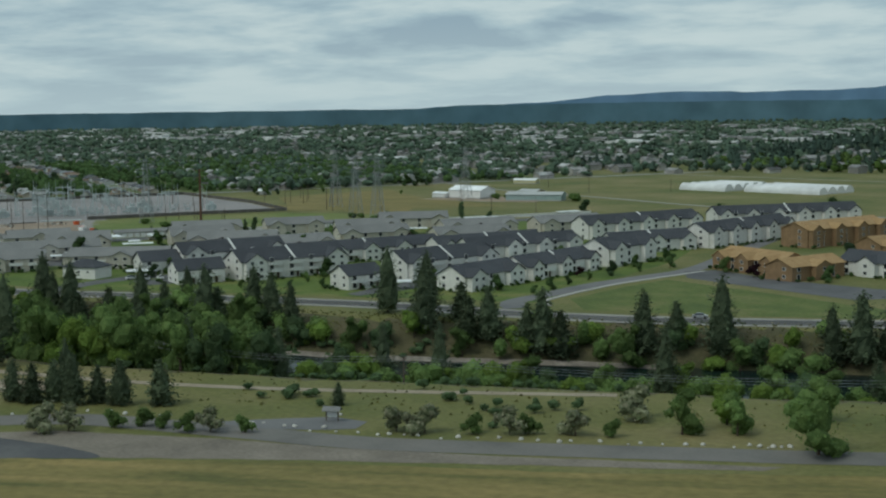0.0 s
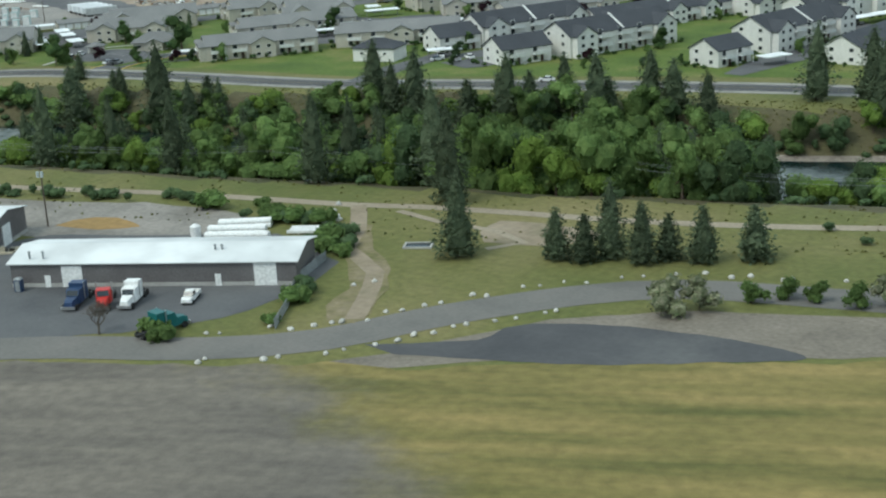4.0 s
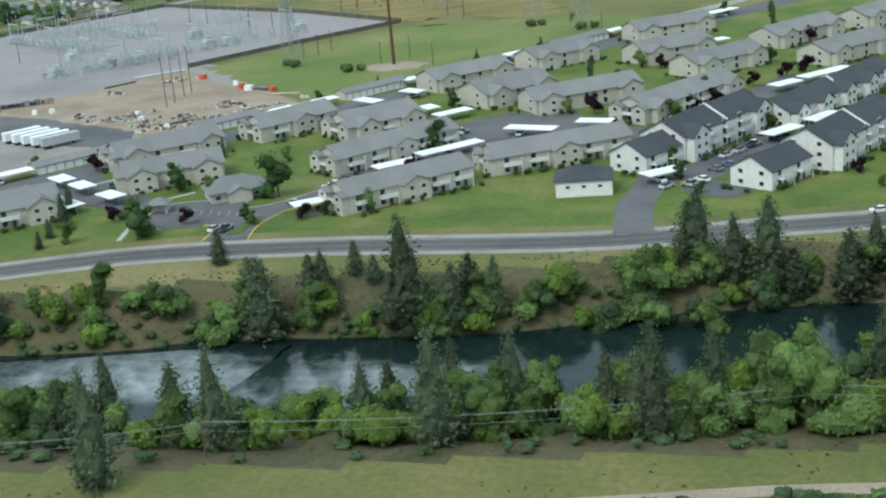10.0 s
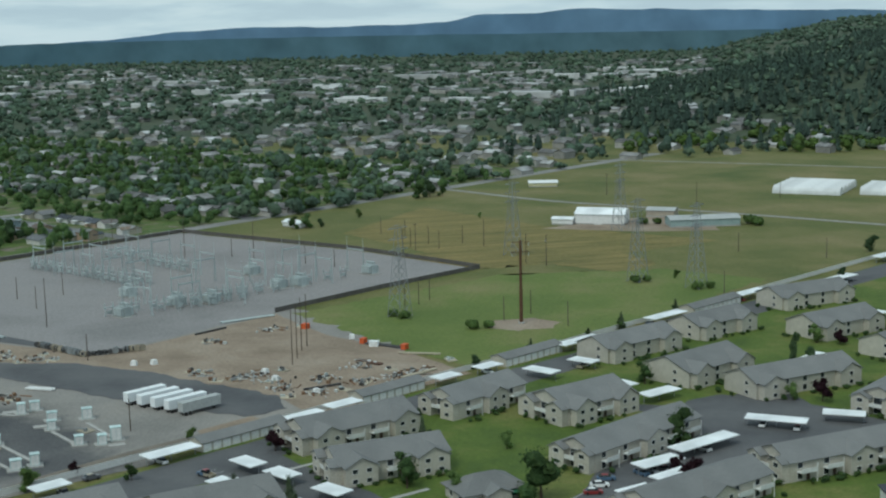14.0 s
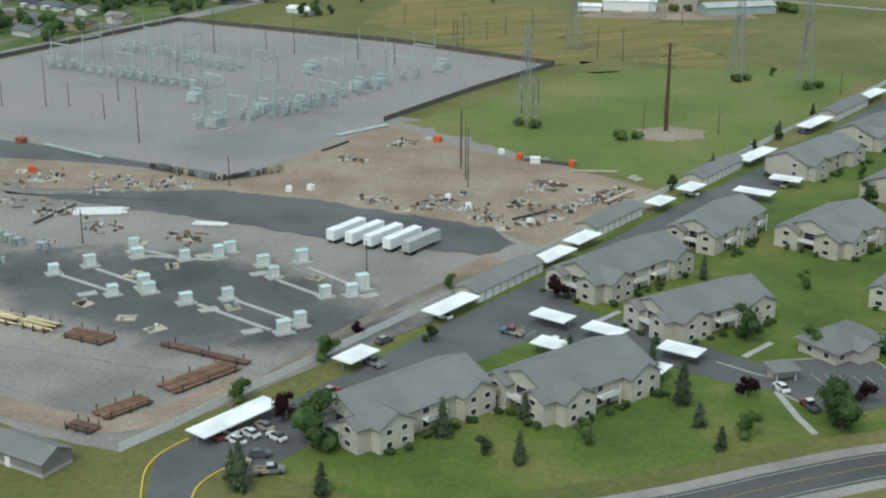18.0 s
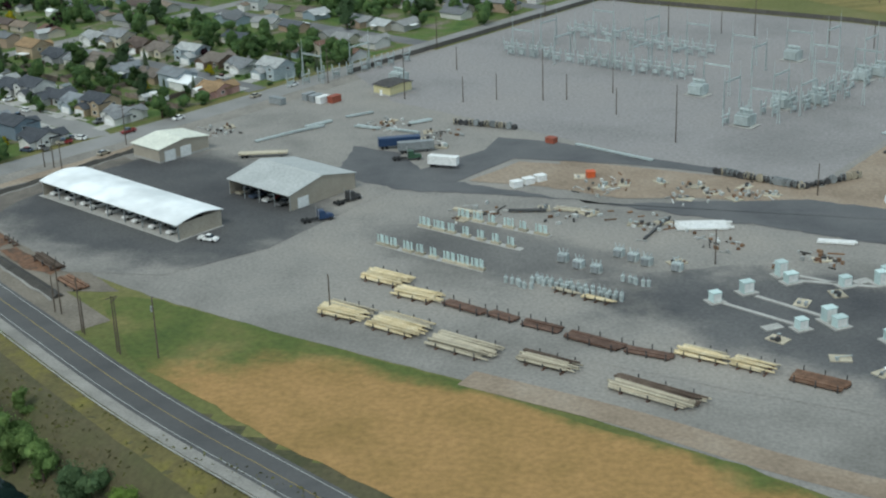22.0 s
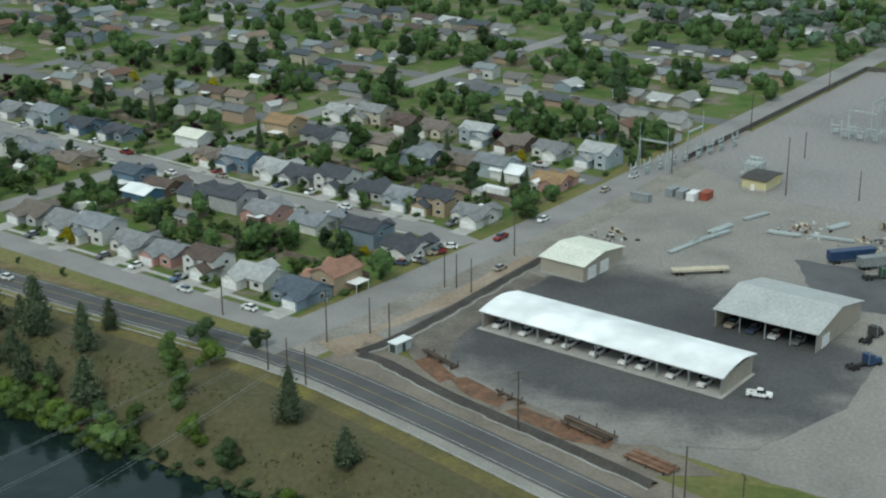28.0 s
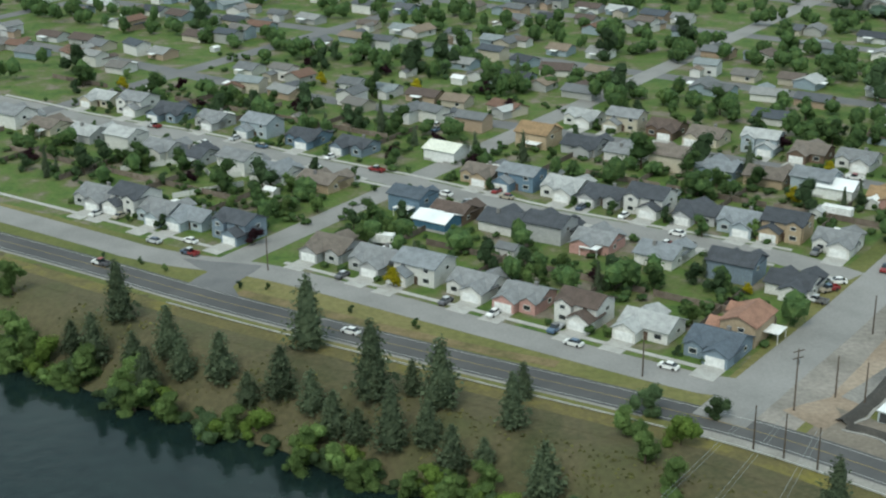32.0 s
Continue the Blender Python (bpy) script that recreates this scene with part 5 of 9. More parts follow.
for side in (-6.2, 6.2):
    strip("pavement", [p for p in MAIN_STREET[2:] if p[0] > -1130], side - 0.7, side + 0.7, 0.17, CONC, "pale concrete pavement with a kerb", "pavement", thick=0.2)
strip("pavement", [grid(20, v) for v in range(10, 130, 6)], -0.7, 0.7, 0.17, CONC, "pale concrete pavement with a kerb", "pavement", thick=0.2)
strip("pavement", [grid(18.5, v) for v in range(142, 330, 6)], -0.7, 0.7, 0.17, CONC, "pale concrete pavement with a kerb", "pavement", thick=0.2)


PAINTS = {"white": (0.62, 0.61, 0.58), "cream": (0.52, 0.47, 0.37), "grey": (0.40, 0.40, 0.40), "blue": (0.15, 0.22, 0.29), "pale_blue": (0.36, 0.41, 0.44), "tan": (0.40, 0.31, 0.21), "brown": (0.16, 0.11, 0.08), "pink": (0.46, 0.27, 0.24), "slate": (0.20, 0.25, 0.30)}
SLATES = {"grey": (0.20, 0.205, 0.21), "pale": (0.34, 0.345, 0.34), "dark": (0.065, 0.07, 0.08), "brown": (0.105, 0.078, 0.066), "umber": (0.16, 0.135, 0.115), "salmon": (0.28, 0.155, 0.11), "ochre": (0.27, 0.18, 0.10), "blue": (0.09, 0.11, 0.135), "steel": (0.20, 0.215, 0.23)}


def paint(name):
    c = PAINTS[name]
    return mat(name + "_house_siding", [tuple(k * 0.9 for k in c), tuple(min(0.8, k * 1.08) for k in c)], scale=0.5, fine=3.0, rough=0.85, vary=0.06)


def slate(name):
    c = SLATES[name]
    return mat(name + "_house_shingles", [tuple(k * 0.78 for k in c), c, tuple(k * 1.2 for k in c)], scale=0.5, fine=4.0, rough=0.9, bump=0.3, bump_scale=6.0, vary=0.12)


def house(k, wall_name, roof_name, drive=9.0):
    """A family house, front to -y, centred on x: main gable along x, a garage wing forward, a second front gable, chimney, door, windows."""
    rng = random.Random(300 + k)
    L, D = rng.choice((10.2, 11.0, 11.6, 10.6)), rng.choice((8.0, 8.6, 9.4))
    tall = k % 3 == 1
    z = 4.9 if tall else 2.9
    rise = D * rng.uniform(0.19, 0.24)
    paint_mat, roof_mat = paint(wall_name), slate(roof_name)
    storey = "two-storey" if tall else "single-storey"
    ob = thing("house", label=f"{storey} {wall_name.replace('_', ' ')} family house with a {roof_name} shingle roof", category="house", group="houses on the residential streets")
    a, b = -L / 2, L / 2
    gw, gd = 5.6, 3.2
    gx = a if k % 2 else b - gw
    part("wall", Geo().gable_wall(a, 0, b, D, -0.2, z, rise), paint_mat, ob)
    part("roof", Geo().gable(a, 0, b, D, z, rise, 0.5), roof_mat, ob)
    part("garage_wall", Geo().gable_wall_y(gx, -gd, gx + gw, D * 0.4, -0.2, 2.7, 1.5), paint_mat, ob)
    part("garage_roof", Geo().gable_y(gx, -gd, gx + gw, D * 0.45, 2.7, 1.5, 0.4), roof_mat, ob)
    px = b - 4.4 if k % 2 else a + 0.2
    if k % 4 != 3:
        part("bay_wall", Geo().gable_wall_y(px, -1.2, px + 4.2, D * 0.4, -0.2, z - 0.2, 1.15), paint_mat, ob)
        part("bay_roof", Geo().gable_y(px, -1.2, px + 4.2, D * 0.45, z - 0.2, 1.15, 0.35), roof_mat, ob)
    if k % 3 == 2:
        back = a + 0.6 if k % 2 else b - 6.4
        part("rear_wall", Geo().gable_wall_y(back, D * 0.5, back + 5.8, D + 2.6, -0.2, 2.7, 1.3), paint_mat, ob)
        part("rear_roof", Geo().gable_y(back, D * 0.5, back + 5.8, D + 2.6, 2.7, 1.3, 0.4), roof_mat, ob)
    part("garage_door", Geo().box(gx + 0.6, -gd - 0.06, 0, gx + gw - 0.6, -gd + 0.02, 2.2), WHITE, ob)
    part("driveway", Geo().box(gx + 0.1, -gd - drive, -0.15, gx + gw - 0.1, -gd - 0.07, 0.10), CONC, ob)
    mid = 0.5 * (gx + gw + px) if k % 2 else 0.5 * (px + 4.2 + gx)
    part("door", Geo().box(mid - 0.5, -0.06, 0, mid + 0.5, 0.02, 2.05), DOORM, ob)
    window(ob, px + 2.1, -1.205 if k % 4 != 3 else -0.005, 1.5, 0, 1.9, 1.3)
    if tall:
        window(ob, px + 2.1, -1.205 if k % 4 != 3 else -0.005, 4.0, 0, 1.5, 1.1)
        window(ob, gx + gw / 2, -0.005, 4.3, 0, 1.4, 0.9)
    window(ob, a - 0.005, D * 0.6, z - 1.3, -90, 1.5, 1.1)
    window(ob, b + 0.005, D * 0.6, z - 1.3, 90, 1.5, 1.1)
    if k % 3 == 0:
        part("chimney", Geo().box(1.0, D * 0.6, z, 1.8, D * 0.6 + 0.8, z + rise + 0.7), BLOCK, ob)
    if k % 4 == 2:
        part("patio_roof", Geo().box(a + 1.5, D, 2.3, a + 6.5, D + 3.5, 2.45), WHITE, ob)
        for px in (a + 1.6, a + 6.3):
            part("post", Geo().box(px, D + 3.2, -0.1, px + 0.12, D + 3.32, 2.3), WHITE, ob)
    return ob


def cottage(k):
    """A house further back, seen mostly as wall and roof."""
    rng = random.Random(700 + k)
    L, D = rng.choice((9.0, 10.5, 12.0)), rng.choice((6.8, 7.6, 8.4))
    z = 2.6 if k % 5 else 4.4
    ob = thing("house", label="small house with a low gabled roof among garden trees", category="house", group="houses on the residential streets", geo=Geo().gable_wall(0, 0, L, D, -0.2, z, D * 0.2), material=HWALL)
    part("roof", Geo().gable(0, 0, L, D, z, D * 0.2, 0.5), HROOF, ob)
    if k % 2 == 0:
        w = L * rng.uniform(0.38, 0.5)
        x = rng.choice((0.1, L - w - 0.1))
        part("wing_wall", Geo().gable_wall_y(x, -4.2, x + w, D * 0.4, -0.2, 2.8, w * 0.2), HWALL, ob)
        part("wing_roof", Geo().gable_y(x, -4.2, x + w, D * 0.45, 2.8, w * 0.2, 0.4), HROOF, ob)
    if k % 3 == 1:
        part("porch_roof", Geo().box(L * 0.25, -2.6, 2.35, L * 0.6, 0, 2.55), WHITE, ob)
    if k % 3 == 0:
        window(ob, L * 0.7, -0.005, 1.5, 0, 1.8, 1.3)
    return ob


COTTAGES = Stock([lambda k=k: cottage(k) for k in range(10)])


def garden_shed(k):
    ob = thing("garden_shed", label="small pale garden shed in a back yard", category="shed", geo=Geo().gable_wall(0, 0, 4.5, 3.4, -0.1, 2.2, 0.8), material=HWALL)
    part("roof", Geo().gable(0, 0, 4.5, 3.4, 2.2, 0.8, 0.25), WHITE if k else HROOF, ob)
    return ob


SHEDS = Stock([lambda k=k: garden_shed(k) for k in range(2)])


def fence_run(p, q, h=1.7, material=None, label="weathered wooden garden fence", n=None):
    """A board fence: posts, rails and one panel to each bay."""
    n = n or max(1, int(math.dist(p, q) / 4.5))
    ob = thing("garden_fence", pose(*p, 0, 0, 0, turn_to(q[0] - p[0], q[1] - p[1])), label, "fence", "garden fences")
    step = math.dist(p, q) / n
    for k in range(n):
        part("panel", Geo().box(k * step + 0.06, -0.03, 0.05, (k + 1) * step - 0.06, 0.03, h), material or FENCE, ob)
    return ob


# each row of houses: where its fronts stand, the way it faces, and for each house its place along the street, siding and shingles
ROWS = [
    (25, -1, 7.0, [(198, "grey", "grey"), (186, "white", "dark"), (174, "pale_blue", "grey"), (162, "pale_blue", "steel"), (147, "slate", "dark")]),
    (26, -1, 6.5, [(117, "grey", "umber"), (103, "grey", "grey"), (89, "white", "steel"), (74, "white", "grey"), (60, "pink", "grey"), (45, "white", "brown"), (29, "white", "pale"), (13, "slate", "blue")]),
    (76, 1, 6.5, [(284, "white", "grey"), (268, "cream", "umber"), (250, "grey", "pale"), (233, "white", "pale"), (217, "white", "grey"), (203, "grey", "dark"), (185, "white", "grey"), (170, "white", "steel"), (154, "tan", "umber")]),
    (75, 1, 6.0, [(121, "blue", "blue"), (107, "brown", "brown"), (91, "white", "dark"), (78, "grey", "dark"), (64, "pink", "grey"), (46, "white", "steel"), (27, "slate", "dark"), (12, "white", "dark")]),
    (100, -1, 5.5, [(119, "tan", "umber"), (106, "blue", "steel"), (92, "white", "pale"), (79, "grey", "dark"), (66, "white", "dark"), (51, "grey", "dark"), (39, "pale_blue", "steel"), (27, "tan", "dark"), (13, "white", "grey")]),
    (102, -1, 6.0, [(279, "cream", "pale"), (262, "white", "grey"), (245, "slate", "dark"), (227, "grey", "grey"), (206, "pale_blue", "steel"), (187, "blue", "dark"), (168, "slate", "dark")]),
    (148, 1, 5.0, [(124, "tan", "ochre"), (108, "grey", "dark"), (93, "white", "grey"), (78, "cream", "umber"), (63, "slate", "steel"), (48, "tan", "umber"), (34, "pale_blue", "steel"), (13, "pink", "ochre")]),
    (170, -1, 5.0, [(124, "white", "pale"), (109, "cream", "grey"), (95, "brown", "brown"), (80, "cream", "umber"), (62, "pale_blue", "pale"), (46, "brown", "umber"), (32, "white", "grey"), (14, "pale_blue", "pale")]),
]


def build_streets():
    rng = np.random.default_rng(11)
    k = 0
    for u, face, drive, row in ROWS:
        for v, siding, shingles in row:
            x, y = grid(u + rng.normal() * 0.6, v)
            house(k, siding, shingles, drive).matrix_basis = pose(x, y, 0.02, 0, 0, GANG + (180 if face < 0 else 0) + rng.normal() * 1.5)
            k += 1
    house(58, "tan", "salmon", 3.0).matrix_basis = pose(*grid(40, 15), 0.02, 0, 0, GANG + 90)
    # the streets behind
    lots = []
    for u, face in ((146, 1), (170, -1), (232, 1), (260, -1), (316, 1), (344, -1)):
        v = 146.0 if u < 200 else 12.0
        while v < 520:
            if min(abs(v + 6 - c) for c in (136, 290, 440)) > 12:
                lots.append((u, v, face))
            v += rng.uniform(14.5, 18)
    for u, v, face in lots:
        x, y = grid(u - 4.5 * (1 if face < 0 else -1) + rng.normal() * 2.0, v + (13 if face < 0 else 0))
        COTTAGES.put(int(rng.integers(10)), x, y, 0.02, GANG + (180 if face < 0 else 0) + rng.normal() * 6 + (90 if rng.random() < 0.22 else 0))
    for i in range(34):
        u, v = rng.uniform(288, 303) if i % 2 else rng.uniform(200, 216), rng.uniform(10, 420)
        COTTAGES.put(int(rng.integers(10)), *grid(u, v), 0.02, GANG + 90 * int(rng.integers(4)))
    # the large garden trees
    for i, (u, v, s) in enumerate([(52, 174, 1.2), (49, 158, 1.0), (60, 166, 1.1), (38, 113, 1.1), (97, 147, 0.8), (83, 151, 0.6), (80, 163, 0.6), (54, 141, 0.9), (137, 85, 1.4), (136, 69, 1.3), (147, 70, 1.2), (98, 33, 0.8), (92, 45, 0.7), (52, 39, 1.0), (59, 26, 0.7), (54, 65, 0.6), (112, 3, 1.2), (176, 3, 0.8), (54, 224, 0.9), (57, 209, 0.9), (130, 169, 1.1), (122, 238, 1.2), (132, 209, 1.2), (178, 92, 1.2), (184, 36, 1.0), (193, 175, 1.3)]) :
        GARDEN.put((1, 0, 4, 3)[i % 4], *grid(u, v), 0, i * 70, s)
    for i, (u, v, s) in enumerate([(251, 52, 1.5), (307, 106, 1.5), (295, 145, 1.4), (260, 161, 1.4), (267, 75, 1.3), (202, 214, 1.4), (216, 210, 1.4), (238, 215, 1.3), (222, 342, 1.5), (133, 323, 1.3), (164, 205, 1.0), (210, 130, 1.3), (285, 40, 1.3), (206, 90, 1.2)]):
        GARDEN.put((4, 1, 4)[i % 3], *grid(u, v), 0, i * 70, s)
    for u, v, s in ((146, 55, 1.0), (45, 50, 0.7), (36, 96, 0.6), (140, 20, 0.6), (28, 155, 0.5), (67, 33, 0.6), (124, 118, 0.9), (119, 132, 0.8)):
        GCONIF.put(0, *grid(u, v), 0, u * 9, s)
    for u, v, s in ((53, 48, 1.0), (48, 52, 0.8), (105, 153, 0.9), (112, 128, 0.8), (170, 150, 1.0), (26, 139, 0.9), (176, 56, 1.0), (142, 28, 0.8)):
        PLUMS.put(0, *grid(u, v), 0, u * 9, s)
    # smaller ones in the back gardens, sheds and shrubs
    for i in range(520):
        u, v = rng.uniform(34, 225), rng.uniform(4, 330)
        if min(abs(v - c) for c in (136, 290)) < 7:
            continue
        if min(abs(u - s) for s in (50, 123, 200)) > 14 or 22 < v < 34 and 45 < u < 60:
            continue
        r = rng.random()
        if r < 0.60:
            GARDEN.put(int(rng.integers(5)), *grid(u, v), 0, rng.uniform(0, 360), rng.uniform(0.5, 1.05))
        elif r < 0.66:
            GCONIF.put(int(rng.integers(3)), *grid(u, v), 0, rng.uniform(0, 360), rng.uniform(0.5, 1.0))
        elif r < 0.72:
            PLUMS.put(int(rng.integers(2)), *grid(u, v), 0, rng.uniform(0, 360), rng.uniform(0.6, 1.0))
        elif r < 0.80:
            SHEDS.put(int(rng.integers(2)), *grid(u, v), 0, GANG + 90 * int(rng.integers(4)), rng.uniform(0.7, 1.2))
    for u, face, drive, row in ROWS:
        for v, _, _ in row:
            if rng.random() < 0.6:
                GARDEN.put(int(rng.integers(5)), *grid(u + face * rng.uniform(2.5, 4.5), v + rng.uniform(5.5, 7.5)), 0, rng.uniform(0, 360), rng.uniform(0.28, 0.5))
    # fences between back gardens
    for u0, u1 in ((36, 49), (49, 64), (110, 123), (123, 137)):
        for v in range(21, 290, 29):
            if min(abs(v - c) for c in (136, 290)) < 8:
                continue
            fence_run(grid(u0, v), grid(u1, v), n=1)
    for v in range(8, 320, 32):
        if min(abs(v + 16 - c) for c in (136, 290)) < 18:
            continue
        fence_run(grid(49.5, v), grid(49.5, v + 30), n=4)
        fence_run(grid(123, v), grid(123, v + 30), n=4)


build_streets()
for p, q in (((-1052, 545), (-1032, 556)), ((-1032, 556), (-1022, 537)), ((-1022, 537), (-1008, 545)), ((-1030, 520), (-1012, 532))):
    fence_run(p, q, 1.7, VINYL, "white vinyl garden fence")
for u, v, s in ((21.5, 92, 1.2), (161, 36, 1.0), (130, 35, 1.2), (125, 290, 1.1), (179, 196, 1.1), (169, 232, 1.1), (62, 20, 0.7)):
    YELLOWS.put(0, *grid(u, v), 0, 40, s)
hall("garden_workshop", pose(-962, 560, 0, 0, 0, GANG + 180), 11, 9, 3.8, 1.6, WHITE, CREAMROOF, "large pale garden workshop with a cream roof", [("front", 3, 4, 3)])
hall("garden_workshop", pose(*grid(139, 33), 0, 0, 0, GANG + 180), 11, 8, 3.4, 1.8, WHITE, STEELW, "white gabled garden workshop", [("front", 3, 4, 2.8)])
BLUESIDE = mat("blue_siding", [(0.05, 0.12, 0.19), (0.08, 0.17, 0.25)], scale=0.5, rough=0.8)
hall("garden_workshop", pose(*grid(58, 112), 0, 0, 0, GANG + 180), 10, 8, 3.0, 1.4, BLUESIDE, STEELW, "blue garden workshop with a white roof")

# ---- town and woods out to the horizon: too many to count ----
# FARLEAF: leaf green shifted towards blue to suggest haze over the town
FARLEAF = mat("town_tree_leaves", [(0.046, 0.076, 0.054), (0.068, 0.104, 0.068), (0.095, 0.130, 0.080)], scale=0.012, fine=0.08, rough=0.9, island=0.4, world_space=True)
FARPINE = mat("hill_pine_needles", [(0.034, 0.058, 0.046), (0.054, 0.082, 0.058)], scale=0.01, fine=0.08, rough=0.9, island=0.4, world_space=True)
FARWALL = mat("town_house_walls", [(0.24, 0.23, 0.21), (0.45, 0.44, 0.41)], scale=0.03, fine=0.3, rough=0.9, island=0.3, world_space=True)
FARROOF = mat("town_house_roofs", [(0.10, 0.10, 0.10), (0.18, 0.175, 0.17), (0.50, 0.51, 0.51)], scale=0.05, fine=0.3, rough=0.85, island=0.45, world_space=True)


def in_town(x, y):
    du, dv = x - GO[0], y - GO[1]
    u, v = du * GU[0] + dv * GU[1], du * GV[0] + dv * GV[1]
    if v > 12 and u > 392:
        return True
    if u > 392 and v > -6 and y < 905:
        return True
    if v > 560 and u > 40:
        return True
    return x > -640 and y > np.interp(x, [-640, -604, -511, -403, -290, 400], [885, 940, 1066, 1120, 1125, 1180])


def scatter(rng, n, y0, y1, power):
    """Places in a wedge that widens with distance."""
    out = []
    while len(out) < n:
        y = y0 + (y1 - y0) * rng.random() ** power
        half = 380 + 0.78 * (y - 600)
        x = -720 - 0.42 * (y - 600) + rng.uniform(-half, half)
        if in_town(x, y):
            out.append((x, y))
    return out


def build_far():
    rng = np.random.default_rng(21)
    walls, roofs = Geo(), Geo()
    for x, y in scatter(rng, 2100, 640, 3300, 1.4):
        L, D, z = rng.uniform(10, 16), rng.uniform(8, 11), 3.0 if rng.random() < 0.8 else 5.2
        if y > 1900 and rng.random() < 0.16:
            L, D, z = rng.uniform(30, 90), rng.uniform(18, 30), 6.0
        if hill_z(x, y) > 12:
            continue
        a = radians(GANG + (90 if rng.random() < 0.3 else 0))
        c, s, h = math.cos(a), math.sin(a), land(x, y)
        g, r = Geo().gable_wall(-L / 2, -D / 2, L / 2, D / 2, -0.2, z, min(2.2, D * 0.2)), Geo().gable(-L / 2, -D / 2, L / 2, D / 2, z, min(2.2, D * 0.2), 0.5)
        for src, dst in ((g, walls), (r, roofs)):
            n = len(dst.v)
            dst.v += [(x + p[0] * c - p[1] * s, y + p[0] * s + p[1] * c, h + p[2]) for p in src.v]
            dst.f += [tuple(i + n for i in f) for f in src.f]
    stores = Geo()
    for x, y in scatter(rng, 130, 1750, 3000, 1.0):
        if hill_z(x, y) > 6:
            continue
        L, D, z = rng.uniform(25, 80), rng.uniform(15, 30), rng.uniform(5, 9)
        stores.box(x - L / 2, y - D / 2, land(x, y) - 0.3, x + L / 2, y + D / 2, land(x, y) + z)
    thing("town_stores", label="pale flat-roofed stores far out in the town", category="buildings", kind="stuff", geo=stores, material=mat("store_walls", [(0.40, 0.40, 0.39), (0.66, 0.66, 0.65)], scale=0.004, fine=0.05, rough=0.8, island=0.3, world_space=True))
    ob = thing("town_houses", label="hundreds of small pale houses among trees", category="houses", kind="stuff", geo=walls, material=FARWALL)
    tagged(part("roofs", roofs, FARROOF, ob), kind="stuff")

    stuff("town_trees", clumps(rng, scatter(rng, 2700, 640, 1700, 1.0), 4.6, 9.0, 20, 1.3), FARLEAF, "countless dark green trees between the houses of the town")
    stuff("distant_trees", clumps(rng, scatter(rng, 7600, 1500, 4250, 0.9), 8.0, 11.0, 5, 3.2), FARLEAF, "woods and street trees fading towards the horizon")
    gardens = []
    while len(gardens) < 1620:
        u, v = rng.uniform(196, 640), rng.uniform(4, 600)
        if min(abs(u - q) for q in (232, 246, 260, 316, 330, 344, 414, 498)) > 7:
            gardens.append(grid(u, v))
    while len(gardens) < 1715:
        u, v = rng.uniform(32, 215), rng.uniform(4, 420)
        if min(abs(u - q) for q in (49, 123, 200)) < 13 and min(abs(v - q) for q in (136, 290)) > 7:
            gardens.append(grid(u, v))
    stuff("garden_trees", clumps(rng, gardens, 3.3, 8.0, 44, 0.6), GLEAF, "leafy garden trees crowding between the far houses")
    shrubs = []
    while len(shrubs) < 620:
        u, v = rng.uniform(22, 190), rng.uniform(4, 300)
        if min(abs(u - q) for q in (88, 156)) > 8 and min(abs(u - q) for q in (30, 70, 104, 144, 174)) > 6:
            shrubs.append(grid(u, v))
    stuff("garden_shrubs", clumps(rng, shrubs, 1.3, 2.0, 24, 0.34), GLEAF, "low hedges and shrubs in the gardens")
    hill = []
    while len(hill) < 4200:
        x, y = rng.uniform(-620, 700), rng.uniform(1080, 2100)
        dens = 0.25 if noise.noise((x * 0.008, y * 0.008, 9)) > 0.22 else 1.0
        if (hill_z(x, y) > 3 or rng.random() < 0.2) and rng.random() < dens and in_town(x, y):
            hill.append((x, y))
    stuff("hill_pines", clumps(rng, hill, 4.6, 15, 12, 2.0, True), FARPINE, "dark pine forest over the hillside")
    side = [(rng.uniform(-520, 100), rng.uniform(1120, 1240)) for _ in range(170)]
    stuff("hill_foot_trees", clumps(rng, side, 5.0, 10, 34, 1.7), mat("hill_foot_leaves", [(0.04, 0.075, 0.015), (0.08, 0.12, 0.025)], scale=0.02, fine=0.1, rough=0.9, island=0.4, world_space=True), "brighter green trees along the foot of the hill")


build_far()

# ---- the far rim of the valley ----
# Blue base colours stand in for the haze over far hills and plain.
RIMBLUE = mat("haze_blue_ridge", [(0.14, 0.235, 0.35), (0.18, 0.285, 0.40)], scale=0.0018, fine=0.01, rough=1.0, world_space=True, spec=0.0)
RIMGREEN = mat("haze_blue_plain", [(0.095, 0.170, 0.215), (0.125, 0.205, 0.245)], scale=0.002, fine=0.012, rough=1.0, world_space=True, spec=0.0)


def ridge(y, heights, material, label, rough):
    """A long rim of hills on an arc round the valley; heights go by bearing west of north."""
    n = 320
    lo, hi = heights[0][0], heights[-1][0]
    ang = [lo + (hi - lo) * i / (n - 1) for i in range(n)]
    g = Geo()
    ring = [(-200 + y * math.sin(radians(q)), y * math.cos(radians(q))) for q in ang]
    top = [np.interp(q, [p[0] for p in heights], [p[1] for p in heights]) + rough * noise.fractal((q * 0.45, y, 2), 1.0, 2.0, 5) for q in ang]
    g.v = [(*p, -30) for p in ring] + [(*p, t) for p, t in zip(ring, top)] + [(p[0] * 1.01, p[1] * 1.01, t * 0.9) for p, t in zip(ring, top)]
    for i in range(n - 1):
        g.f += [(i, i + 1, n + i + 1, n + i), (n + i, n + i + 1, 2 * n + i + 1, 2 * n + i)]
    thing("backdrop", label=label, category="hills", kind="structure", geo=g, material=material)


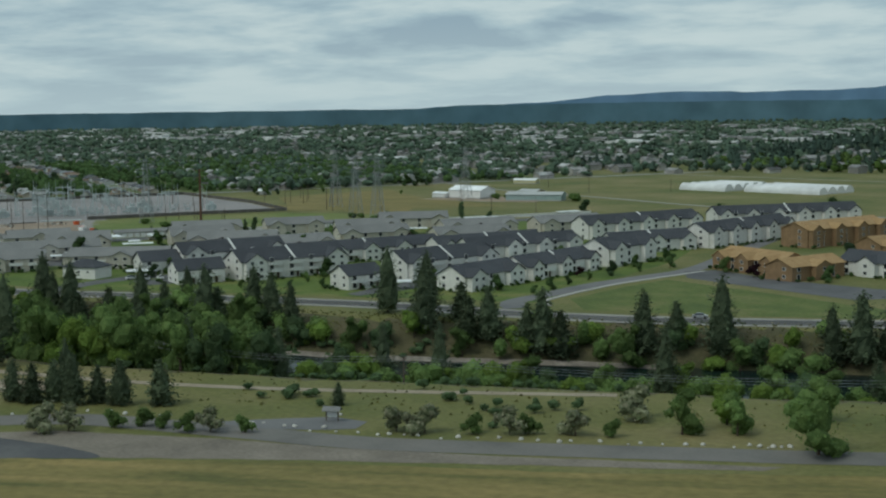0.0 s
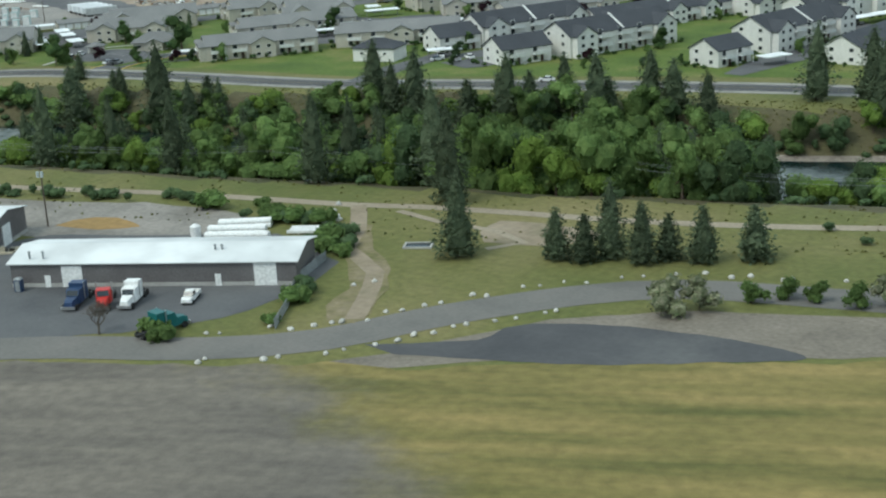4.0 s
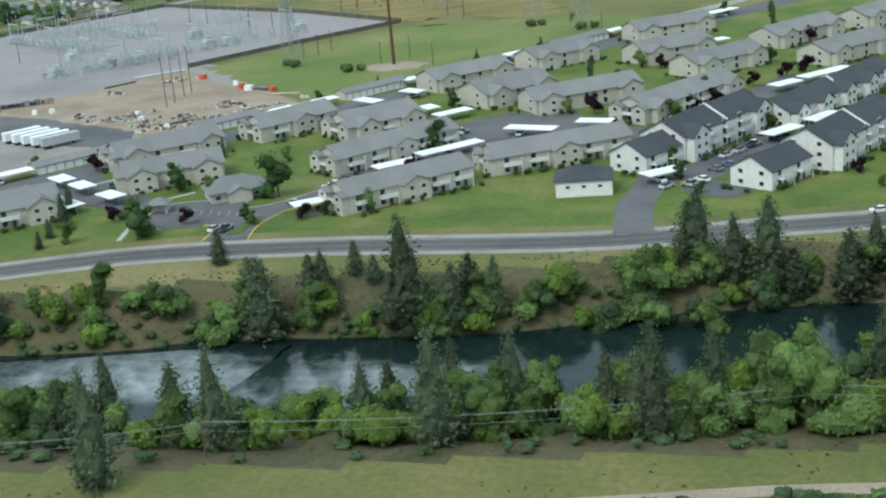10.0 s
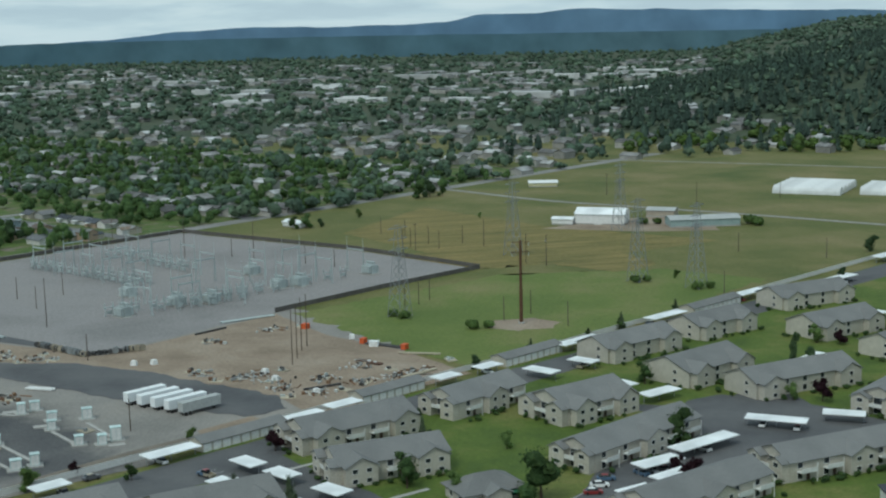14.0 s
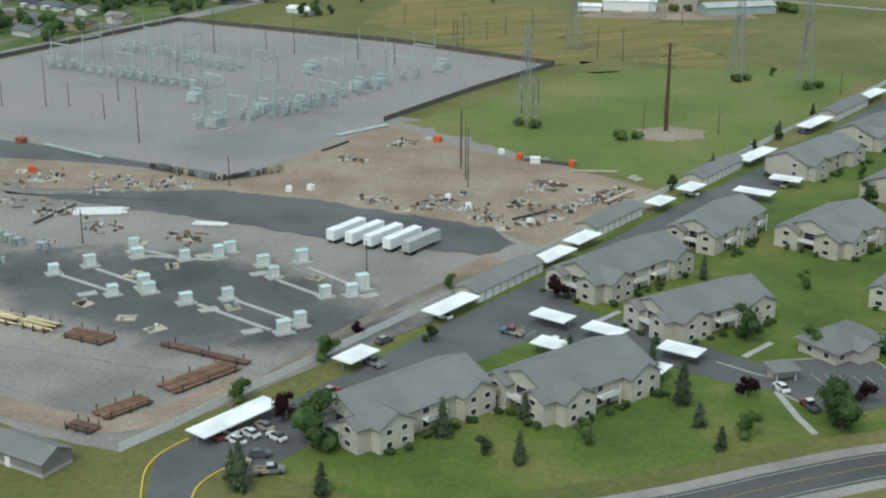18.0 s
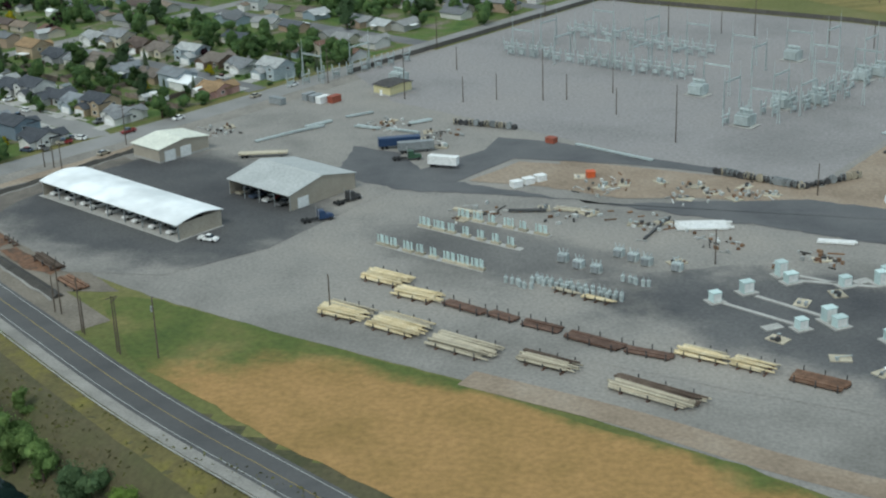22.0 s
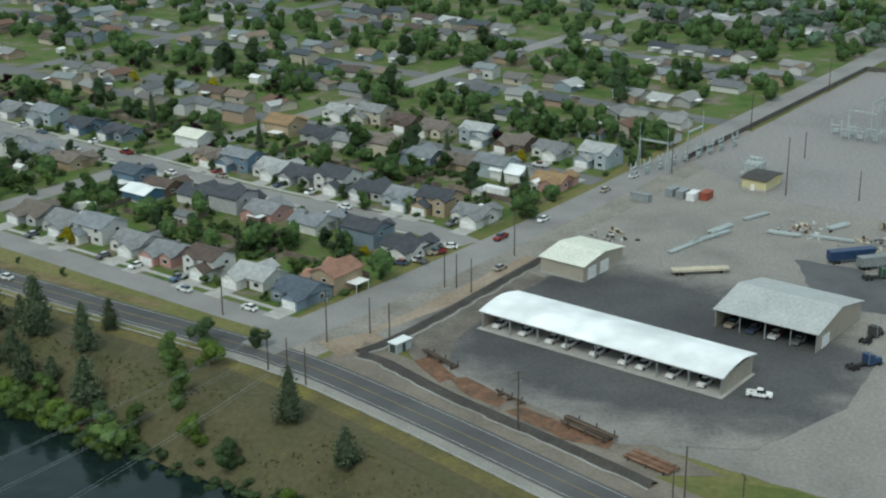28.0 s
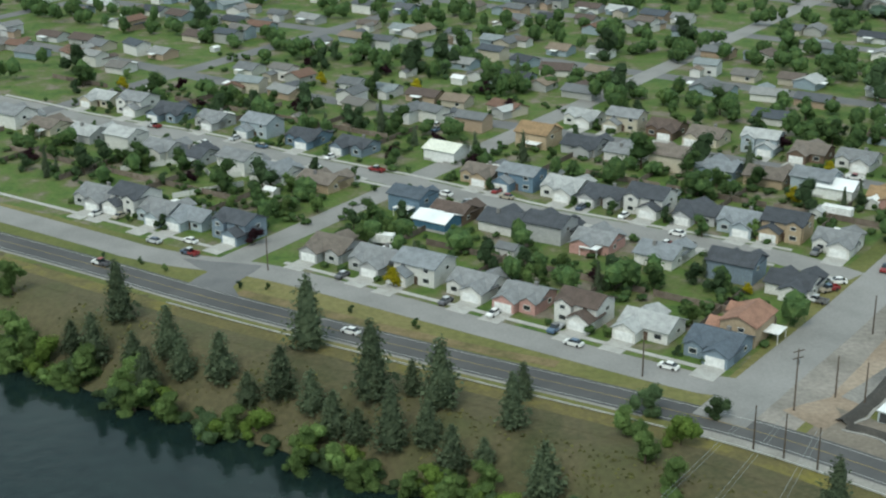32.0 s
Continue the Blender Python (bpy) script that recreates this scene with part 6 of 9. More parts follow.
ridge(4330, [(-75, 40), (-34, 50), (-28, 70), (-25, 86), (-22.5, 96), (-19.5, 92), (-16.5, 95), (-14.5, 97), (-13.5, 118), (-11, 118), (-9.5, 131), (-5, 119), (3, 104), (30, 98), (50, 90)], RIMBLUE, "forested mountains on the horizon, painted haze blue", 6.0)
ridge(4260, [(-75, 56), (-33, 54), (-31.5, 63), (-20, 65), (-12, 60), (5, 54), (50, 50)], RIMGREEN, "plain at the horizon, painted haze blue-green", 2.5)

# ---- vehicles ----
CARPAINT = mat("car_paint", [(0.97, 0.97, 0.97), (1.0, 1.0, 1.0)], scale=0.5, rough=0.3, spec=0.5, palette=[(0.62, 0.62, 0.62), (0.10, 0.10, 0.11), (0.28, 0.29, 0.30), (0.45, 0.46, 0.47), (0.06, 0.08, 0.12), (0.22, 0.03, 0.03), (0.66, 0.66, 0.64), (0.08, 0.13, 0.20), (0.16, 0.16, 0.16), (0.35, 0.31, 0.24)])
TYRE = mat("tyre_rubber", [(0.018, 0.018, 0.018), (0.03, 0.03, 0.03)], scale=2.0, rough=0.9)
CHROME = mat("dull_chrome", [(0.45, 0.45, 0.45), (0.55, 0.55, 0.55)], scale=2.0, rough=0.3, metal=0.8)


def lofted(rings):
    """A closed body through rings of equal length, each a list of points."""
    g = Geo()
    k = len(rings[0])
    g.v = [p for r in rings for p in r]
    g.f.append(tuple(range(k - 1, -1, -1)))
    for i in range(len(rings) - 1):
        g.f += [(i * k + j, i * k + (j + 1) % k, (i + 1) * k + (j + 1) % k, (i + 1) * k + j) for j in range(k)]
    g.f.append(tuple((len(rings) - 1) * k + j for j in range(k)))
    return g


def rect(x, w, z0, z1, tuck=0.0):
    return [(x, -w / 2, z0), (x, w / 2, z0), (x, w / 2 - tuck, z1), (x, -w / 2 + tuck, z1)]


def wheels(ob, xs, w, r=0.34):
    for x in xs:
        g = Geo().tube((x, -w / 2 + 0.2, r), (x, w / 2 - 0.2, r), 0.07, 0.07, 5)
        for q in (-1, 1):
            g.tube((x, q * (w / 2 - 0.22), r), (x, q * (w / 2 + 0.02), r), r, r, 10)
        part("axle", g, TYRE, ob)


def car(paint=None, label="parked car with dark windows", name="car"):
    ob = thing(name, label=label, category="car", group="parked cars")
    part("body", lofted([rect(-2.2, 1.6, 0.35, 0.75, 0.1), rect(-2.05, 1.76, 0.25, 0.92, 0.08), rect(-0.9, 1.8, 0.22, 0.98, 0.08), rect(1.0, 1.8, 0.22, 0.97, 0.08), rect(2.0, 1.72, 0.25, 0.88, 0.1), rect(2.25, 1.5, 0.35, 0.7, 0.1)]), paint or CARPAINT, ob)
    part("glass", lofted([rect(-1.75, 1.5, 0.93, 0.96, 0.05), rect(-1.1, 1.56, 0.95, 1.42, 0.16), rect(0.5, 1.56, 0.95, 1.43, 0.16), rect(1.25, 1.5, 0.93, 0.97, 0.05)]), GLASS, ob)
    part("roof", Geo().solid([(-1.05, -0.62, 1.40), (0.5, -0.62, 1.41), (0.5, 0.62, 1.41), (-1.05, 0.62, 1.40)], [(-0.95, -0.52, 1.49), (0.4, -0.52, 1.49), (0.4, 0.52, 1.49), (-0.95, 0.52, 1.49)]), paint or CARPAINT, ob)
    wheels(ob, (-1.35, 1.4), 1.8, 0.33)
    return ob


def pickup(paint=None, label="parked pickup truck with an open bed"):
    ob = thing("pickup_truck", label=label, category="pickup truck", group="parked cars")
    p = paint or CARPAINT
    part("body", lofted([rect(0.0, 1.9, 0.4, 1.1, 0.08), rect(1.0, 1.9, 0.4, 1.12, 0.08), rect(2.3, 1.86, 0.4, 1.05, 0.1), rect(2.7, 1.7, 0.45, 0.95, 0.1)]), p, ob)
    part("cab", lofted([rect(-0.5, 1.75, 1.0, 1.05, 0.05), rect(-0.45, 1.7, 1.05, 1.75, 0.15), rect(0.75, 1.7, 1.05, 1.76, 0.15), rect(1.4, 1.7, 1.05, 1.1, 0.05)]), GLASS, ob)
    part("roof", Geo().box(-0.45, -0.7, 1.73, 0.75, 0.7, 1.82), p, ob)
    bed = Geo().box(-2.7, -0.95, 0.45, 0.0, 0.95, 0.6).box(-2.7, -0.95, 0.6, 0.0, -0.85, 1.12).box(-2.7, 0.85, 0.6, 0.0, 0.95, 1.12).box(-2.7, -0.85, 0.6, -2.6, 0.85, 1.1)
    part("bed", bed, p, ob)
    wheels(ob, (-1.7, 1.75), 1.9, 0.38)
    return ob


def semi(paint, label, sleeper=True):
    ob = thing("truck_tractor", label=label, category="truck")
    part("hood", lofted([rect(1.2, 2.0, 0.7, 1.9, 0.1), rect(2.6, 1.8, 0.7, 1.75, 0.15), rect(3.4, 1.6, 0.7, 1.5, 0.2)]), paint, ob)
    part("cab", lofted([rect(-0.6, 2.4, 0.7, 2.9, 0.05), rect(0.9, 2.4, 0.7, 2.85, 0.08), rect(1.3, 2.2, 0.7, 1.95, 0.1)]), paint, ob)
    if sleeper:
        part("sleeper", Geo().box(-2.4, -1.2, 0.7, -0.62, 1.2, 3.5), paint, ob)
    part("windscreen", Geo().solid([(0.92, -1.0, 2.0), (1.34, -0.95, 1.95), (1.34, 0.95, 1.95), (0.92, 1.0, 2.0)], [(0.94, -0.95, 2.75), (1.0, -0.9, 2.72), (1.0, 0.9, 2.72), (0.94, 0.95, 2.75)]), GLASS, ob)
    part("frame", Geo().box(-5.4, -0.5, 0.6, 3.3, 0.5, 0.9), TYRE, ob)
    part("bumper", Geo().box(3.4, -1.15, 0.4, 3.6, 1.15, 0.85), CHROME, ob)
    for s in (-1, 1):
        part("exhaust_stack", Geo().tube((-0.8, s * 1.25, 0.9), (-0.8, s * 1.25, 3.7), 0.09, 0.09, 6), CHROME, ob)
    wheels(ob, (-4.6, -3.4, 2.5), 2.4, 0.5)
    return ob


CARS = Stock([lambda: car(), lambda: car(WHITE, "white parked car with dark windows"), lambda: pickup(), lambda: car(None, "tall parked people carrier with dark windows", "minivan")])


def trailer(m, L, h, material, label):
    ob = thing("trailer", m, label, "trailer")
    part("body", Geo().box(0, -1.25, 1.1, L, 1.25, 1.1 + h), material, ob)
    part("frame", Geo().box(0.2, -0.5, 0.8, L - 0.2, 0.5, 1.1), TYRE, ob)
    wheels(ob, (1.2, 2.5), 2.4, 0.5)
    part("leg", Geo().box(L - 2, -0.8, -0.05, L - 1.8, 0.8, 0.8), TYRE, ob)
    return ob


# ---- carports, garages, walls of the apartments ----


def build_carports():
    made = {}
    rng = np.random.default_rng(31)
    spots = ([(-601, 262, 53, 19), (-579, 296, 55, 9), (-563, 323, 55, 15), (-539, 359, 55, 13), (-531, 373, 55, 11), (-508, 407, 55, 9), (-498, 421, 55, 9), (-477, 454, 55, 19), (-451, 497, 55, 19), (-421, 543, 56, 17), (-363, 632, 56, 13), (-540, 326, -34, 9), (-529, 319, -34, 9), (-540, 310, -31, 7), (-531, 306, -31, 7), (-526, 303, -31, 14), (-514, 309, -31, 9), (-483, 424, -29, 11), (-471, 437, -26, 9), (-455, 411, -40, 7)] + [(-446, 396, 50, 13), (-418, 379, -10, 16), (-435, 347, 50, 21), (-443, 333, 46, 13), (-438, 324, 50, 11), (-445, 313, 45, 9), (-452, 297, 40, 11), (-388, 574, 54, 21), (-367, 324, 44, 11), (-369, 386, 50, 11), (-362, 397, 50, 13), (-345, 429, 50, 11), (-337, 441, 50, 21), (-341, 365, 55, 13), (-331, 381, 55, 13), (-398, 386, -6, 11), (-378, 511, 45, 11), (-332, 501, 42, 11), (-330, 485, 48, 11), (-263, 341, 60, 9)] + [(-268, 408, 66, 46), (-247, 418, 68, 19), (-402, 440, 60, 15)])
    for x, y, a, L in spots:
        m = pose(x, y, 0, 0, 0, a) @ pose(0, -2.6, 0)
        if L in made:
            copy_thing(made[L], m)
        else:
            made[L] = carport(L)
            made[L].matrix_basis = m
        for k in range(int(L / 3)):
            if rng.random() < 0.13:
                c = pose(x, y, 0, 0, 0, a) @ Vector((1.5 + 3 * k, rng.uniform(-0.4, 0.2), 0))
                CARS.put(int(rng.integers(4)), c.x, c.y, 0.09, a + 90 * (1 if rng.random() < 0.5 else -1))
    for x, y, a, n in ((-553, 336, 56, 9), (-524, 385, 56, 8), (-491, 433, 57, 9), (-436, 516, 57, 10)):
        ob = garages(n)
        ob.matrix_basis = pose(x, y, 0, 0, 0, a)


build_carports()
WALLP = [(-611, 256), (-566, 322), (-539, 362), (-508, 411), (-478, 456), (-452, 497), (-407, 566), (-352, 652)]
for p, q in zip(WALLP, WALLP[1:]):
    fence_run((p[0] - 3, p[1] + 3), (q[0] - 3, q[1] + 3), 1.8, VINYL, "white boundary fence behind the carports", n=6)
# lots within the apartments
for k, pts in enumerate((([(-452, 292), (-446, 300), (-430, 345), (-412, 372), (-400, 388), (-380, 385), (-405, 350), (-425, 335), (-440, 318), (-444, 296)], [(-500, 400), (-440, 395), (-420, 400), (-425, 385), (-445, 388), (-480, 400), (-505, 398)], [(-368, 322), (-350, 330), (-330, 372), (-345, 375), (-364, 330)], [(-367, 283), (-371, 307), (-370, 317), (-370, 339), (-366, 345), (-361, 319), (-362, 308), (-359, 289), (-357, 284)], [(-441, 368), (-434, 401), (-425, 409), (-397, 400), (-377, 384), (-374, 374), (-398, 371), (-418, 353), (-432, 344)]) + ([(-345, 312), (-340, 316), (-338, 326), (-352, 328), (-358, 318)], [(-268, 326), (-262, 325), (-240, 410), (-262, 425), (-270, 400)], [(-375, 372), (-366, 378), (-332, 452), (-344, 458)]))):
    sheet("parking_lot", pts, 0.09 + 0.004 * k, ASPH, "asphalt parking court between the apartments", "road", 0.3)
for i, (x, y, a) in enumerate(([(-592, 256, 10), (-589, 259, 12), (-586, 253, 12), (-580, 285, 50), (-594, 264, 140), (-592, 267, 140), (-590, 270, 140), (-587, 266, 140), (-573, 300, 140), (-545, 318, 150), (-536, 314, 150), (-355, 350, 60), (-350, 351, 60), (-347, 356, 60), (-344, 362, 60), (-355, 322, 150), (-353, 327, 150), (-351, 337, 150), (-348, 341, 150), (-361, 321, 60), (-434, 378, 20), (-433, 381, 20), (-451, 324, 15), (-452, 319, 15), (-450, 329, 15), (-467, 283, 80)] + [(-464, 283, 80), (-488, 285, 110), (-492, 293, 110), (-455, 306, 15), (-572, 312, 50), (-470, 480, 55)])):
    CARS.put(i * 7 + i // 3, x, y, 0.12, a)
for i, (u, v, a) in enumerate([(18, 154, 0), (11.5, 148, 0), (20, 191, 90), (15.5, 40, 0), (16, 18, 0), (94, -2, 90), (143, 163, 90), (139, 160, 90), (114, -3, 90), (84, 46, 0), (22, 184, 90), (78, 8, 30), (80, 5, 30), (74, 5, 60), (13, 162, 0), (83, 86, 0), (90, 51, 0), (66, 5, 0), (62, 8, 20), (92, 104, 0), (85, 120, 0), (93, 150, 0), (86, 168, 0), (94, 196, 0), (87, 214, 0), (93, 242, 0), (152, 60, 0), (160, 84, 0), (153, 110, 0), (160, 28, 0)]):
    CARS.put(i * 5 + 1, *grid(u, v), 0.09, GANG + a)
for i, (u, v) in enumerate([(20, 76), (20, 106), (20, 47), (20, 63), (81, 50), (81, 67), (81, 110), (95, 69), (95, 82), (95, 109), (96, 16), (96, 170), (96, 209), (81, 188), (81, 236)]):
    CARS.put(i * 3, *grid(u, v), 0.13, GANG + 90)
for i, (x, y, a) in enumerate([(-968, 429, 152), (-1035, 468, 150), (-842, 447, 60), (-815, 518, 60), (-806, 534, 240), (-350, 283, 15), (-310, 301, 200), (-148, 333, 20)]):
    CARS.put(i * 5 + 1, x, y, 0.09, a)
for u, v, a, L in ((125, 17, 0, 8), (44, 108, 20, 9)):
    trailer(pose(*grid(u, v), 0, 0, 0, GANG + a), L, 2.2, WHITE, "white camping trailer parked in a garden")

# ---- poles and towers ----
POLEWOOD = mat("pole_wood", [(0.075, 0.058, 0.045), (0.12, 0.095, 0.075)], scale=1.0, fine=6.0, rough=0.9, vary=0.2)
RUSTPOLE = mat("weathering_steel", [(0.075, 0.038, 0.022), (0.12, 0.062, 0.036)], scale=0.4, fine=3.0, rough=0.8)


def pole(h, arms, kind=0):
    ob = thing("utility_pole", label="brown wooden utility pole with crossarms" if arms else "bare brown wooden utility pole", category="utility pole", group="utility poles", geo=Geo().tube((0, 0, -0.8), (0, 0, h), 0.2, 0.13, 7), material=POLEWOOD)
    for k in range(arms):
        z = h - 0.5 - 1.4 * k
        part("crossarm", Geo().box(-1.3, -0.08, z, 1.3, 0.08, z + 0.16), POLEWOOD, ob)
    if kind:
        part("transformer", Geo().tube((0.35, 0.3, h - 3.4), (0.35, 0.3, h - 2.2), 0.33, 0.33, 8), STEELG, ob)
    return ob


POLES = Stock([lambda: pole(13, 1), lambda: pole(13, 2, 1), lambda: pole(9, 0), lambda: pole(18, 0), lambda: pole(14, 1, 1)])
for i, (x, y, k) in enumerate(([(-832, 356, 1), (-803, 328, 2), (-801, 327, 0), (-792, 318, 0), (-791, 317, 2), (-780, 309, 0), (-779, 308, 0), (-770, 307, 4), (-878, 396, 1), (-888, 380, 2), (-883, 377, 2), (-878, 372, 2), (-869, 402, 2), (-864, 399, 2), (-855, 433, 2), (-852, 433, 2), (-848, 430, 2), (-839, 458, 0), (-794, 539, 0), (-764, 595, 0), (-728, 658, 0), (-906, 410, 2), (-559, 428, 3), (-560, 436, 3), (-562, 447, 3), (-562, 453, 3)] + [(-503, 501, 2), (-495, 513, 2), (-479, 494, 2), (-544, 519, 2), (-540, 525, 2), (-538, 535, 2), (-572, 632, 0), (-570, 649, 0), (-503, 613, 4), (-513, 620, 0), (-426, 558, 2), (-421, 657, 2), (-383, 643, 2), (-540, 664, 0), (-575, 660, 2), (-568, 668, 2), (-560, 655, 2), (-552, 672, 2), (-585, 690, 2), (-600, 700, 2), (-470, 700, 2), (-445, 820, 0), (-500, 860, 0), (-398, 850, 2), (-993, 466, 2), (-655, 372, 2)] + [(-580, 352, 2), (-740, 335, 2), (-628, 425, 2)])):
    POLES.put(k, x, y, 0, 30 + 25 * (i % 4))

big = thing("transmission_pole", pose(-496, 496.5, 0, 0, 0, 20), "tall rust-brown steel transmission pole with davit arms", "transmission pole")
part("shaft", Geo().tube((0, 0, -1), (0, 0, 30), 0.75, 0.42, 10), RUSTPOLE, big)
part("base", Geo().tube((0, 0, -0.5), (0, 0, 0.6), 1.2, 1.2, 10), CONC, big)
for z in (29, 25.5):
    part("arm", Geo().bar((-3.2, 0, z + 0.3), (3.2, 0, z + 0.3), 0.22), RUSTPOLE, big)
    for x in (-3.0, 3.0):
        part("insulator", Geo().tube((x, 0, z + 0.2), (x, 0, z - 1.2), 0.1, 0.1, 6), GALV, big)


def lattice_tower():
    h, b, t = 34.0, 3.2, 0.6
    ob = thing("lattice_tower", label="slender grey steel lattice transmission tower in a meadow", category="transmission tower", group="lattice towers")

    def corner(i, z):
        w = b + (t - b) * min(1, z / 26)
        return ((w if i in (1, 2) else -w), (w if i in (2, 3) else -w), z)

    for i in range(4):
        part("leg", Geo().bar(corner(i, -0.5), corner(i, h), 0.2), STEELG, ob)
    for i in range(4):
        br = Geo()
        zs = [0, 5, 9.5, 13.5, 17, 20, 23, 26]
        for z0, z1 in zip(zs, zs[1:]):
            br.bar(corner(i, z0), corner((i + 1) % 4, z1), 0.1).bar(corner((i + 1) % 4, z0), corner(i, z1), 0.1)
        br.bar(corner(i, 0), corner(i, 26), 0.08)
        part("bracing", br, STEELG, ob)
    for z in (25, 29, 33):
        part("crossarm", Geo().bar((-5.2, 0, z), (5.2, 0, z), 0.25).bar((-5.2, 0, z), (0, 0, z + 1.4), 0.1).bar((5.2, 0, z), (0, 0, z + 1.4), 0.1), STEELG, ob)
    return ob


TOWERS = Stock([lattice_tower])
for x, y, a in ((-461, 581, 60), (-437, 569, 60), (-542, 503, 60), (-522, 640, 60), (-480, 720, 60)):
    TOWERS.put(0, x, y, 0, a)
for x, y, s in ((-461, 578, 1.6), (-457, 581, 1.4), (-437, 566, 1.7), (-432, 569, 1.4), (-540, 500, 1.6), (-545, 504, 1.4), (-511, 486, 1.8), (-506, 488, 1.5), (-470, 740, 2.0), (-462, 742, 1.7), (-415, 745, 2.6), (-411, 740, 2.4)):
    BUSHES.put(1, x, y, 0, x * 7 % 360, s)

# ---- the storage yard ----
RUST = mat("rusty_brown", [(0.10, 0.058, 0.038), (0.165, 0.092, 0.058), (0.21, 0.130, 0.088)], scale=0.5, fine=3.0, rough=0.9, vary=0.25)
PALEWOOD = mat("peeled_pole_wood", [(0.44, 0.36, 0.21), (0.57, 0.47, 0.29), (0.62, 0.54, 0.37)], scale=0.3, fine=3.0, rough=0.8, vary=0.2)
GREYWOOD = mat("weathered_pole_wood", [(0.34, 0.30, 0.23), (0.46, 0.41, 0.31)], scale=0.3, fine=3.0, rough=0.85, vary=0.25)
ORANGE = mat("orange_paint", [(0.50, 0.085, 0.025), (0.60, 0.12, 0.04)], scale=0.5, rough=0.6)
REDDISH = mat("faded_red_paint", [(0.24, 0.06, 0.035), (0.30, 0.09, 0.055)], scale=0.5, rough=0.7)
BLUEP = mat("blue_paint", [(0.02, 0.045, 0.10), (0.035, 0.06, 0.13)], scale=0.5, rough=0.4)
REDP = mat("red_paint", [(0.40, 0.025, 0.02), (0.48, 0.035, 0.03)], scale=0.5, rough=0.4)
TEALP = mat("teal_paint", [(0.01, 0.10, 0.10), (0.02, 0.13, 0.13)], scale=0.5, rough=0.4)
DARKSTEEL = mat("dark_steel", [(0.045, 0.045, 0.048), (0.075, 0.073, 0.072)], scale=0.6, rough=0.7, vary=0.2)


DULLRUST = mat("dull_brown_rust", [(0.075, 0.045, 0.034), (0.115, 0.068, 0.05), (0.15, 0.095, 0.07)], scale=0.5, fine=3.0, rough=0.9, vary=0.2)
DARKWOOD = mat("creosoted_pole_wood", [(0.07, 0.05, 0.038), (0.12, 0.09, 0.07)], scale=0.3, fine=3.0, rough=0.9, vary=0.25)


def log_pile(m, L, n, woods, label, seed=0):
    """Poles lying on bunks with uprights."""
    rng = random.Random(seed)
    ob = thing("pole_pile", m, label, "pole pile", "stacks in the storage yard")
    w = n * 0.6
    for x in (0.18, 0.5, 0.82):
        part("bunk", Geo().box(L * x - 0.2, -0.5, -0.05, L * x + 0.2, w + 0.5, 0.45), DULLRUST, ob)
        for y in (-0.4, w + 0.2):
            part("upright", Geo().box(L * x - 0.1, y, 0.45, L * x + 0.1, y + 0.2, 1.5), DARKSTEEL, ob)
    for layer in range(2):
        for k in range(n - layer * 3):
            y, z = 0.3 + (k + layer * 1.5) * 0.6, 0.75 + 0.5 * layer
            a, b = rng.uniform(-0.6, 0.8), L - rng.uniform(-0.8, 2.5)
            wood = woods[int(len(woods) * (0.999 * k / n + rng.uniform(-0.15, 0.15))) % len(woods)]
            part("pole", Geo().tube((a, y + rng.uniform(-0.25, 0.25), z), (b, y + rng.uniform(-0.35, 0.35), z + rng.uniform(-0.1, 0.15)), 0.31, 0.19, 6), wood, ob)
    return ob


def arm_rack(m, L, w, label, seed=0, material=None, post=1.7):
    """A low rack of stacked crossarms."""
    rng = random.Random(seed)
    ob = thing("crossarm_rack", m, label, "steel rack", "stacks in the storage yard")
    for x in (0.12, 0.5, 0.88):
        part("beam", Geo().box(L * x - 0.15, -0.3, -0.05, L * x + 0.15, w + 0.3, 0.4), DARKSTEEL, ob)
        for y in (-0.3, w + 0.1):
            part("upright", Geo().box(L * x - 0.1, y, 0.4, L * x + 0.1, y + 0.2, post), DARKSTEEL, ob)
    n = int(w / 0.9)
    for k in range(n):
        part("crossarm", Geo().box(rng.uniform(0, 0.5), k * w / n + 0.03, 0.4, L - rng.uniform(0, 0.7), (k + 1) * w / n - 0.03, 0.4 + rng.uniform(0.15, 0.45)), material or RUST, ob)
    return ob


YA = -24.0
for i, (x, y, a, L, n, wood) in enumerate([(-738, 354, YA, 12.5, 11, 0), (-728, 345, YA, 12, 9, 0), (-743, 333, YA, 12.5, 13, 2), (-730, 327, YA - 2, 13.5, 14, 2), (-715, 319, YA - 2, 15.5, 12, 1), (-695, 313, YA, 13, 9, 3), (-676, 303, YA - 3, 19, 11, 3), (-663, 320, YA, 11, 8, 2), (-652, 315.5, YA, 9, 8, 2), (-692, 351.5, YA, 7, 2, 1), (-685, 347.5, YA, 8, 3, 0)]):
    log_pile(pose(x, y, 0.03, 0, 0, a), L, n, ((PALEWOOD,), (GREYWOOD,), (PALEWOOD, GREYWOOD), (GREYWOOD, DARKWOOD, GREYWOOD))[wood], ("freshly peeled yellow utility poles stacked on bunks", "weathered grey utility poles stacked on bunks", "fresh and weathered utility poles stacked on bunks", "pale and dark utility poles lying askew on bunks")[wood], i)
for i, (x, y, a, L, w) in enumerate([(-716, 341, -29, 12, 3), (-705, 336, -30, 8, 3), (-697, 331.5, YA, 10, 3.2), (-687, 326, YA - 3, 14, 4.0), (-674, 320, -18, 11, 3.2), (-619, 307, YA - 1, 23, 2.0), (-627, 268, YA, 6.5, 3)]):
    arm_rack(pose(x, y, 0.03, 0, 0, a), L, w, "rust-brown crossarms laid in a low steel rack", 20 + i, DULLRUST)
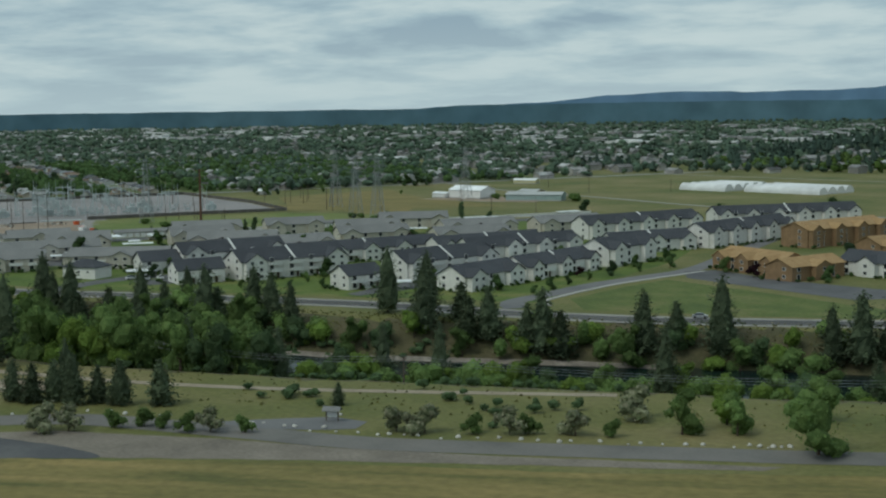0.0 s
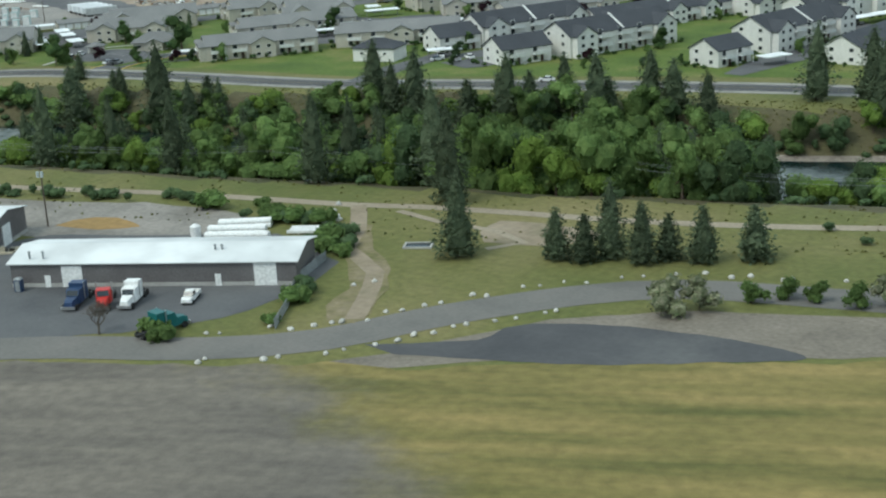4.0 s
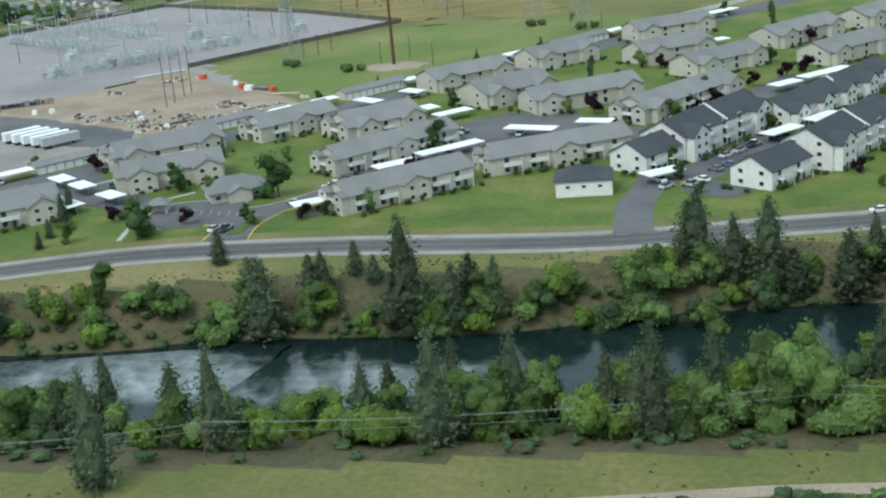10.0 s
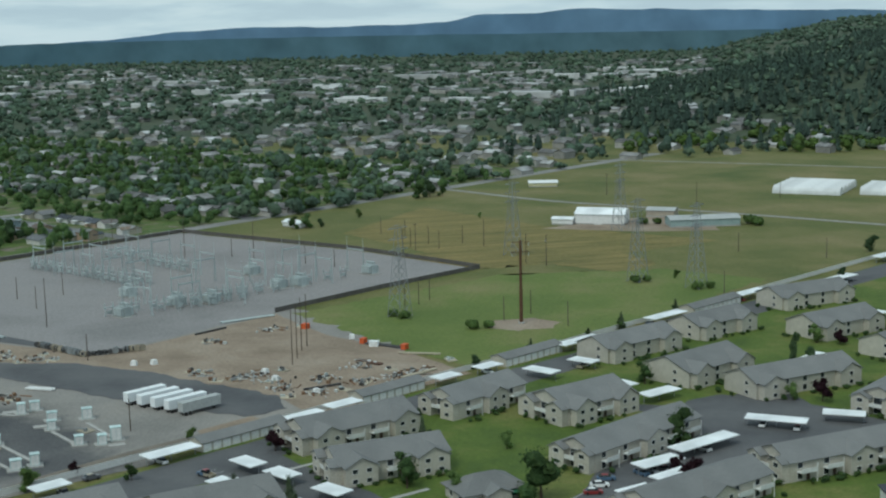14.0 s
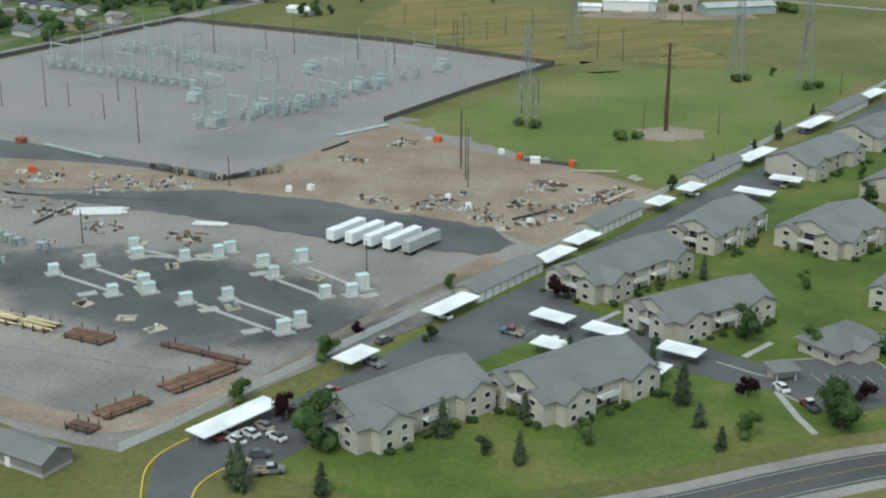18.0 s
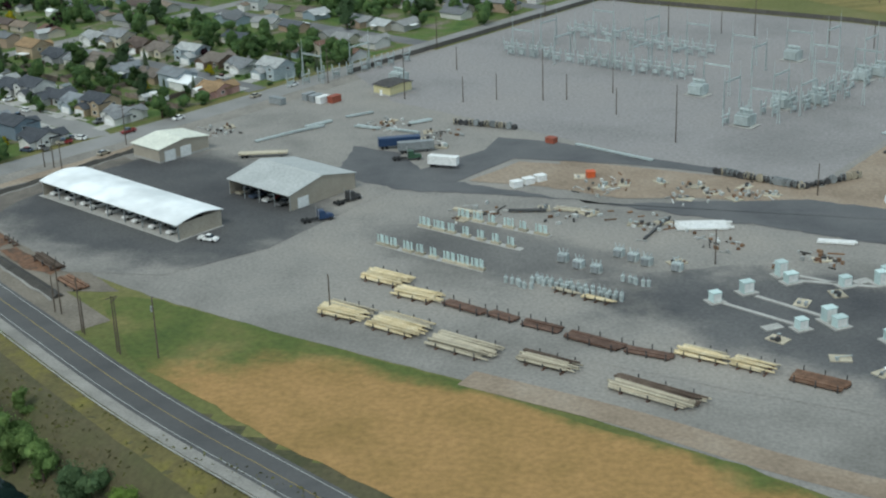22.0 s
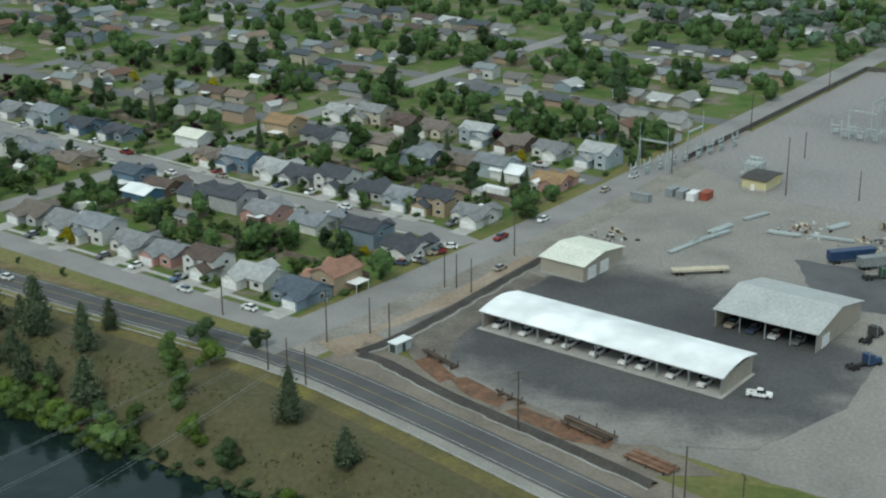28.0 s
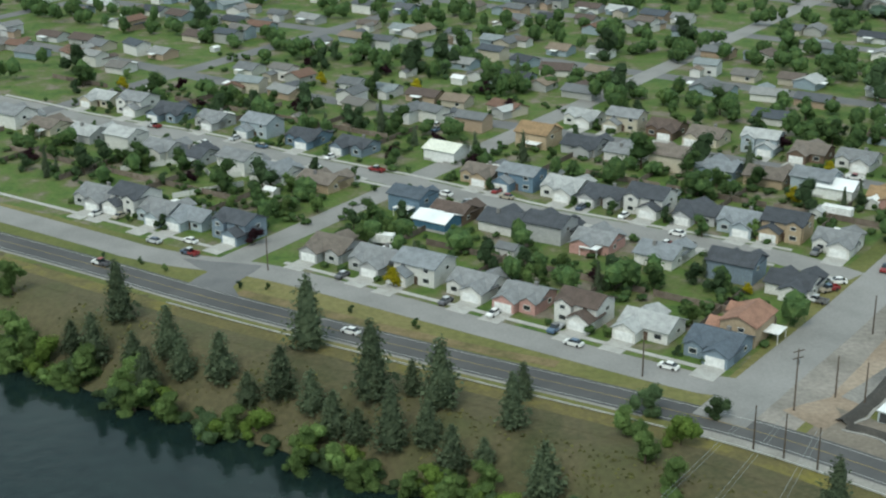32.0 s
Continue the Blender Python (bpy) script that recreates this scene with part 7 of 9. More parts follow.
for i, (x, y, a, L, w) in enumerate([(-641, 310.5, YA, 11.5, 5), (-610, 283, 50, 17, 6), (-620, 271, 50, 11, 4.5), (-811.5, 346.5, -39, 11, 3.6)]):
    arm_rack(pose(x, y, 0.03, 0, 0, a), L, w, "orange-rusted steel sections laid side by side", 40 + i, RUST, 1.7 if x > -700 else 0.8)


def beam_stack(m, L, n, material, label):
    ob = thing("beam_stack", m, label, "stack", "stacks in the storage yard")
    rng = random.Random(n)
    for x in (0.2, 0.8):
        part("bearer", Geo().box(L * x, -0.2, -0.05, L * x + 0.25, n * 0.75, 0.25), GREYWOOD, ob)
    for k in range(n):
        dx = rng.uniform(-1.0, 1.0)
        part("beam", Geo().box(dx, k * 0.75, 0.25, L + dx, k * 0.75 + 0.55, 0.75), material, ob)
    return ob


beam_stack(pose(-664, 394, 0, 0, 0, 8), 13, 8, WHITE, "white steel beams stacked on bearers")
beam_stack(pose(-630, 388, 0, 0, 0, -5), 9, 3, WHITE, "white steel beams stacked on bearers")
beam_stack(pose(-279, 152, 0, 0, 0, 27), 12, 5, WHITE, "long white steel beams stacked behind the warehouse")
for i, (x, y, a, L, n) in enumerate([(-798, 462, 50, 14, 2), (-792, 470, 45, 16, 2), (-785, 480, 50, 10, 3), (-770, 482, -20, 9, 3), (-760, 480, -20, 12, 2), (-752, 486, 40, 8, 3), (-776, 492, 40, 10, 2), (-698, 467, -32, 28, 2), (-725, 405, YA, 9, 2), (-710, 404, 6, 10, 2), (-697, 407, -14, 12, 3), (-672, 387, 71, 18, 1), (-528, 446, 0, 14, 1), (-545, 398, 40, 12, 1), (-520, 414, 55, 14, 2), (-606, 465, 60, 14, 1)]):
    beam_stack(pose(x, y, 0, 0, 0, a), L, n, GALV if i < 8 else (GREYWOOD, DARKSTEEL)[i % 2], "galvanised steel members laid out on bearers" if i < 8 else "long members laid out on bearers in the yard")


def transformer(small):
    ob = thing("transformer", label="grey oil-filled transformer with porcelain bushings", category="transformer", group="stored transformers", geo=Geo().tube((0, 0, -0.05), (0, 0, 1.5), 0.5, 0.5, 9) if small else None, material=GALV)
    if small:
        part("bushing", Geo().tube((0, 0, 1.5), (0.1, 0, 2.3), 0.14, 0.08, 6), GALV, ob)
    else:
        part("tank", Geo().box(-1.2, -0.8, 0.2, 1.2, 0.8, 2.0), GALV, ob)
        part("base", Geo().box(-1.4, -1.0, -0.05, 1.4, 1.0, 0.2), CONC, ob)
        for s in (-1, 1):
            part("radiator", Geo().box(-0.9, s * 1.15 - 0.3, 0.4, 0.9, s * 1.15 + 0.3, 1.8), STEELG, ob)
        for k in (-0.7, 0.0, 0.7):
            part("bushing", Geo().tube((k, 0, 2.0), (k * 1.7, 0.2, 3.3), 0.16, 0.08, 6), GALV, ob)
    return ob


TRANS = Stock([lambda: transformer(True), lambda: transformer(False)])


def rowof(stock, k, p, q, n, rng, turn=0.0, miss=0.1, z=0.03):
    for i in range(n):
        if rng.random() < miss:
            continue
        f = i / max(1, n - 1)
        stock.put(k, p[0] + (q[0] - p[0]) * f + rng.normal() * 0.25, p[1] + (q[1] - p[1]) * f + rng.normal() * 0.25, z, turn + rng.normal() * 4)


CABINETP = mat("pale_green_cabinet", [(0.42, 0.53, 0.515), (0.56, 0.66, 0.645)], scale=0.5, rough=0.6, vary=0.15)


def insulator_group(n):
    """Tall slim bushings standing upright in a crate."""
    ob = thing("insulator_crate", label="pale green porcelain bushings standing upright in a crate", category="insulators", group="stored insulators")
    part("crate", Geo().box(-0.3, -0.6, 0.15, 0.75 * n, 0.6, 0.75), GREYWOOD, ob)
    for k in range(n):
        part("bushing", Geo().tube((0.1 + 0.75 * k, 0.25 * (k % 2), 0.75), (0.1 + 0.75 * k, 0.25 * (k % 2), 2.7), 0.26, 0.20, 7), CABINETP, ob)
    return ob


CRATES = Stock([lambda n=n: insulator_group(n) for n in (4, 5, 3)])


def build_rows():
    rng = np.random.default_rng(41)
    for p, q, n in (((-739, 378), (-709, 362), 8), ((-731, 392), (-702, 377), 7), ((-722, 399), (-696, 387), 6)):
        strip("concrete_sleeper", [p, q], -1.0, 1.0, 0.2, CONC, "long pale concrete sleeper under the stored bushings", "sleeper", thick=0.22, kind="")
        for i in range(n):
            f = (i + 0.1) / n
            CRATES.put(int(rng.integers(3)), p[0] + (q[0] - p[0]) * f, p[1] + (q[1] - p[1]) * f, 0.05, -28 + rng.normal() * 2)
    rowof(TRANS, 1, (-691, 370), (-683, 364), 3, rng, YA, 0)
    rowof(TRANS, 1, (-678, 375), (-671, 370), 3, rng, YA, 0)
    rowof(TRANS, 1, (-664, 367), (-661, 366), 1, rng, YA, 0)
    rowof(TRANS, 0, (-697, 356), (-676, 347), 15, rng, miss=0)
    rowof(TRANS, 0, (-696.3, 357.6), (-675.3, 348.6), 15, rng, miss=0)
    rowof(TRANS, 0, (-676, 359), (-670, 356), 6, rng, miss=0)
    rowof(TRANS, 0, (-703, 356), (-697, 352), 6, rng, miss=0.2)




build_rows()


def cabinet(m, h, wide, label):
    ob = thing("switchgear_cabinet", m, label, "electrical cabinet", "switchgear on concrete pads")
    part("pad", Geo().box(-wide / 2 - 0.9, -1.7, -0.05, wide / 2 + 0.9, 1.7, 0.28), CONC, ob)
    part("cabinet", Geo().box(-wide / 2, -1.0, 0.28, wide / 2, 1.0, h), CABINETP, ob)
    part("door", Geo().box(-wide / 2 + 0.15, -1.06, 0.45, -0.05, -0.99, h - 0.2), VINYL, ob)
    part("door", Geo().box(0.05, -1.06, 0.45, wide / 2 - 0.15, -0.99, h - 0.2), VINYL, ob)
    part("roof", Geo().box(-wide / 2 - 0.12, -1.15, h, wide / 2 + 0.12, 1.15, h + 0.1), CABINETP, ob)
    return ob


for i, (x, y, h) in enumerate([(-640, 366, 3.6), (-638, 362, 2.4), (-618, 363, 3.2), (-616, 367, 2.8), (-626, 361, 2.4), (-606, 358, 2.6), (-602, 350, 2.6), (-597, 361, 3.2), (-588, 338, 2.6), (-580, 343, 3.8), (-582, 339, 2.8), (-619, 332, 2.4), (-610, 335, 2.6), (-594, 316, 2.8), (-591, 320, 3.2), (-631, 341, 3.2), (-637, 336, 2.4), (-629, 338, 2.4), (-655, 349, 2.4), (-648, 355, 2.8)]):
    cabinet(pose(x, y, 0.08, 0, 0, 32), h, 2.2 + 0.5 * (i % 2), "white steel switchgear cabinet on a concrete pad")
for x0, y0, x1, y1 in ((-601, 348, -589, 338), (-595, 357, -582, 345), (-616, 331, -597, 317), (-608, 334, -592, 322), (-653, 348, -638, 338), (-646, 353, -632, 343), (-636, 363, -619, 361), (-638, 367, -627, 362)):
    strip("cable_trench_cover", [(x0, y0), (x1, y1)], -0.55, 0.55, 0.3, CONC, "pale concrete cable trench cover", "trench cover", thick=0.25, kind="")
for x, y, a in ((-613, 328, 32), (-601, 316, 32), (-643, 336, 32), (-622, 364, 32), (-606, 352, 32), (-578, 339, 32)):
    thing("equipment_pad", pose(x, y, 0.05, 0, 0, a), "bare pale concrete equipment pad", "concrete pad", geo=Geo().box(-2.2, -1.3, -0.1, 2.2, 1.3, 0.28), material=CONC)

for k in range(5):
    trailer(pose(-592 + 5.0 * k, 375.5 - 2.0 * k, 0, 0, 0, 57), 13, 2.7, (STEELW, STEELW, STEELW, STEELW, GREYROOF)[k], "white box trailer parked in a row")


def reel(seed):
    rng = random.Random(seed)
    r, w = rng.uniform(0.8, 1.15), rng.uniform(0.9, 1.2)
    ob = thing("cable_drum", label="wooden cable drum standing on its rims", category="cable drum", group="cable drums")
    for y in (-w / 2, w / 2 - 0.12):
        part("flange", Geo().tube((0, y, r), (0, y + 0.12, r), r, r, 12), (GREYWOOD, DARKSTEEL, STEELG)[seed % 3], ob)
    part("cable", Geo().tube((0, -w / 2 + 0.12, r), (0, w / 2 - 0.12, r), r * 0.72, r * 0.72, 10), DARKSTEEL, ob)
    return ob


REELS = Stock([lambda s=s: reel(s) for s in range(3)])


def build_clutter():
    rng = np.random.default_rng(43)
    for p, q, n in (((-655, 442), (-632, 430), 22), ((-632, 430), (-616, 441), 12), ((-738, 488), (-718, 483), 12)):
        for i in range(n):
            f = i / (n - 1)
            REELS.put(int(rng.integers(3)), p[0] + (q[0] - p[0]) * f, p[1] + (q[1] - p[1]) * f, 0.1, rng.uniform(0, 180))


build_clutter()


def crate_heap(m, seed, label, palette):
    """Odd equipment lying together on a timber bearer: boxes, drums, bars."""
    rng = random.Random(seed)
    ob = thing("equipment_heap", m, label, "equipment", "heaps in the storage yard")
    part("bearer", Geo().box(-2.2, -1.6, -0.05, 2.2, 1.6, 0.2), GREYWOOD, ob)
    for k in range(rng.randint(3, 5)):
        x, y, c = rng.uniform(-1.7, 1.7), rng.uniform(-1.2, 1.2), rng.choice(palette)
        w, h = rng.uniform(0.5, 1.5), rng.uniform(0.3, 1.1)
        t = rng.random()
        if t < 0.5:
            part("case", Geo().box(x - w / 2, y - 0.35, 0.2, x + w / 2, y + 0.35, 0.2 + h), c, ob)
        elif t < 0.75:
            part("drum", Geo().tube((x, y, 0.2), (x, y, 0.2 + h), 0.35, 0.35, 8), c, ob)
        else:
            part("bar", Geo().bar((x - 1.5, y, 0.3 + h * 0.5), (x + 1.2, y + 0.6, 0.4 + h * 0.5), 0.14), c, ob)
    return ob


for i, (x, y) in enumerate(([(-598, 455), (-585, 413), (-588, 415), (-582, 478), (-573, 482), (-576, 405), (-571, 407), (-559, 407), (-553, 401), (-542, 395), (-537, 434), (-544, 413), (-530, 409), (-510, 440), (-534, 400), (-548, 390), (-686, 427), (-680, 430), (-670, 433), (-663, 419), (-656, 424), (-647, 430), (-693, 436), (-650, 420), (-640, 424), (-660, 430), (-720, 398), (-700, 408), (-688, 405), (-675, 398), (-668, 400), (-760, 490), (-745, 478), (-744, 470), (-738, 462), (-664, 372), (-636, 350), (-628, 356), (-642, 330), (-630, 322)] + [(-622, 316), (-640, 372), (-608, 330), (-592, 350), (-630, 377), (-820, 470), (-826, 462), (-812, 480), (-560, 420), (-526, 425)])):
    crate_heap(pose(x, y, 0.1, 0, 0, i * 37 % 180), i, ("grey steel fittings heaped on a timber bearer", "mixed pale and dark equipment heaped on bearers")[i % 2], ((GALV, STEELG, DARKSTEEL), (GALV, WHITE, DARKSTEEL, STEELG), (RUST, GALV, DARKSTEEL))[i % 3])
for i, (x, y, a, L, c) in enumerate([(-572, 480, -15, 2.2, ORANGE), (-545, 460, -15, 1.6, ORANGE), (-529, 453, -15, 1.6, ORANGE), (-706, 470, -30, 3, REDDISH), (-691, 436, 20, 2.2, ORANGE), (-786, 511, 60, 4.5, REDDISH), (-790, 510, 60, 4.5, WHITE), (-793, 512, 60, 4.5, STEELG), (-796, 514, 60, 4.5, STEELG), (-711, 425, 40, 3, WHITE), (-708, 428, 40, 3, WHITE), (-705, 431, 40, 3, WHITE), (-541, 456, 0, 3, WHITE), (-807, 511, -30, 6, STEELG)]):
    ob = thing("steel_container", pose(x, y, 0.1, 0, 0, a), "painted steel storage container in the yard", "container")
    part("body", Geo().box(0, -1.2, 0, L, 1.2, 2.2 if L > 3.2 else 1.6), c, ob)
    part("lid", Geo().box(-0.1, -1.3, 2.2 if L > 3.2 else 1.6, L + 0.1, 1.3, 2.35 if L > 3.2 else 1.75), c, ob)
    for s in (0.2, L - 0.5):
        part("skid", Geo().box(s, -1.25, -0.12, s + 0.3, 1.25, 0.0), DARKSTEEL, ob)
trailer(pose(-757, 459, 0, 0, 0, 20), 13, 2.4, BLUEP, "blue and white box trailer in the yard")
trailer(pose(-750, 455, 0, 0, 0, 20), 11, 2.4, STEELG, "grey box trailer in the yard")
trailer(pose(-738, 443, 0, 0, 0, -10), 9, 2.5, WHITE, "white box trailer in the yard")
trailer(pose(-798, 447, 0, 0, 0, 12), 15, 0.5, GREYWOOD, "flatbed trailer parked beside the shed")
s1 = semi(BLUEP, "dark blue truck tractor parked in the yard", False)
s1.matrix_basis = pose(-758, 394, 0, 0, 0, 30)
s2 = semi(DARKSTEEL, "black truck parked beside the workshop", False)
s2.matrix_basis = pose(-754, 410, 0, 0, 0, 55)
s3 = semi(mat("green_paint", [(0.03, 0.07, 0.04), (0.05, 0.10, 0.06)], scale=0.5, rough=0.4), "green truck tractor before a trailer", False)
s3.matrix_basis = pose(-745, 449, 0, 0, 0, 15)
for k in range(9):
    c = pose(-843.3, 407.6, 0, 0, 0, -31.6) @ Vector((3 + 6.4 * k + (k % 3), 3.2, 0.15))
    ob = pickup(WHITE, "white utility pickup parked in the vehicle shed") if k == 0 else copy_thing(first_pickup, Matrix())
    if k == 0:
        first_pickup = ob
    ob.matrix_basis = pose(c.x, c.y, 0.15, 0, 0, -121.6)
copy_thing(first_pickup, pose(-783, 376, 0.1, 0, 0, -10))
for k in range(4):
    c = pose(-789.5, 413, 0, 0, 0, -31.6) @ Vector((3 + 5.5 * k, 3.0, 0))
    CARS.put(2, c.x, c.y, 0.1, 60)
wb = thing("site_office", pose(-861.2, 390.5, 0.1, 0, 0, 55), "small grey metal site office, one side painted as a dark opening", "cabin")
part("wall", Geo().box(0, 0, -0.05, 5, 2.4, 2.3), GALV, wb)
part("roof", Geo().box(-0.2, -0.2, 2.3, 5.2, 2.6, 2.45), STEELW, wb)
part("door", Geo().box(2, -0.06, 0, 3, 0.02, 2.0), DARKSTEEL, wb)
# thin dark slab on the wall stands in for the shaded open side
part("opening", Geo().box(-0.05, 0.4, 0.1, 0.02, 2.0, 2.0), DARKSTEEL, wb)
hall("yard_barn", pose(-636, 255, 0, 0, 0, -28), 13, 7, 2.8, 1.7, BLOCK, SHINGLE, "grey shingled house beside the storage yard", [("front", 4, 1.2, 2.0)])

# ---- the substation ----


def gantry():
    ob = thing("gantry", label="pale galvanised substation gantry with a lattice beam", category="gantry", group="substation gantries")
    for x in (-5, 5):
        part("leg", Geo().bar((x - 0.5, 0, -0.1), (x, 0, 11), 0.22).bar((x + 0.5, 0, -0.1), (x, 0, 11), 0.22), GALV, ob)
    for x in (-5, 5):
        part("mast", Geo().tube((x, 0, 11), (x, 0, 15.5), 0.12, 0.05, 5), GALV, ob)
    part("beam", Geo().bar((-5, 0, 10.2), (5, 0, 10.2), 0.3, 0.6), GALV, ob)
    return ob


def switch_stand():
    frame_geo = Geo().box(-2.3, -0.25, 3.2, 2.3, 0.25, 3.5)
    for x in (-1.6, 1.6):
        frame_geo.bar((x, 0, -0.1), (x, 0, 3.3), 0.28)
    ob = thing("switch_stand", label="pale steel disconnector stand with insulators", category="switch stand", group="substation switch stands", geo=frame_geo, material=GALV)
    part("breaker_box", Geo().box(-0.9, -0.45, 0.9, 0.9, 0.45, 2.1), GALV, ob)
    for x in (-1.8, 1.8):
        part("insulator", Geo().tube((x, 0, 3.45), (x, 0, 5.2), 0.24, 0.18, 6), GALV, ob)
    return ob


def power_transformer():
    ob = thing("power_transformer", label="large pale grey power transformer with radiators", category="transformer", group="substation transformers")
    part("plinth", Geo().box(-4, -3, -0.1, 4, 3, 0.3), CONC, ob)
    part("tank", Geo().box(-2.6, -1.4, 0.3, 2.6, 1.4, 4.0), GALV, ob)
    for s in (-1, 1):
        part("radiator", Geo().box(-2.4, s * 2.2 - 0.6, 0.7, 2.4, s * 2.2 + 0.6, 3.6), GALV, ob)
    part("conservator", Geo().tube((-2.2, 0.6, 4.9), (2.2, 0.6, 4.9), 0.5, 0.5, 9), GALV, ob)
    for x in (-1.4, 0, 1.4):
        part("bushing", Geo().tube((x, -0.4, 4.0), (x * 1.3, -0.9, 6.2), 0.2, 0.1, 6), GALV, ob)
    return ob


SUB = Stock([gantry, switch_stand, power_transformer])


def build_substation():
    rng = np.random.default_rng(47)
    a = -31.0
    for p, q, n in (((-733, 586), (-667, 551), 15), ((-735, 592), (-664, 556), 14), ((-710, 626), (-657, 590), 11), ((-713, 620), (-660, 584), 11), ((-652, 492), (-615, 520), 8), ((-645, 502), (-612, 528), 8), ((-640, 512), (-604, 545), 8), ((-622, 530), (-585, 578), 8), ((-806, 533), (-772, 572), 9)):
        rowof(SUB, 1, p, q, n, rng, a if q[1] < p[1] else a + 90, 0.08, 0.1)
    for x, y in ((-728, 583), (-712, 575), (-697, 567), (-682, 560), (-668, 553), (-700, 620), (-680, 607), (-662, 595), (-640, 497), (-626, 508), (-612, 521), (-655, 530), (-625, 583), (-603, 553), (-583, 590), (-640, 560), (-617, 560), (-800, 540), (-786, 556), (-720, 600), (-705, 592), (-690, 584), (-676, 577), (-650, 510), (-634, 520), (-618, 535), (-600, 575), (-590, 566), (-612, 590), (-645, 575)):
        SUB.put(0, x, y, 0.1, a + 90 * int(rng.integers(2)))
    for x, y in ((-661, 529), (-646, 492), (-627, 581), (-605, 552), (-598, 558), (-576, 588), (-634, 514), (-622, 520), (-768, 541)):
        SUB.put(2, x, y, 0.1, a)
    for i, (x, y) in enumerate(((-761, 518), (-740, 515), (-729, 519), (-713, 519), (-705, 520), (-687, 502), (-674, 620), (-653, 626), (-690, 530), (-640, 620), (-612, 610), (-596, 602), (-667, 472), (-750, 560))):
        POLES.put((2, 3)[i % 3 == 0], x, y, 0.1, 0)


build_substation()
DARKWALL = mat("dark_block_wall", [(0.085, 0.078, 0.072), (0.13, 0.12, 0.11)], scale=0.3, rough=0.95)
for i, (p, q) in enumerate([((-531, 604), (-562, 556)), ((-562, 556), (-591, 505)), ((-531, 605), (-600, 650)), ((-600, 650), (-707, 697)), ((-707, 697), (-750, 622)), ((-750, 622), (-790, 552))]):
    fence_run(p, q, 1.9, DARKWALL, "dark slatted fence round the substation", n=10)
# Earth tone darkened to carry the shade on the bank's slopes.
SHADEDEARTH = mat("shaded_earth", [(0.045, 0.042, 0.038), (0.075, 0.068, 0.060)], scale=0.2, fine=1.5, bump=0.5, bump_scale=2.0, world_space=True)
for line in ([(-870, 391), (-866, 395), (-858, 407), (-847, 427), (-838, 444), (-826, 466)], [(-869, 390), (-863, 386), (-854, 377), (-843, 367), (-826, 353), (-814, 343), (-806, 336)]):
    line = smooth_line(line, 2.0)
    berm = thing("earth_bank", label="low earth bank in painted shade with a pale ragged crest round the yard", category="bank", kind="structure")
    g, c = Geo(), Geo()
    outer, crest, inner = offset(line, -1.6), offset(line, 0.0), offset(line, 1.7)
    for i in range(len(line) - 1):
        ha, hb = (0.9 + 0.5 * noise.noise((p[0] * 0.2, p[1] * 0.2, 3)) for p in (line[i], line[i + 1]))
        g.face((*outer[i], 0.06), (*outer[i + 1], 0.06), (*crest[i + 1], hb), (*crest[i], ha))
        g.face((*crest[i], ha), (*crest[i + 1], hb), (*inner[i + 1], 0.06), (*inner[i], 0.06))
    part("bank", g, SHADEDEARTH, berm)
    edge = [(p[0] + 1.1 * noise.noise((p[0] * 0.25, p[1] * 0.25, 6)), p[1] + 1.1 * noise.noise((p[0] * 0.25, p[1] * 0.25, 9))) for p in offset(line, -1.9)]
    strip("pale_edge", edge, 0.35, -0.35, 0.16, SHOULDER, "pale ragged spoil edge", thick=0.1, parent=berm)

RUSTGROUND = mat("rust_stained_ground", [(0.085, 0.062, 0.046), (0.15, 0.082, 0.050), (0.20, 0.110, 0.066)], scale=0.35, contrast=1.3, fine=1.2, bump=0.4, bump_scale=3.0, world_space=True)
for outline in ([(-857, 387.5), (-853.5, 390.5), (-846.5, 379.5), (-850, 376.5)], [(-848, 378.5), (-844.5, 380), (-834.5, 369.5), (-836.5, 366), (-843, 370)], [(-835.5, 364.5), (-831.5, 367), (-824, 360.5), (-813, 353.5), (-814.5, 349.5), (-823, 353)]):
    sheet("rusty_ground", outline, 0.112, RUSTGROUND, "gravel stained orange-brown by rusting steel", wobble=0.9, step=2.0)
for x, y, a, L, n in ((-855.5, 391.5, -45, 13, 2), (-838, 372.5, -42, 9, 1), (-824, 359.5, -39, 14, 5)):
    log_pile(pose(x, y, 0.1, 0, 0, a), L, n, (DARKWOOD,), "dark old poles lying on low bunks over rusty ground", int(-x))
sheet("dirt_lane", [(-836, 447), (-845, 431), (-855, 410), (-861, 397), (-856, 386), (-850, 388), (-848, 402), (-839, 425), (-830, 441)], 0.105, mat("dark_dirt_lane", [(0.095, 0.085, 0.074), (0.14, 0.122, 0.104), (0.185, 0.160, 0.135)], scale=0.12, fine=1.2, bump=0.4, bump_scale=3.0, world_space=True), "dark brown dirt lane inside the yard bank", wobble=1.0)
strip("dirt_strip", smooth_line([(-599.5, 279.0), (-598.7, 280.8), (-584.0, 312.1), (-568.2, 337.8), (-555.4, 354.8)]), -1.5, 1.5, 0.1, APRON, "brown dirt strip between the yard and the garages", "ground")
sheet("street_mouth", [(-1016.3, 473.5), (-995.0, 468.9), (-999.7, 455.3), (-996.5, 449.1), (-1010.9, 456.0), (-1008.0, 464.2)], 0.062, ROAD, "worn asphalt mouth of the side street", "road")
STREETVERGE = mat("dry_street_verge", [(0.095, 0.088, 0.034), (0.150, 0.118, 0.056), (0.20, 0.150, 0.080)], scale=0.16, contrast=1.3, fine=0.9, bump=0.5, bump_scale=2.0, world_space=True)
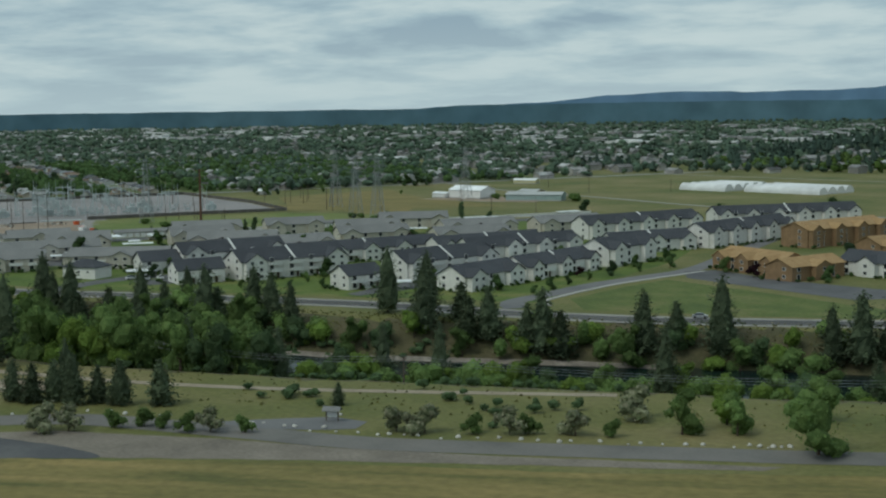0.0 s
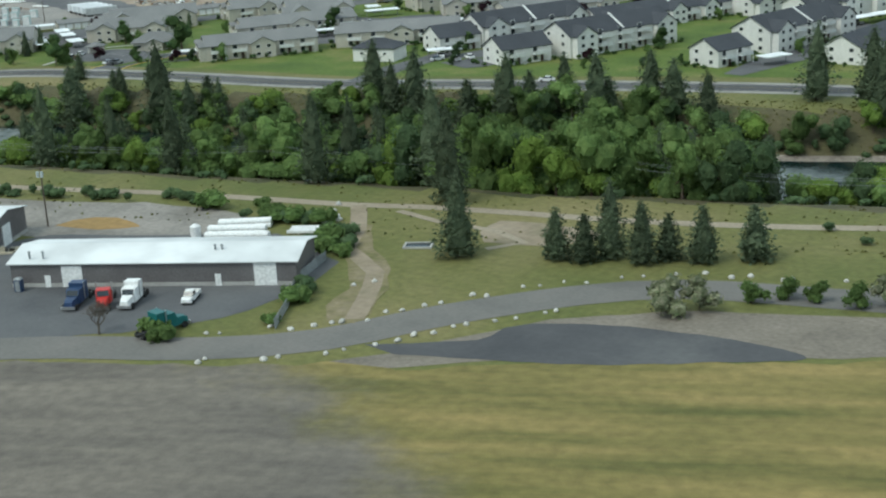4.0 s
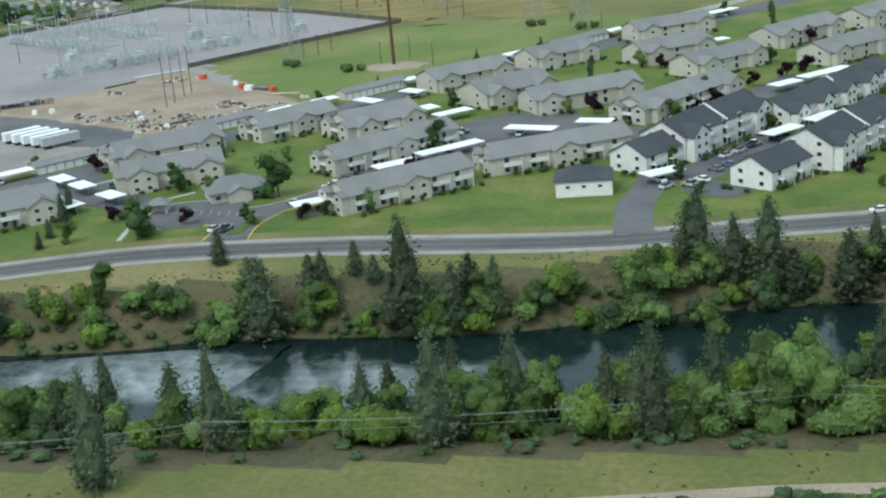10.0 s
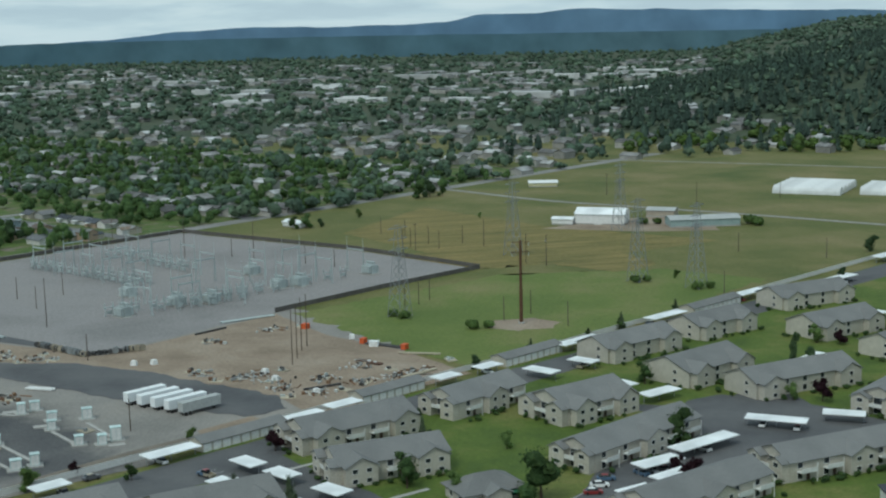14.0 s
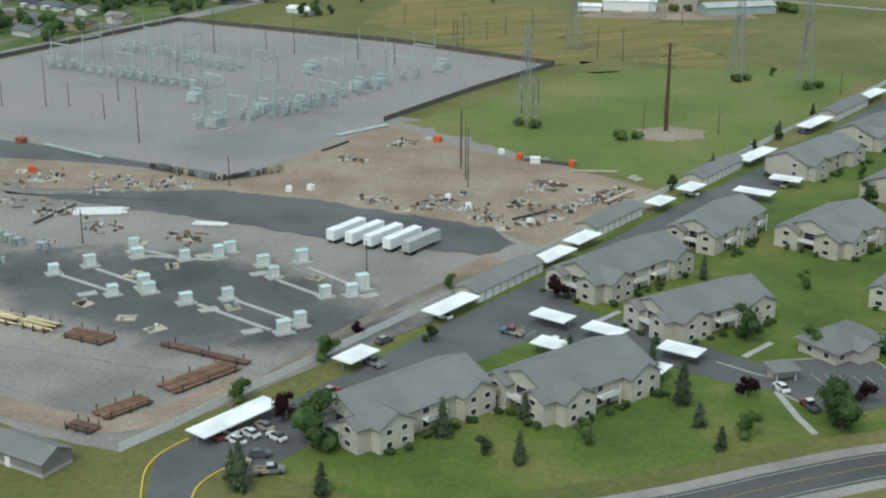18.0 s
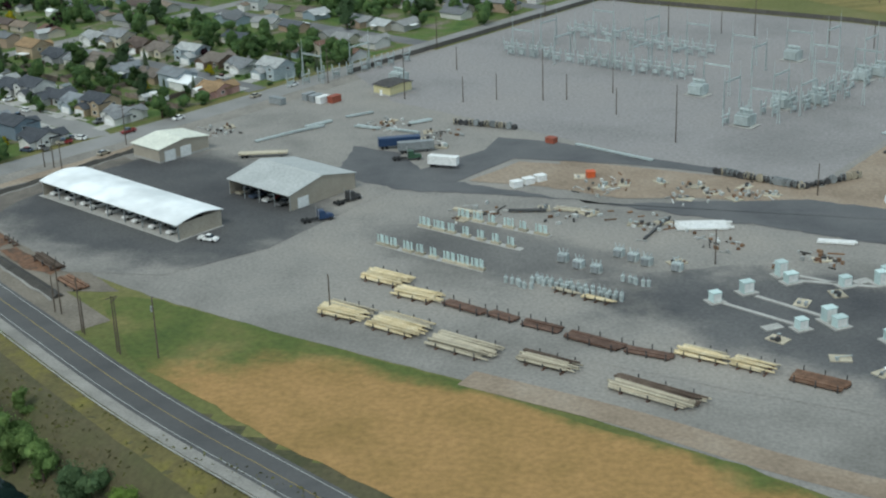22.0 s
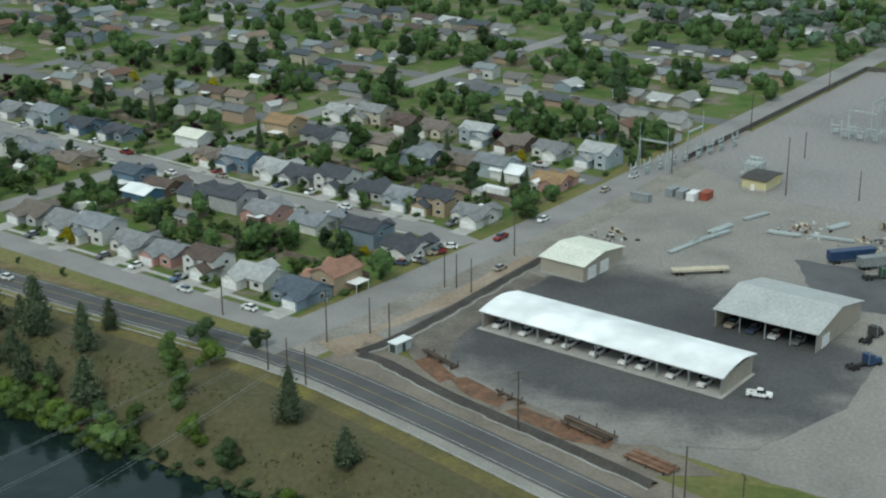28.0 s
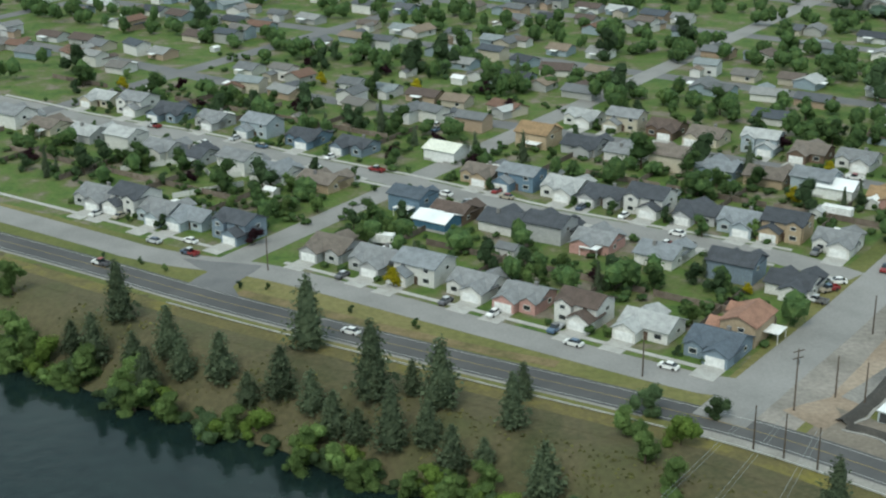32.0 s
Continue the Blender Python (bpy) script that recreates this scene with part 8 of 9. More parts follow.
strip("street_verge", smooth_line([(-997.3, 451.8), (-980.0, 442.6), (-965.7, 434.7), (-950.3, 427.0), (-937.4, 420.9), (-923.2, 414.9)]), -1.7, 1.7, 0.058, STREETVERGE, "dry brown verge between road and street", "verge")
for i, (x, y) in enumerate([(-1036.0, 473.1), (-1025.4, 468.8), (-1017.9, 464.2), (-997.4, 454.1), (-990.7, 453.7), (-978.9, 445.8), (-969.5, 440.5), (-954.2, 432.3)]):
    GARDEN.put((2, 0, 3)[i % 3], x, y, 0.03, i * 50, 0.26 + 0.03 * (i % 4))
sheet("asphalt_branch", [(-744, 434), (-728, 428), (-714, 452), (-680, 449), (-655, 442), (-655, 447), (-680, 458), (-704, 470), (-722, 474), (-724, 460)], 0.14, ASPH, "dark asphalt lane branching round the dirt yard", "road")
sheet("dirt_yard", [(-724, 430), (-700, 426), (-680, 418), (-664, 420), (-660, 438), (-682, 446), (-712, 449)], 0.115, DIRT, "bare brown dirt between the yard lanes")
strip("dirt_strip", [p for p in RIVER_ROAD if -882 < p[0] < -796], -4.5, -13.5, 0.035, APRON, "brown dirt between the road and the yard bank", "ground")
sheet("dirt_strip", [(-870, 398), (-838, 373), (-806, 353), (-793, 341), (-806, 340), (-836, 361), (-868, 386)], 0.05, APRON, "brown dirt strip between the yard and the road")
sheet("dirt_corner", [(-880, 396), (-870, 402), (-852, 432), (-836, 458), (-828, 456), (-862, 402), (-866, 396), (-874, 388)], 0.045, DIRT, "bare pale dirt corner beside the side street")
strip("dirt_edge", smooth_line([(-704, 305), (-670, 291), (-640, 276), (-618, 270), (-603, 284), (-576, 326), (-549, 368)]), -3.5, 3.5, 0.072, DIRT, "brown dirt edge along the yard boundary", "ground")
# ---- meadow buildings ----
hall("white_barn", pose(-505, 738, 0, 0, 0, -5), 26, 16, 5.5, 2.5, WHITE, STEELW, "white gabled barn in the meadow", [("front", 10, 4, 4)])
hall("lean_to", pose(-517, 736, 0, 0, 0, -5), 11, 8, 3.0, 0.8, WHITE, STEELW, "low white outbuilding beside the barn")
hall("grey_barn", pose(-470, 768, 0, 0, 0, -10), 15, 10, 3.6, 1.2, TANMETAL, GREYROOF, "grey-roofed barn in the meadow")
hall("long_barn", pose(-455, 728, 0, 0, 0, 16), 36, 13, 4.0, 1.4, mat("teal_sheet_metal", [(0.25, 0.33, 0.32), (0.32, 0.40, 0.39)], scale=0.3, rough=0.6), GREYROOF, "long pale green metal barn")
hall("white_tent", pose(-553, 898, 0, 0, 0, 12), 18, 10, 2.6, 1.2, mat("yellow_canvas", [(0.55, 0.50, 0.28), (0.62, 0.58, 0.36)], scale=0.3), WHITE, "long white-roofed stable in the meadow")
for k in range(9):
    x, y, L = (-402 + 2.6 * k, 872 + 9.3 * k, 40) if k < 5 else (-352 + 2.6 * (k - 5), 866 + 9.3 * (k - 5), 60)
    g = thing("greenhouse", pose(x, y, 0, 0, 0, -16), "white plastic-covered greenhouse tunnel in a row", "greenhouse", "greenhouses")
    arch = [(0, 0)] + [(4.6 - 4.6 * math.cos(math.pi * j / 8), 4.2 * math.sin(math.pi * j / 8) + 0.6) for j in range(9)] + [(9.2, 0)]
    sh = Geo()
    for (y0, z0), (y1, z1) in zip(arch, arch[1:]):
        sh.face((0, y0, z0), (L, y0, z0), (L, y1, z1), (0, y1, z1))
    part("cover", sh, DUSTYROOF, g)
    for q in (0, L):
        part("end_wall", Geo().face(*[(q, yy, zz) for yy, zz in arch]), VINYL, g)
LANE1 = smooth_line([(-640, 905), (-593, 877), (-534, 834), (-470, 804), (-405, 774), (-324, 734), (-200, 690)])
strip("gravel_lane", LANE1, -2.6, 2.6, 0.05, SHOULDER, "pale gravel lane across the meadow", "lane")
LANE2 = smooth_line([(-540, 1062), (-513, 1067), (-444, 1051), (-300, 1010), (-120, 980)])
strip("gravel_lane", LANE2, -2.2, 2.2, 0.05, SHOULDER, "pale gravel lane across the meadow", "lane")
sheet("barn_yard", [(-520, 722), (-470, 715), (-430, 722), (-440, 765), (-470, 768), (-500, 745)], 0.058, DIRT, "bare ground round the barns")
sheet("green_meadow", [(-583, 504), (-548, 470), (-500, 430), (-440, 530), (-410, 590), (-450, 610), (-520, 590)], 0.05, mat("bright_meadow", [(0.085, 0.125, 0.026), (0.125, 0.160, 0.038), (0.20, 0.185, 0.075)], scale=0.02, contrast=0.9, fine=0.7, bump=0.4, bump_scale=2.0, world_space=True), "bright green rough grass in the meadow", wobble=5.0)
sheet("tan_meadow", [(-620, 700), (-560, 640), (-480, 640), (-430, 690), (-520, 730), (-600, 800)], 0.054, FIELD, "dry tan grass in the meadow")
for i, (x, y, s) in enumerate([(-651, 712, 1.0), (-645, 716, 0.9), (-638, 720, 0.8), (-627, 757, 0.8), (-607, 847, 1.2), (-600, 852, 1.0), (-612, 840, 1.1), (-363, 662, 1.3), (-560, 760, 0.5), (-380, 590, 0.6), (-470, 476, 0.45), (-460, 490, 0.5), (-443, 520, 0.5), (-486, 452, 0.5), (-500, 430, 0.5)]):
    GARDEN.put(i, x, y, 0, i * 40, s)
hall("white_shed", pose(-660, 722, 0, 0, 0, -31), 14, 7, 2.6, 1.0, WHITE, STEELW, "long low white shed at the meadow edge")

gb = thing("garage_block", pose(-387, 312, 0, 0, 0, 12), "white hip-roofed garage block beside the drive", "garage")
part("wall", Geo().box(0, 0, -0.1, 14, 10, 4.2), SIDINGW, gb)
part("roof", Geo().hip(0, 0, 14, 10, 4.3, 2.6), SHINGLED, gb)
for k in range(3):
    window(gb, 3 + 4 * k, -0.005, 2.6, 0, 1.2, 0.9)
# trees of the apartments
POPLARS.put(0, -404, 434, 0, 0, 1.0)
POPLARS.put(0, -353.5, 524, 0, 90, 1.15)
for i, (x, y, q) in enumerate([(-587, 274, 1.0), (-578, 315, 0.7), (-535, 340, 1.0), (-499, 289, 1.0), (-477, 288, 0.9), (-447, 294, 0.9), (-430, 331, 1.1), (-434, 337, 0.9), (-397, 405, 1.2), (-368, 408, 1.2), (-361, 415, 1.0), (-343, 455, 1.1), (-337, 459, 1.2), (-407, 544, 1.2), (-400, 543, 1.2), (-388, 476, 1.0), (-340, 519, 1.1), (-334, 530, 1.1), (-352, 440, 1.0), (-375, 423, 0.9)]):
    PLUMS.put(i, x, y, 0, i * 50, (q * 0.9, q * 0.9, q))
for i, (x, y, q, k) in enumerate(([(-580, 263, 1.0, 1), (-531, 267, 0.6, 3), (-484, 275, 0.95, 1), (-549, 262, 0.55, 2), (-562, 313, 0.5, 0), (-583, 302, 0.8, 3), (-597, 281, 0.7, 3), (-560, 345, 0.5, 3), (-485, 280, 0.9, 3), (-461, 289, 0.6, 0), (-495, 317, 1.0, 0), (-482, 313, 0.8, 3), (-463, 313, 1.15, 1), (-502, 272, 0.75, 3), (-443, 297, 0.55, 2), (-435, 361, 0.85, 1), (-477, 350, 0.6, 3), (-432, 300, 0.75, 3), (-447, 418, 0.8, 0), (-370, 394, 0.9, 3)] + [(-365, 423, 0.9, 0), (-363, 342, 0.7, 0), (-359, 329, 0.7, 2), (-340, 326, 0.95, 3), (-398, 449, 0.7, 2)])):
    GARDEN.put(k, x, y, 0, i * 47, q * 1.25)
for i, (x, y, q, k) in enumerate([(-411, 409, 0.7, 2), (-405, 405, 0.8, 3), (-395, 477, 1.0, 3), (-375, 475, 0.7, 3), (-341, 380, 0.8, 0), (-446, 590, 0.6, 3), (-352, 316, 0.6, 2), (-310, 322, 0.5, 3), (-295, 330, 0.5, 2), (-285, 335, 0.5, 0), (-300, 345, 0.6, 3), (-370, 465, 0.7, 0), (-350, 480, 0.7, 1), (-443, 445, 0.6, 0), (-425, 450, 0.6, 3), (-436, 356, 0.6, 2), (-459, 288, 0.55, 0), (-433, 318, 0.5, 3)]):
    GARDEN.put(k, x, y, 0, i * 47, q)
for i, (x, y, q) in enumerate([(-557, 269, 0.62), (-542, 277, 0.6), (-543, 259, 0.42), (-576, 246, 0.5), (-533, 305, 0.62), (-517, 297, 0.55), (-512, 286, 0.7), (-507, 267, 0.5), (-590, 247, 0.62), (-592, 250, 0.5), (-510, 276, 0.55), (-500, 355, 0.4), (-486, 452, 0.4), (-470, 476, 0.4), (-460, 490, 0.4), (-443, 522, 0.4)]):
    GCONIF.put(i, x, y, 0, i * 47, (q * 1.5, q * 1.5, q * 1.15))
def foundation_shrubs():
    places = []
    for x, y, a, L, D, st, style, wings in FLATS:
        rr = random.Random(int(x * y))
        for k in range(int(L / 3.2)):
            p = pose(x, y, 0, 0, 0, a) @ Vector((rr.uniform(-1, L + 1), -rr.uniform(2.8, 4.4) if wings else -1.4, 0))
            places.append((p.x, p.y))
        for k in range(3):
            p = pose(x, y, 0, 0, 0, a) @ Vector((-rr.uniform(3.0, 4.2), rr.uniform(0, D), 0))
            places.append((p.x, p.y))
    stuff("foundation_shrubs", clumps(np.random.default_rng(37), places, 1.0, 1.7, 24, 0.26), GLEAF, "clipped shrubs along the walls of the apartments")


foundation_shrubs()

# the entrance lot, its kerbs and the guard hut
sheet("parking_lot", [(-519, 306), (-504, 305), (-502, 303), (-493, 298), (-491, 306), (-482, 309), (-471, 309), (-468, 303), (-461, 307), (-454, 320), (-453, 337), (-444, 361), (-426, 399), (-411, 427), (-400, 401), (-410, 363), (-426, 339), (-442, 311), (-453, 303), (-456, 297), (-457, 287), (-455, 277), (-466, 274), (-468, 286), (-472, 287), (-482, 283), (-489, 287), (-493, 293), (-501, 298), (-509, 301)], 0.122, ASPH, "asphalt entrance lot with marked bays and kerbs", "road", 0.3)
sheet("entrance_drive", [(-605, 243), (-607, 258), (-601, 268), (-590, 262), (-594, 256), (-597, 250), (-598, 240)], 0.125, ASPH, "asphalt drive entrance that curves to the road", "road", 0.2)
for line, c in (([(-605.5, 241), (-607.6, 252), (-606.6, 259), (-603, 265)], YELLOWP), ([(-597, 240), (-597.4, 247), (-595, 253), (-591, 257)], YELLOWP), ([(-503, 306), (-493, 299), (-491, 306), (-482, 309), (-471, 309), (-468, 303), (-461, 307), (-454, 319)], CONC), ([(-455, 277), (-457, 287), (-456, 297), (-453, 303), (-442, 311)], YELLOWP), ([(-493, 293), (-489, 287), (-482, 283)], CONC), ([(-472, 287), (-468, 286), (-466, 274)], YELLOWP)):
    strip("kerb", smooth_line(line, 1.5), -0.16, 0.16, 0.24, c, "painted concrete kerb of the drive" if c is YELLOWP else "pale concrete kerb of the lot", "kerb", thick=0.25)
sheet("lot_island", [(-462, 295), (-459, 295), (-459, 281), (-462, 279)], 0.2, LAWN, "small planted island in the entrance lot", "lawn", 0.2)
strip("footpath", [(-493, 292), (-491, 281), (-489, 274)], -0.7, 0.7, 0.15, CONC, "pale concrete footpath from the lot to the road", "path", thick=0.14)
for k in range(7):
    p = Vector((-484 + 2.7 * k, 299.0 - 0.2 * k, 0))
    thing("bay_line", pose(p.x, p.y, 0.13, 0, 0, 108), "white painted parking bay line", "marking", "bay lines", kind="structure", geo=Geo().box(-2.3, -0.06, 0, 2.3, 0.06, 0.012), material=LINE)
for k in range(9):
    thing("bay_line", pose(-546 + 2.5 * k, 322 - 1.55 * k, 0.095, 0, 0, 58), "white painted parking bay line", "marking", "bay lines", kind="structure", geo=Geo().box(-2.3, -0.06, 0, 2.3, 0.06, 0.012), material=LINE)
gh = thing("guard_hut", pose(-492.5, 296.5, 0.05, 0, 0, 15), "small cream hut with a grey hipped roof and open porch", "hut")
part("wall", Geo().box(0, 1.6, -0.1, 4.4, 4.2, 2.5), SIDING, gh)
part("roof", Geo().hip(-0.3, -0.3, 4.7, 4.5, 2.5, 1.5), SHINGLE, gh)
for x in (0.1, 4.1):
    part("post", Geo().box(x, 0.0, -0.1, x + 0.25, 0.25, 2.5), TRIM, gh)
ch = thing("clubhouse", pose(-479, 305.5, 0, 0, 0, 38), "cream clubhouse with a grey hipped roof and green awning", "clubhouse")
part("wall", Geo().box(0, 0, -0.1, 15, 10, 3.0), SIDING, ch)
part("roof", Geo().hip(-0.4, -0.4, 15.4, 10.4, 3.0, 3.0), SHINGLE, ch)
part("porch_wall", Geo().gable_wall_y(4.5, -2.5, 10.5, 1.0, -0.1, 2.9, 1.3), SIDING, ch)
part("porch_roof", Geo().gable_y(4.5, -2.5, 10.5, 4.0, 2.9, 1.3, 0.4), SHINGLE, ch)
part("awning", Geo().box(11, -2.2, 2.3, 14.5, -0.02, 2.45), mat("green_canvas", [(0.03, 0.14, 0.08), (0.05, 0.18, 0.10)], scale=0.5), ch)
for x in (1.8, 12.5):
    window(ch, x, -0.005, 1.5, 0, 1.7, 1.3)
for y in (2.5, 7.0):
    window(ch, -0.005, y, 1.5, -90, 1.5, 1.3)
for x0, y0, x1, y1 in ((-548, 279, -540, 292), (-517, 297, -523, 289), (-497, 309, -490, 317), (-527, 326, -521, 333)):
    strip("footpath", [(x0, y0), ((x0 + x1) / 2, (y0 + y1) / 2), (x1, y1)], -0.7, 0.7, 0.15, CONC, "pale concrete footpath across the lawn", "path", thick=0.14)
# trees and street on the eastern side of the apartments
for i, (x, y, s) in enumerate([(-213, 352, 0.5), (-215, 366, 0.5), (-216, 380, 0.55), (-216, 395, 0.5), (-215, 410, 0.6), (-212, 425, 0.5), (-208, 442, 0.6), (-176, 440, 0.6), (-166, 455, 0.9), (-150, 470, 1.0), (-130, 480, 1.2), (-120, 440, 0.9), (-135, 470, 1.0), (-110, 520, 1.3), (-140, 570, 1.3), (-100, 560, 1.2), (-165, 600, 1.3), (-120, 620, 1.3), (-150, 650, 1.4), (-180, 640, 1.2), (-280, 660, 1.1), (-230, 690, 1.2), (-262, 470, 0.6), (-258, 505, 0.6), (-300, 500, 0.6), (-312, 512, 0.6)]):
    GARDEN.put(i, x, y, 0, i * 61, s)
for x, y, a, L, D, st, style, wings in FLATS:
    rr = random.Random(int(x * y) + 5)
    if y < 450 and L > 24 and x > -345:
        for k in range(2 if rr.random() < 0.5 else 1):
            p = pose(x, y, 0, 0, 0, a) @ Vector((rr.uniform(0.05, 0.95) * L, -rr.uniform(5.5, 8.5), 0))
            (PLUMS if rr.random() < 0.25 else GARDEN).put(rr.choice((0, 1, 3)), p.x, p.y, 0, rr.uniform(0, 360), rr.uniform(0.6, 0.95))


def yard_scrap():
    """Small fittings, offcuts and crates strewn over the storage yard, too small to count."""
    rng = np.random.default_rng(91)
    groups = {"pale": Geo(), "dark": Geo(), "rust": Geo()}
    nests = [(x, y, 5) for x, y in [(-584, 413), (-570, 409), (-565, 414), (-558, 407), (-553, 399), (-541, 396), (-544, 411), (-531, 409), (-523, 418), (-517, 425), (-596, 455), (-582, 476), (-537, 428)]] + [(-686, 428, 9), (-662, 424, 10), (-645, 425, 7), (-716, 404, 9), (-690, 404, 9), (-672, 398, 8), (-655, 386, 8), (-630, 378, 7), (-760, 485, 9), (-742, 474, 9), (-815, 474, 8), (-520, 418, 6)]
    for x, y, r in nests:
        way = rng.uniform(0, math.pi)
        for k in range(26):
            px, py = x + rng.normal() * r * 0.45, y + rng.normal() * r * 0.45
            L, w, h = (rng.uniform(1.5, 4.5), rng.uniform(0.15, 0.3), 0.25) if rng.random() < 0.35 else (rng.uniform(0.4, 1.5), rng.uniform(0.3, 0.9), rng.uniform(0.25, 0.9))
            a = way + rng.normal() * 0.5
            c, s = math.cos(a) / 2, math.sin(a) / 2
            base = [(px - c * L + s * w, py - s * L - c * w), (px + c * L + s * w, py + s * L - c * w), (px + c * L - s * w, py + s * L + c * w), (px - c * L - s * w, py - s * L + c * w)]
            groups[("pale", "dark", "rust", "pale")[int(rng.integers(4))]].solid([(*p, 0.05) for p in base], [(*p, 0.12 + h) for p in base])
    ob = thing("yard_scrap", label="small fittings, offcuts and crates strewn over the yard", category="scrap", kind="stuff", geo=groups["pale"], material=mat("pale_scrap", [(0.30, 0.31, 0.30), (0.50, 0.50, 0.48)], scale=0.2, island=0.4, world_space=True))
    tagged(part("dark_scrap", groups["dark"], mat("dark_scrap", [(0.05, 0.05, 0.05), (0.11, 0.10, 0.09)], scale=0.2, island=0.4, world_space=True), ob), kind="stuff")
    tagged(part("rusty_scrap", groups["rust"], mat("rusty_scrap", [(0.12, 0.065, 0.04), (0.24, 0.15, 0.09)], scale=0.2, island=0.4, world_space=True), ob), kind="stuff")


yard_scrap()
for i, (x, y) in enumerate([(-558, 408), (-541, 395), (-564, 416), (-550, 466), (-604, 423), (-610, 421)]):
    sack = thing("bulk_bag", pose(x, y, 0.1, 0, 0, i * 37), "white woven bulk bag standing in the dirt yard", "bulk bag", "bulk bags")
    part("bag", Geo().solid([(-1.0, -0.9, 0), (1.0, -0.9, 0), (1.0, 0.9, 0), (-1.0, 0.9, 0)], [(-0.8, -0.75, 1.5), (0.8, -0.75, 1.5), (0.8, 0.75, 1.5), (-0.8, 0.75, 1.5)]), WHITE, sack)
    part("spout", Geo().tube((0, 0, 1.5), (0, 0, 1.8), 0.35, 0.2, 7), VINYL, sack)
for i, (p, q) in enumerate((((-543, 458), (-528, 453)), ((-540, 435), (-531, 430)), ((-604, 484), (-589, 499)))):
    ob = thing("pipe_bundle", pose(*p, 0.1, 0, 0, turn_to(q[0] - p[0], q[1] - p[1])), "dark pipes lying in a bundle in the dirt yard", "pipe bundle", "pipe bundles")
    for k in range(4):
        part("pipe", Geo().tube((0, 0.55 * k, 0.3), (math.dist(p, q), 0.55 * k, 0.3), 0.27, 0.27, 7), (DARKSTEEL, DULLRUST, GALV)[i], ob)
sheet("bare_patch", [(-508, 489), (-496, 484), (-484, 490), (-482, 500), (-494, 506), (-506, 500)], 0.06, DIRT, "bare trodden ground round the tall pole", wobble=2.5)
sheet("tan_meadow", [(-575, 560), (-540, 600), (-500, 620), (-470, 600), (-455, 625), (-500, 680), (-560, 650), (-590, 610)], 0.056, FIELD, "dry tan grass in the meadow", wobble=5.0)

# ---- the near side: park road, field, warehouses ----
PARKROAD = smooth_line([(-330, 40), (-300, 72), (-275, 90), (-252, 101), (-238, 112), (-228, 128), (-214, 145), (-200, 155), (-180, 160), (-160, 164), (-140, 168), (-108, 181), (-81, 193), (-57, 204), (60, 262), (300, 380)])
strip("park_road", PARKROAD, -4.6, 4.6, 0.05, ROADW, "winding grey park road")
sheet("field", [(-290, 60), (-262, 78), (-236, 95), (-214, 112), (-200, 122), (-173, 134), (-145, 150), (-100, 168), (-56, 192), (200, 300), (300, -600), (-700, -600), (-420, -60)], 0.02, FIELD, "mown dry grass field in yellow and green bands", "field", 1.2)
sheet("gravel_apron", [(-262, 84), (-236, 100), (-226, 112), (-212, 134), (-196, 146), (-165, 157), (-140, 163), (-110, 174), (-70, 190), (-72, 186), (-110, 168), (-145, 151), (-173, 136), (-200, 124), (-214, 114), (-236, 96)], 0.03, APRON, "pale dirt edge between road and field")
sheet("dark_pavement", smooth_line([(-231, 113), (-223, 118), (-217, 122), (-216, 128), (-214, 131), (-206, 134.5), (-196, 137), (-185, 138), (-173, 136), (-184, 129), (-198, 121), (-212, 116), (-225, 112)], 2.0), 0.045, DARKASPH, "dark patch of old asphalt beside the field", "road")
sheet("car_park", [(-176, 166), (-169, 173), (-158, 182), (-150, 182), (-148, 176), (-154, 171), (-164, 167)], 0.06, ROAD, "small asphalt car park by the park road", "road")
sheet("warehouse_lot", [(-332, 60), (-304, 76), (-290, 84), (-268, 100), (-258, 112), (-255, 127), (-259, 143), (-281, 152), (-305, 140), (-322, 133), (-328, 120), (-350, 105)], 0.035, ASPH, "worn asphalt lot round the warehouses", "road")
sheet("gravel_yard", [(-410, 112), (-387, 123), (-345, 128), (-322, 131), (-306, 137), (-284, 150), (-290, 157), (-298, 160), (-306, 160), (-322, 158), (-340, 151), (-358, 147), (-376, 141), (-397, 136), (-430, 124)], 0.03, DUSTY, "pale gravel yard behind the warehouses")
sheet("yellow_weeds", [(-326, 138), (-316, 139), (-309, 145), (-318, 147), (-326, 143)], 0.06, GOLD, "patch of dry yellow weeds", wobble=1.5)
strip("dirt_track", smooth_line([(-560, 100), (-480, 122), (-405, 144), (-386, 149), (-362, 155), (-339, 161), (-322, 166), (-296, 171), (-280, 174), (-267, 178), (-252, 181), (-219, 187), (-180, 200), (-120, 228)]), -1.6, 1.6, 0.05, TRACK, "pale dirt track along the river trees", "path", follow=True)
TRAIL = mat("trodden_dirt", [(0.185, 0.160, 0.100), (0.255, 0.205, 0.145), (0.30, 0.245, 0.18)], scale=0.12, fine=0.8, bump=0.3, bump_scale=3.0, speck=0.7, world_space=True)
sheet("trail_dirt", [(-268, 164), (-258, 151.5), (-249, 144), (-243, 135), (-238, 124), (-238, 119.5), (-242, 118.5), (-247, 124), (-249, 132), (-254, 139), (-260, 146), (-265, 153), (-271, 163)], 0.052, mat("trail_edge", [(0.118, 0.118, 0.042), (0.185, 0.155, 0.082), (0.24, 0.195, 0.13)], scale=0.22, fine=0.8, bump=0.4, bump_scale=2.0, world_space=True), "dry trodden grass along the dirt trail", wobble=1.2)
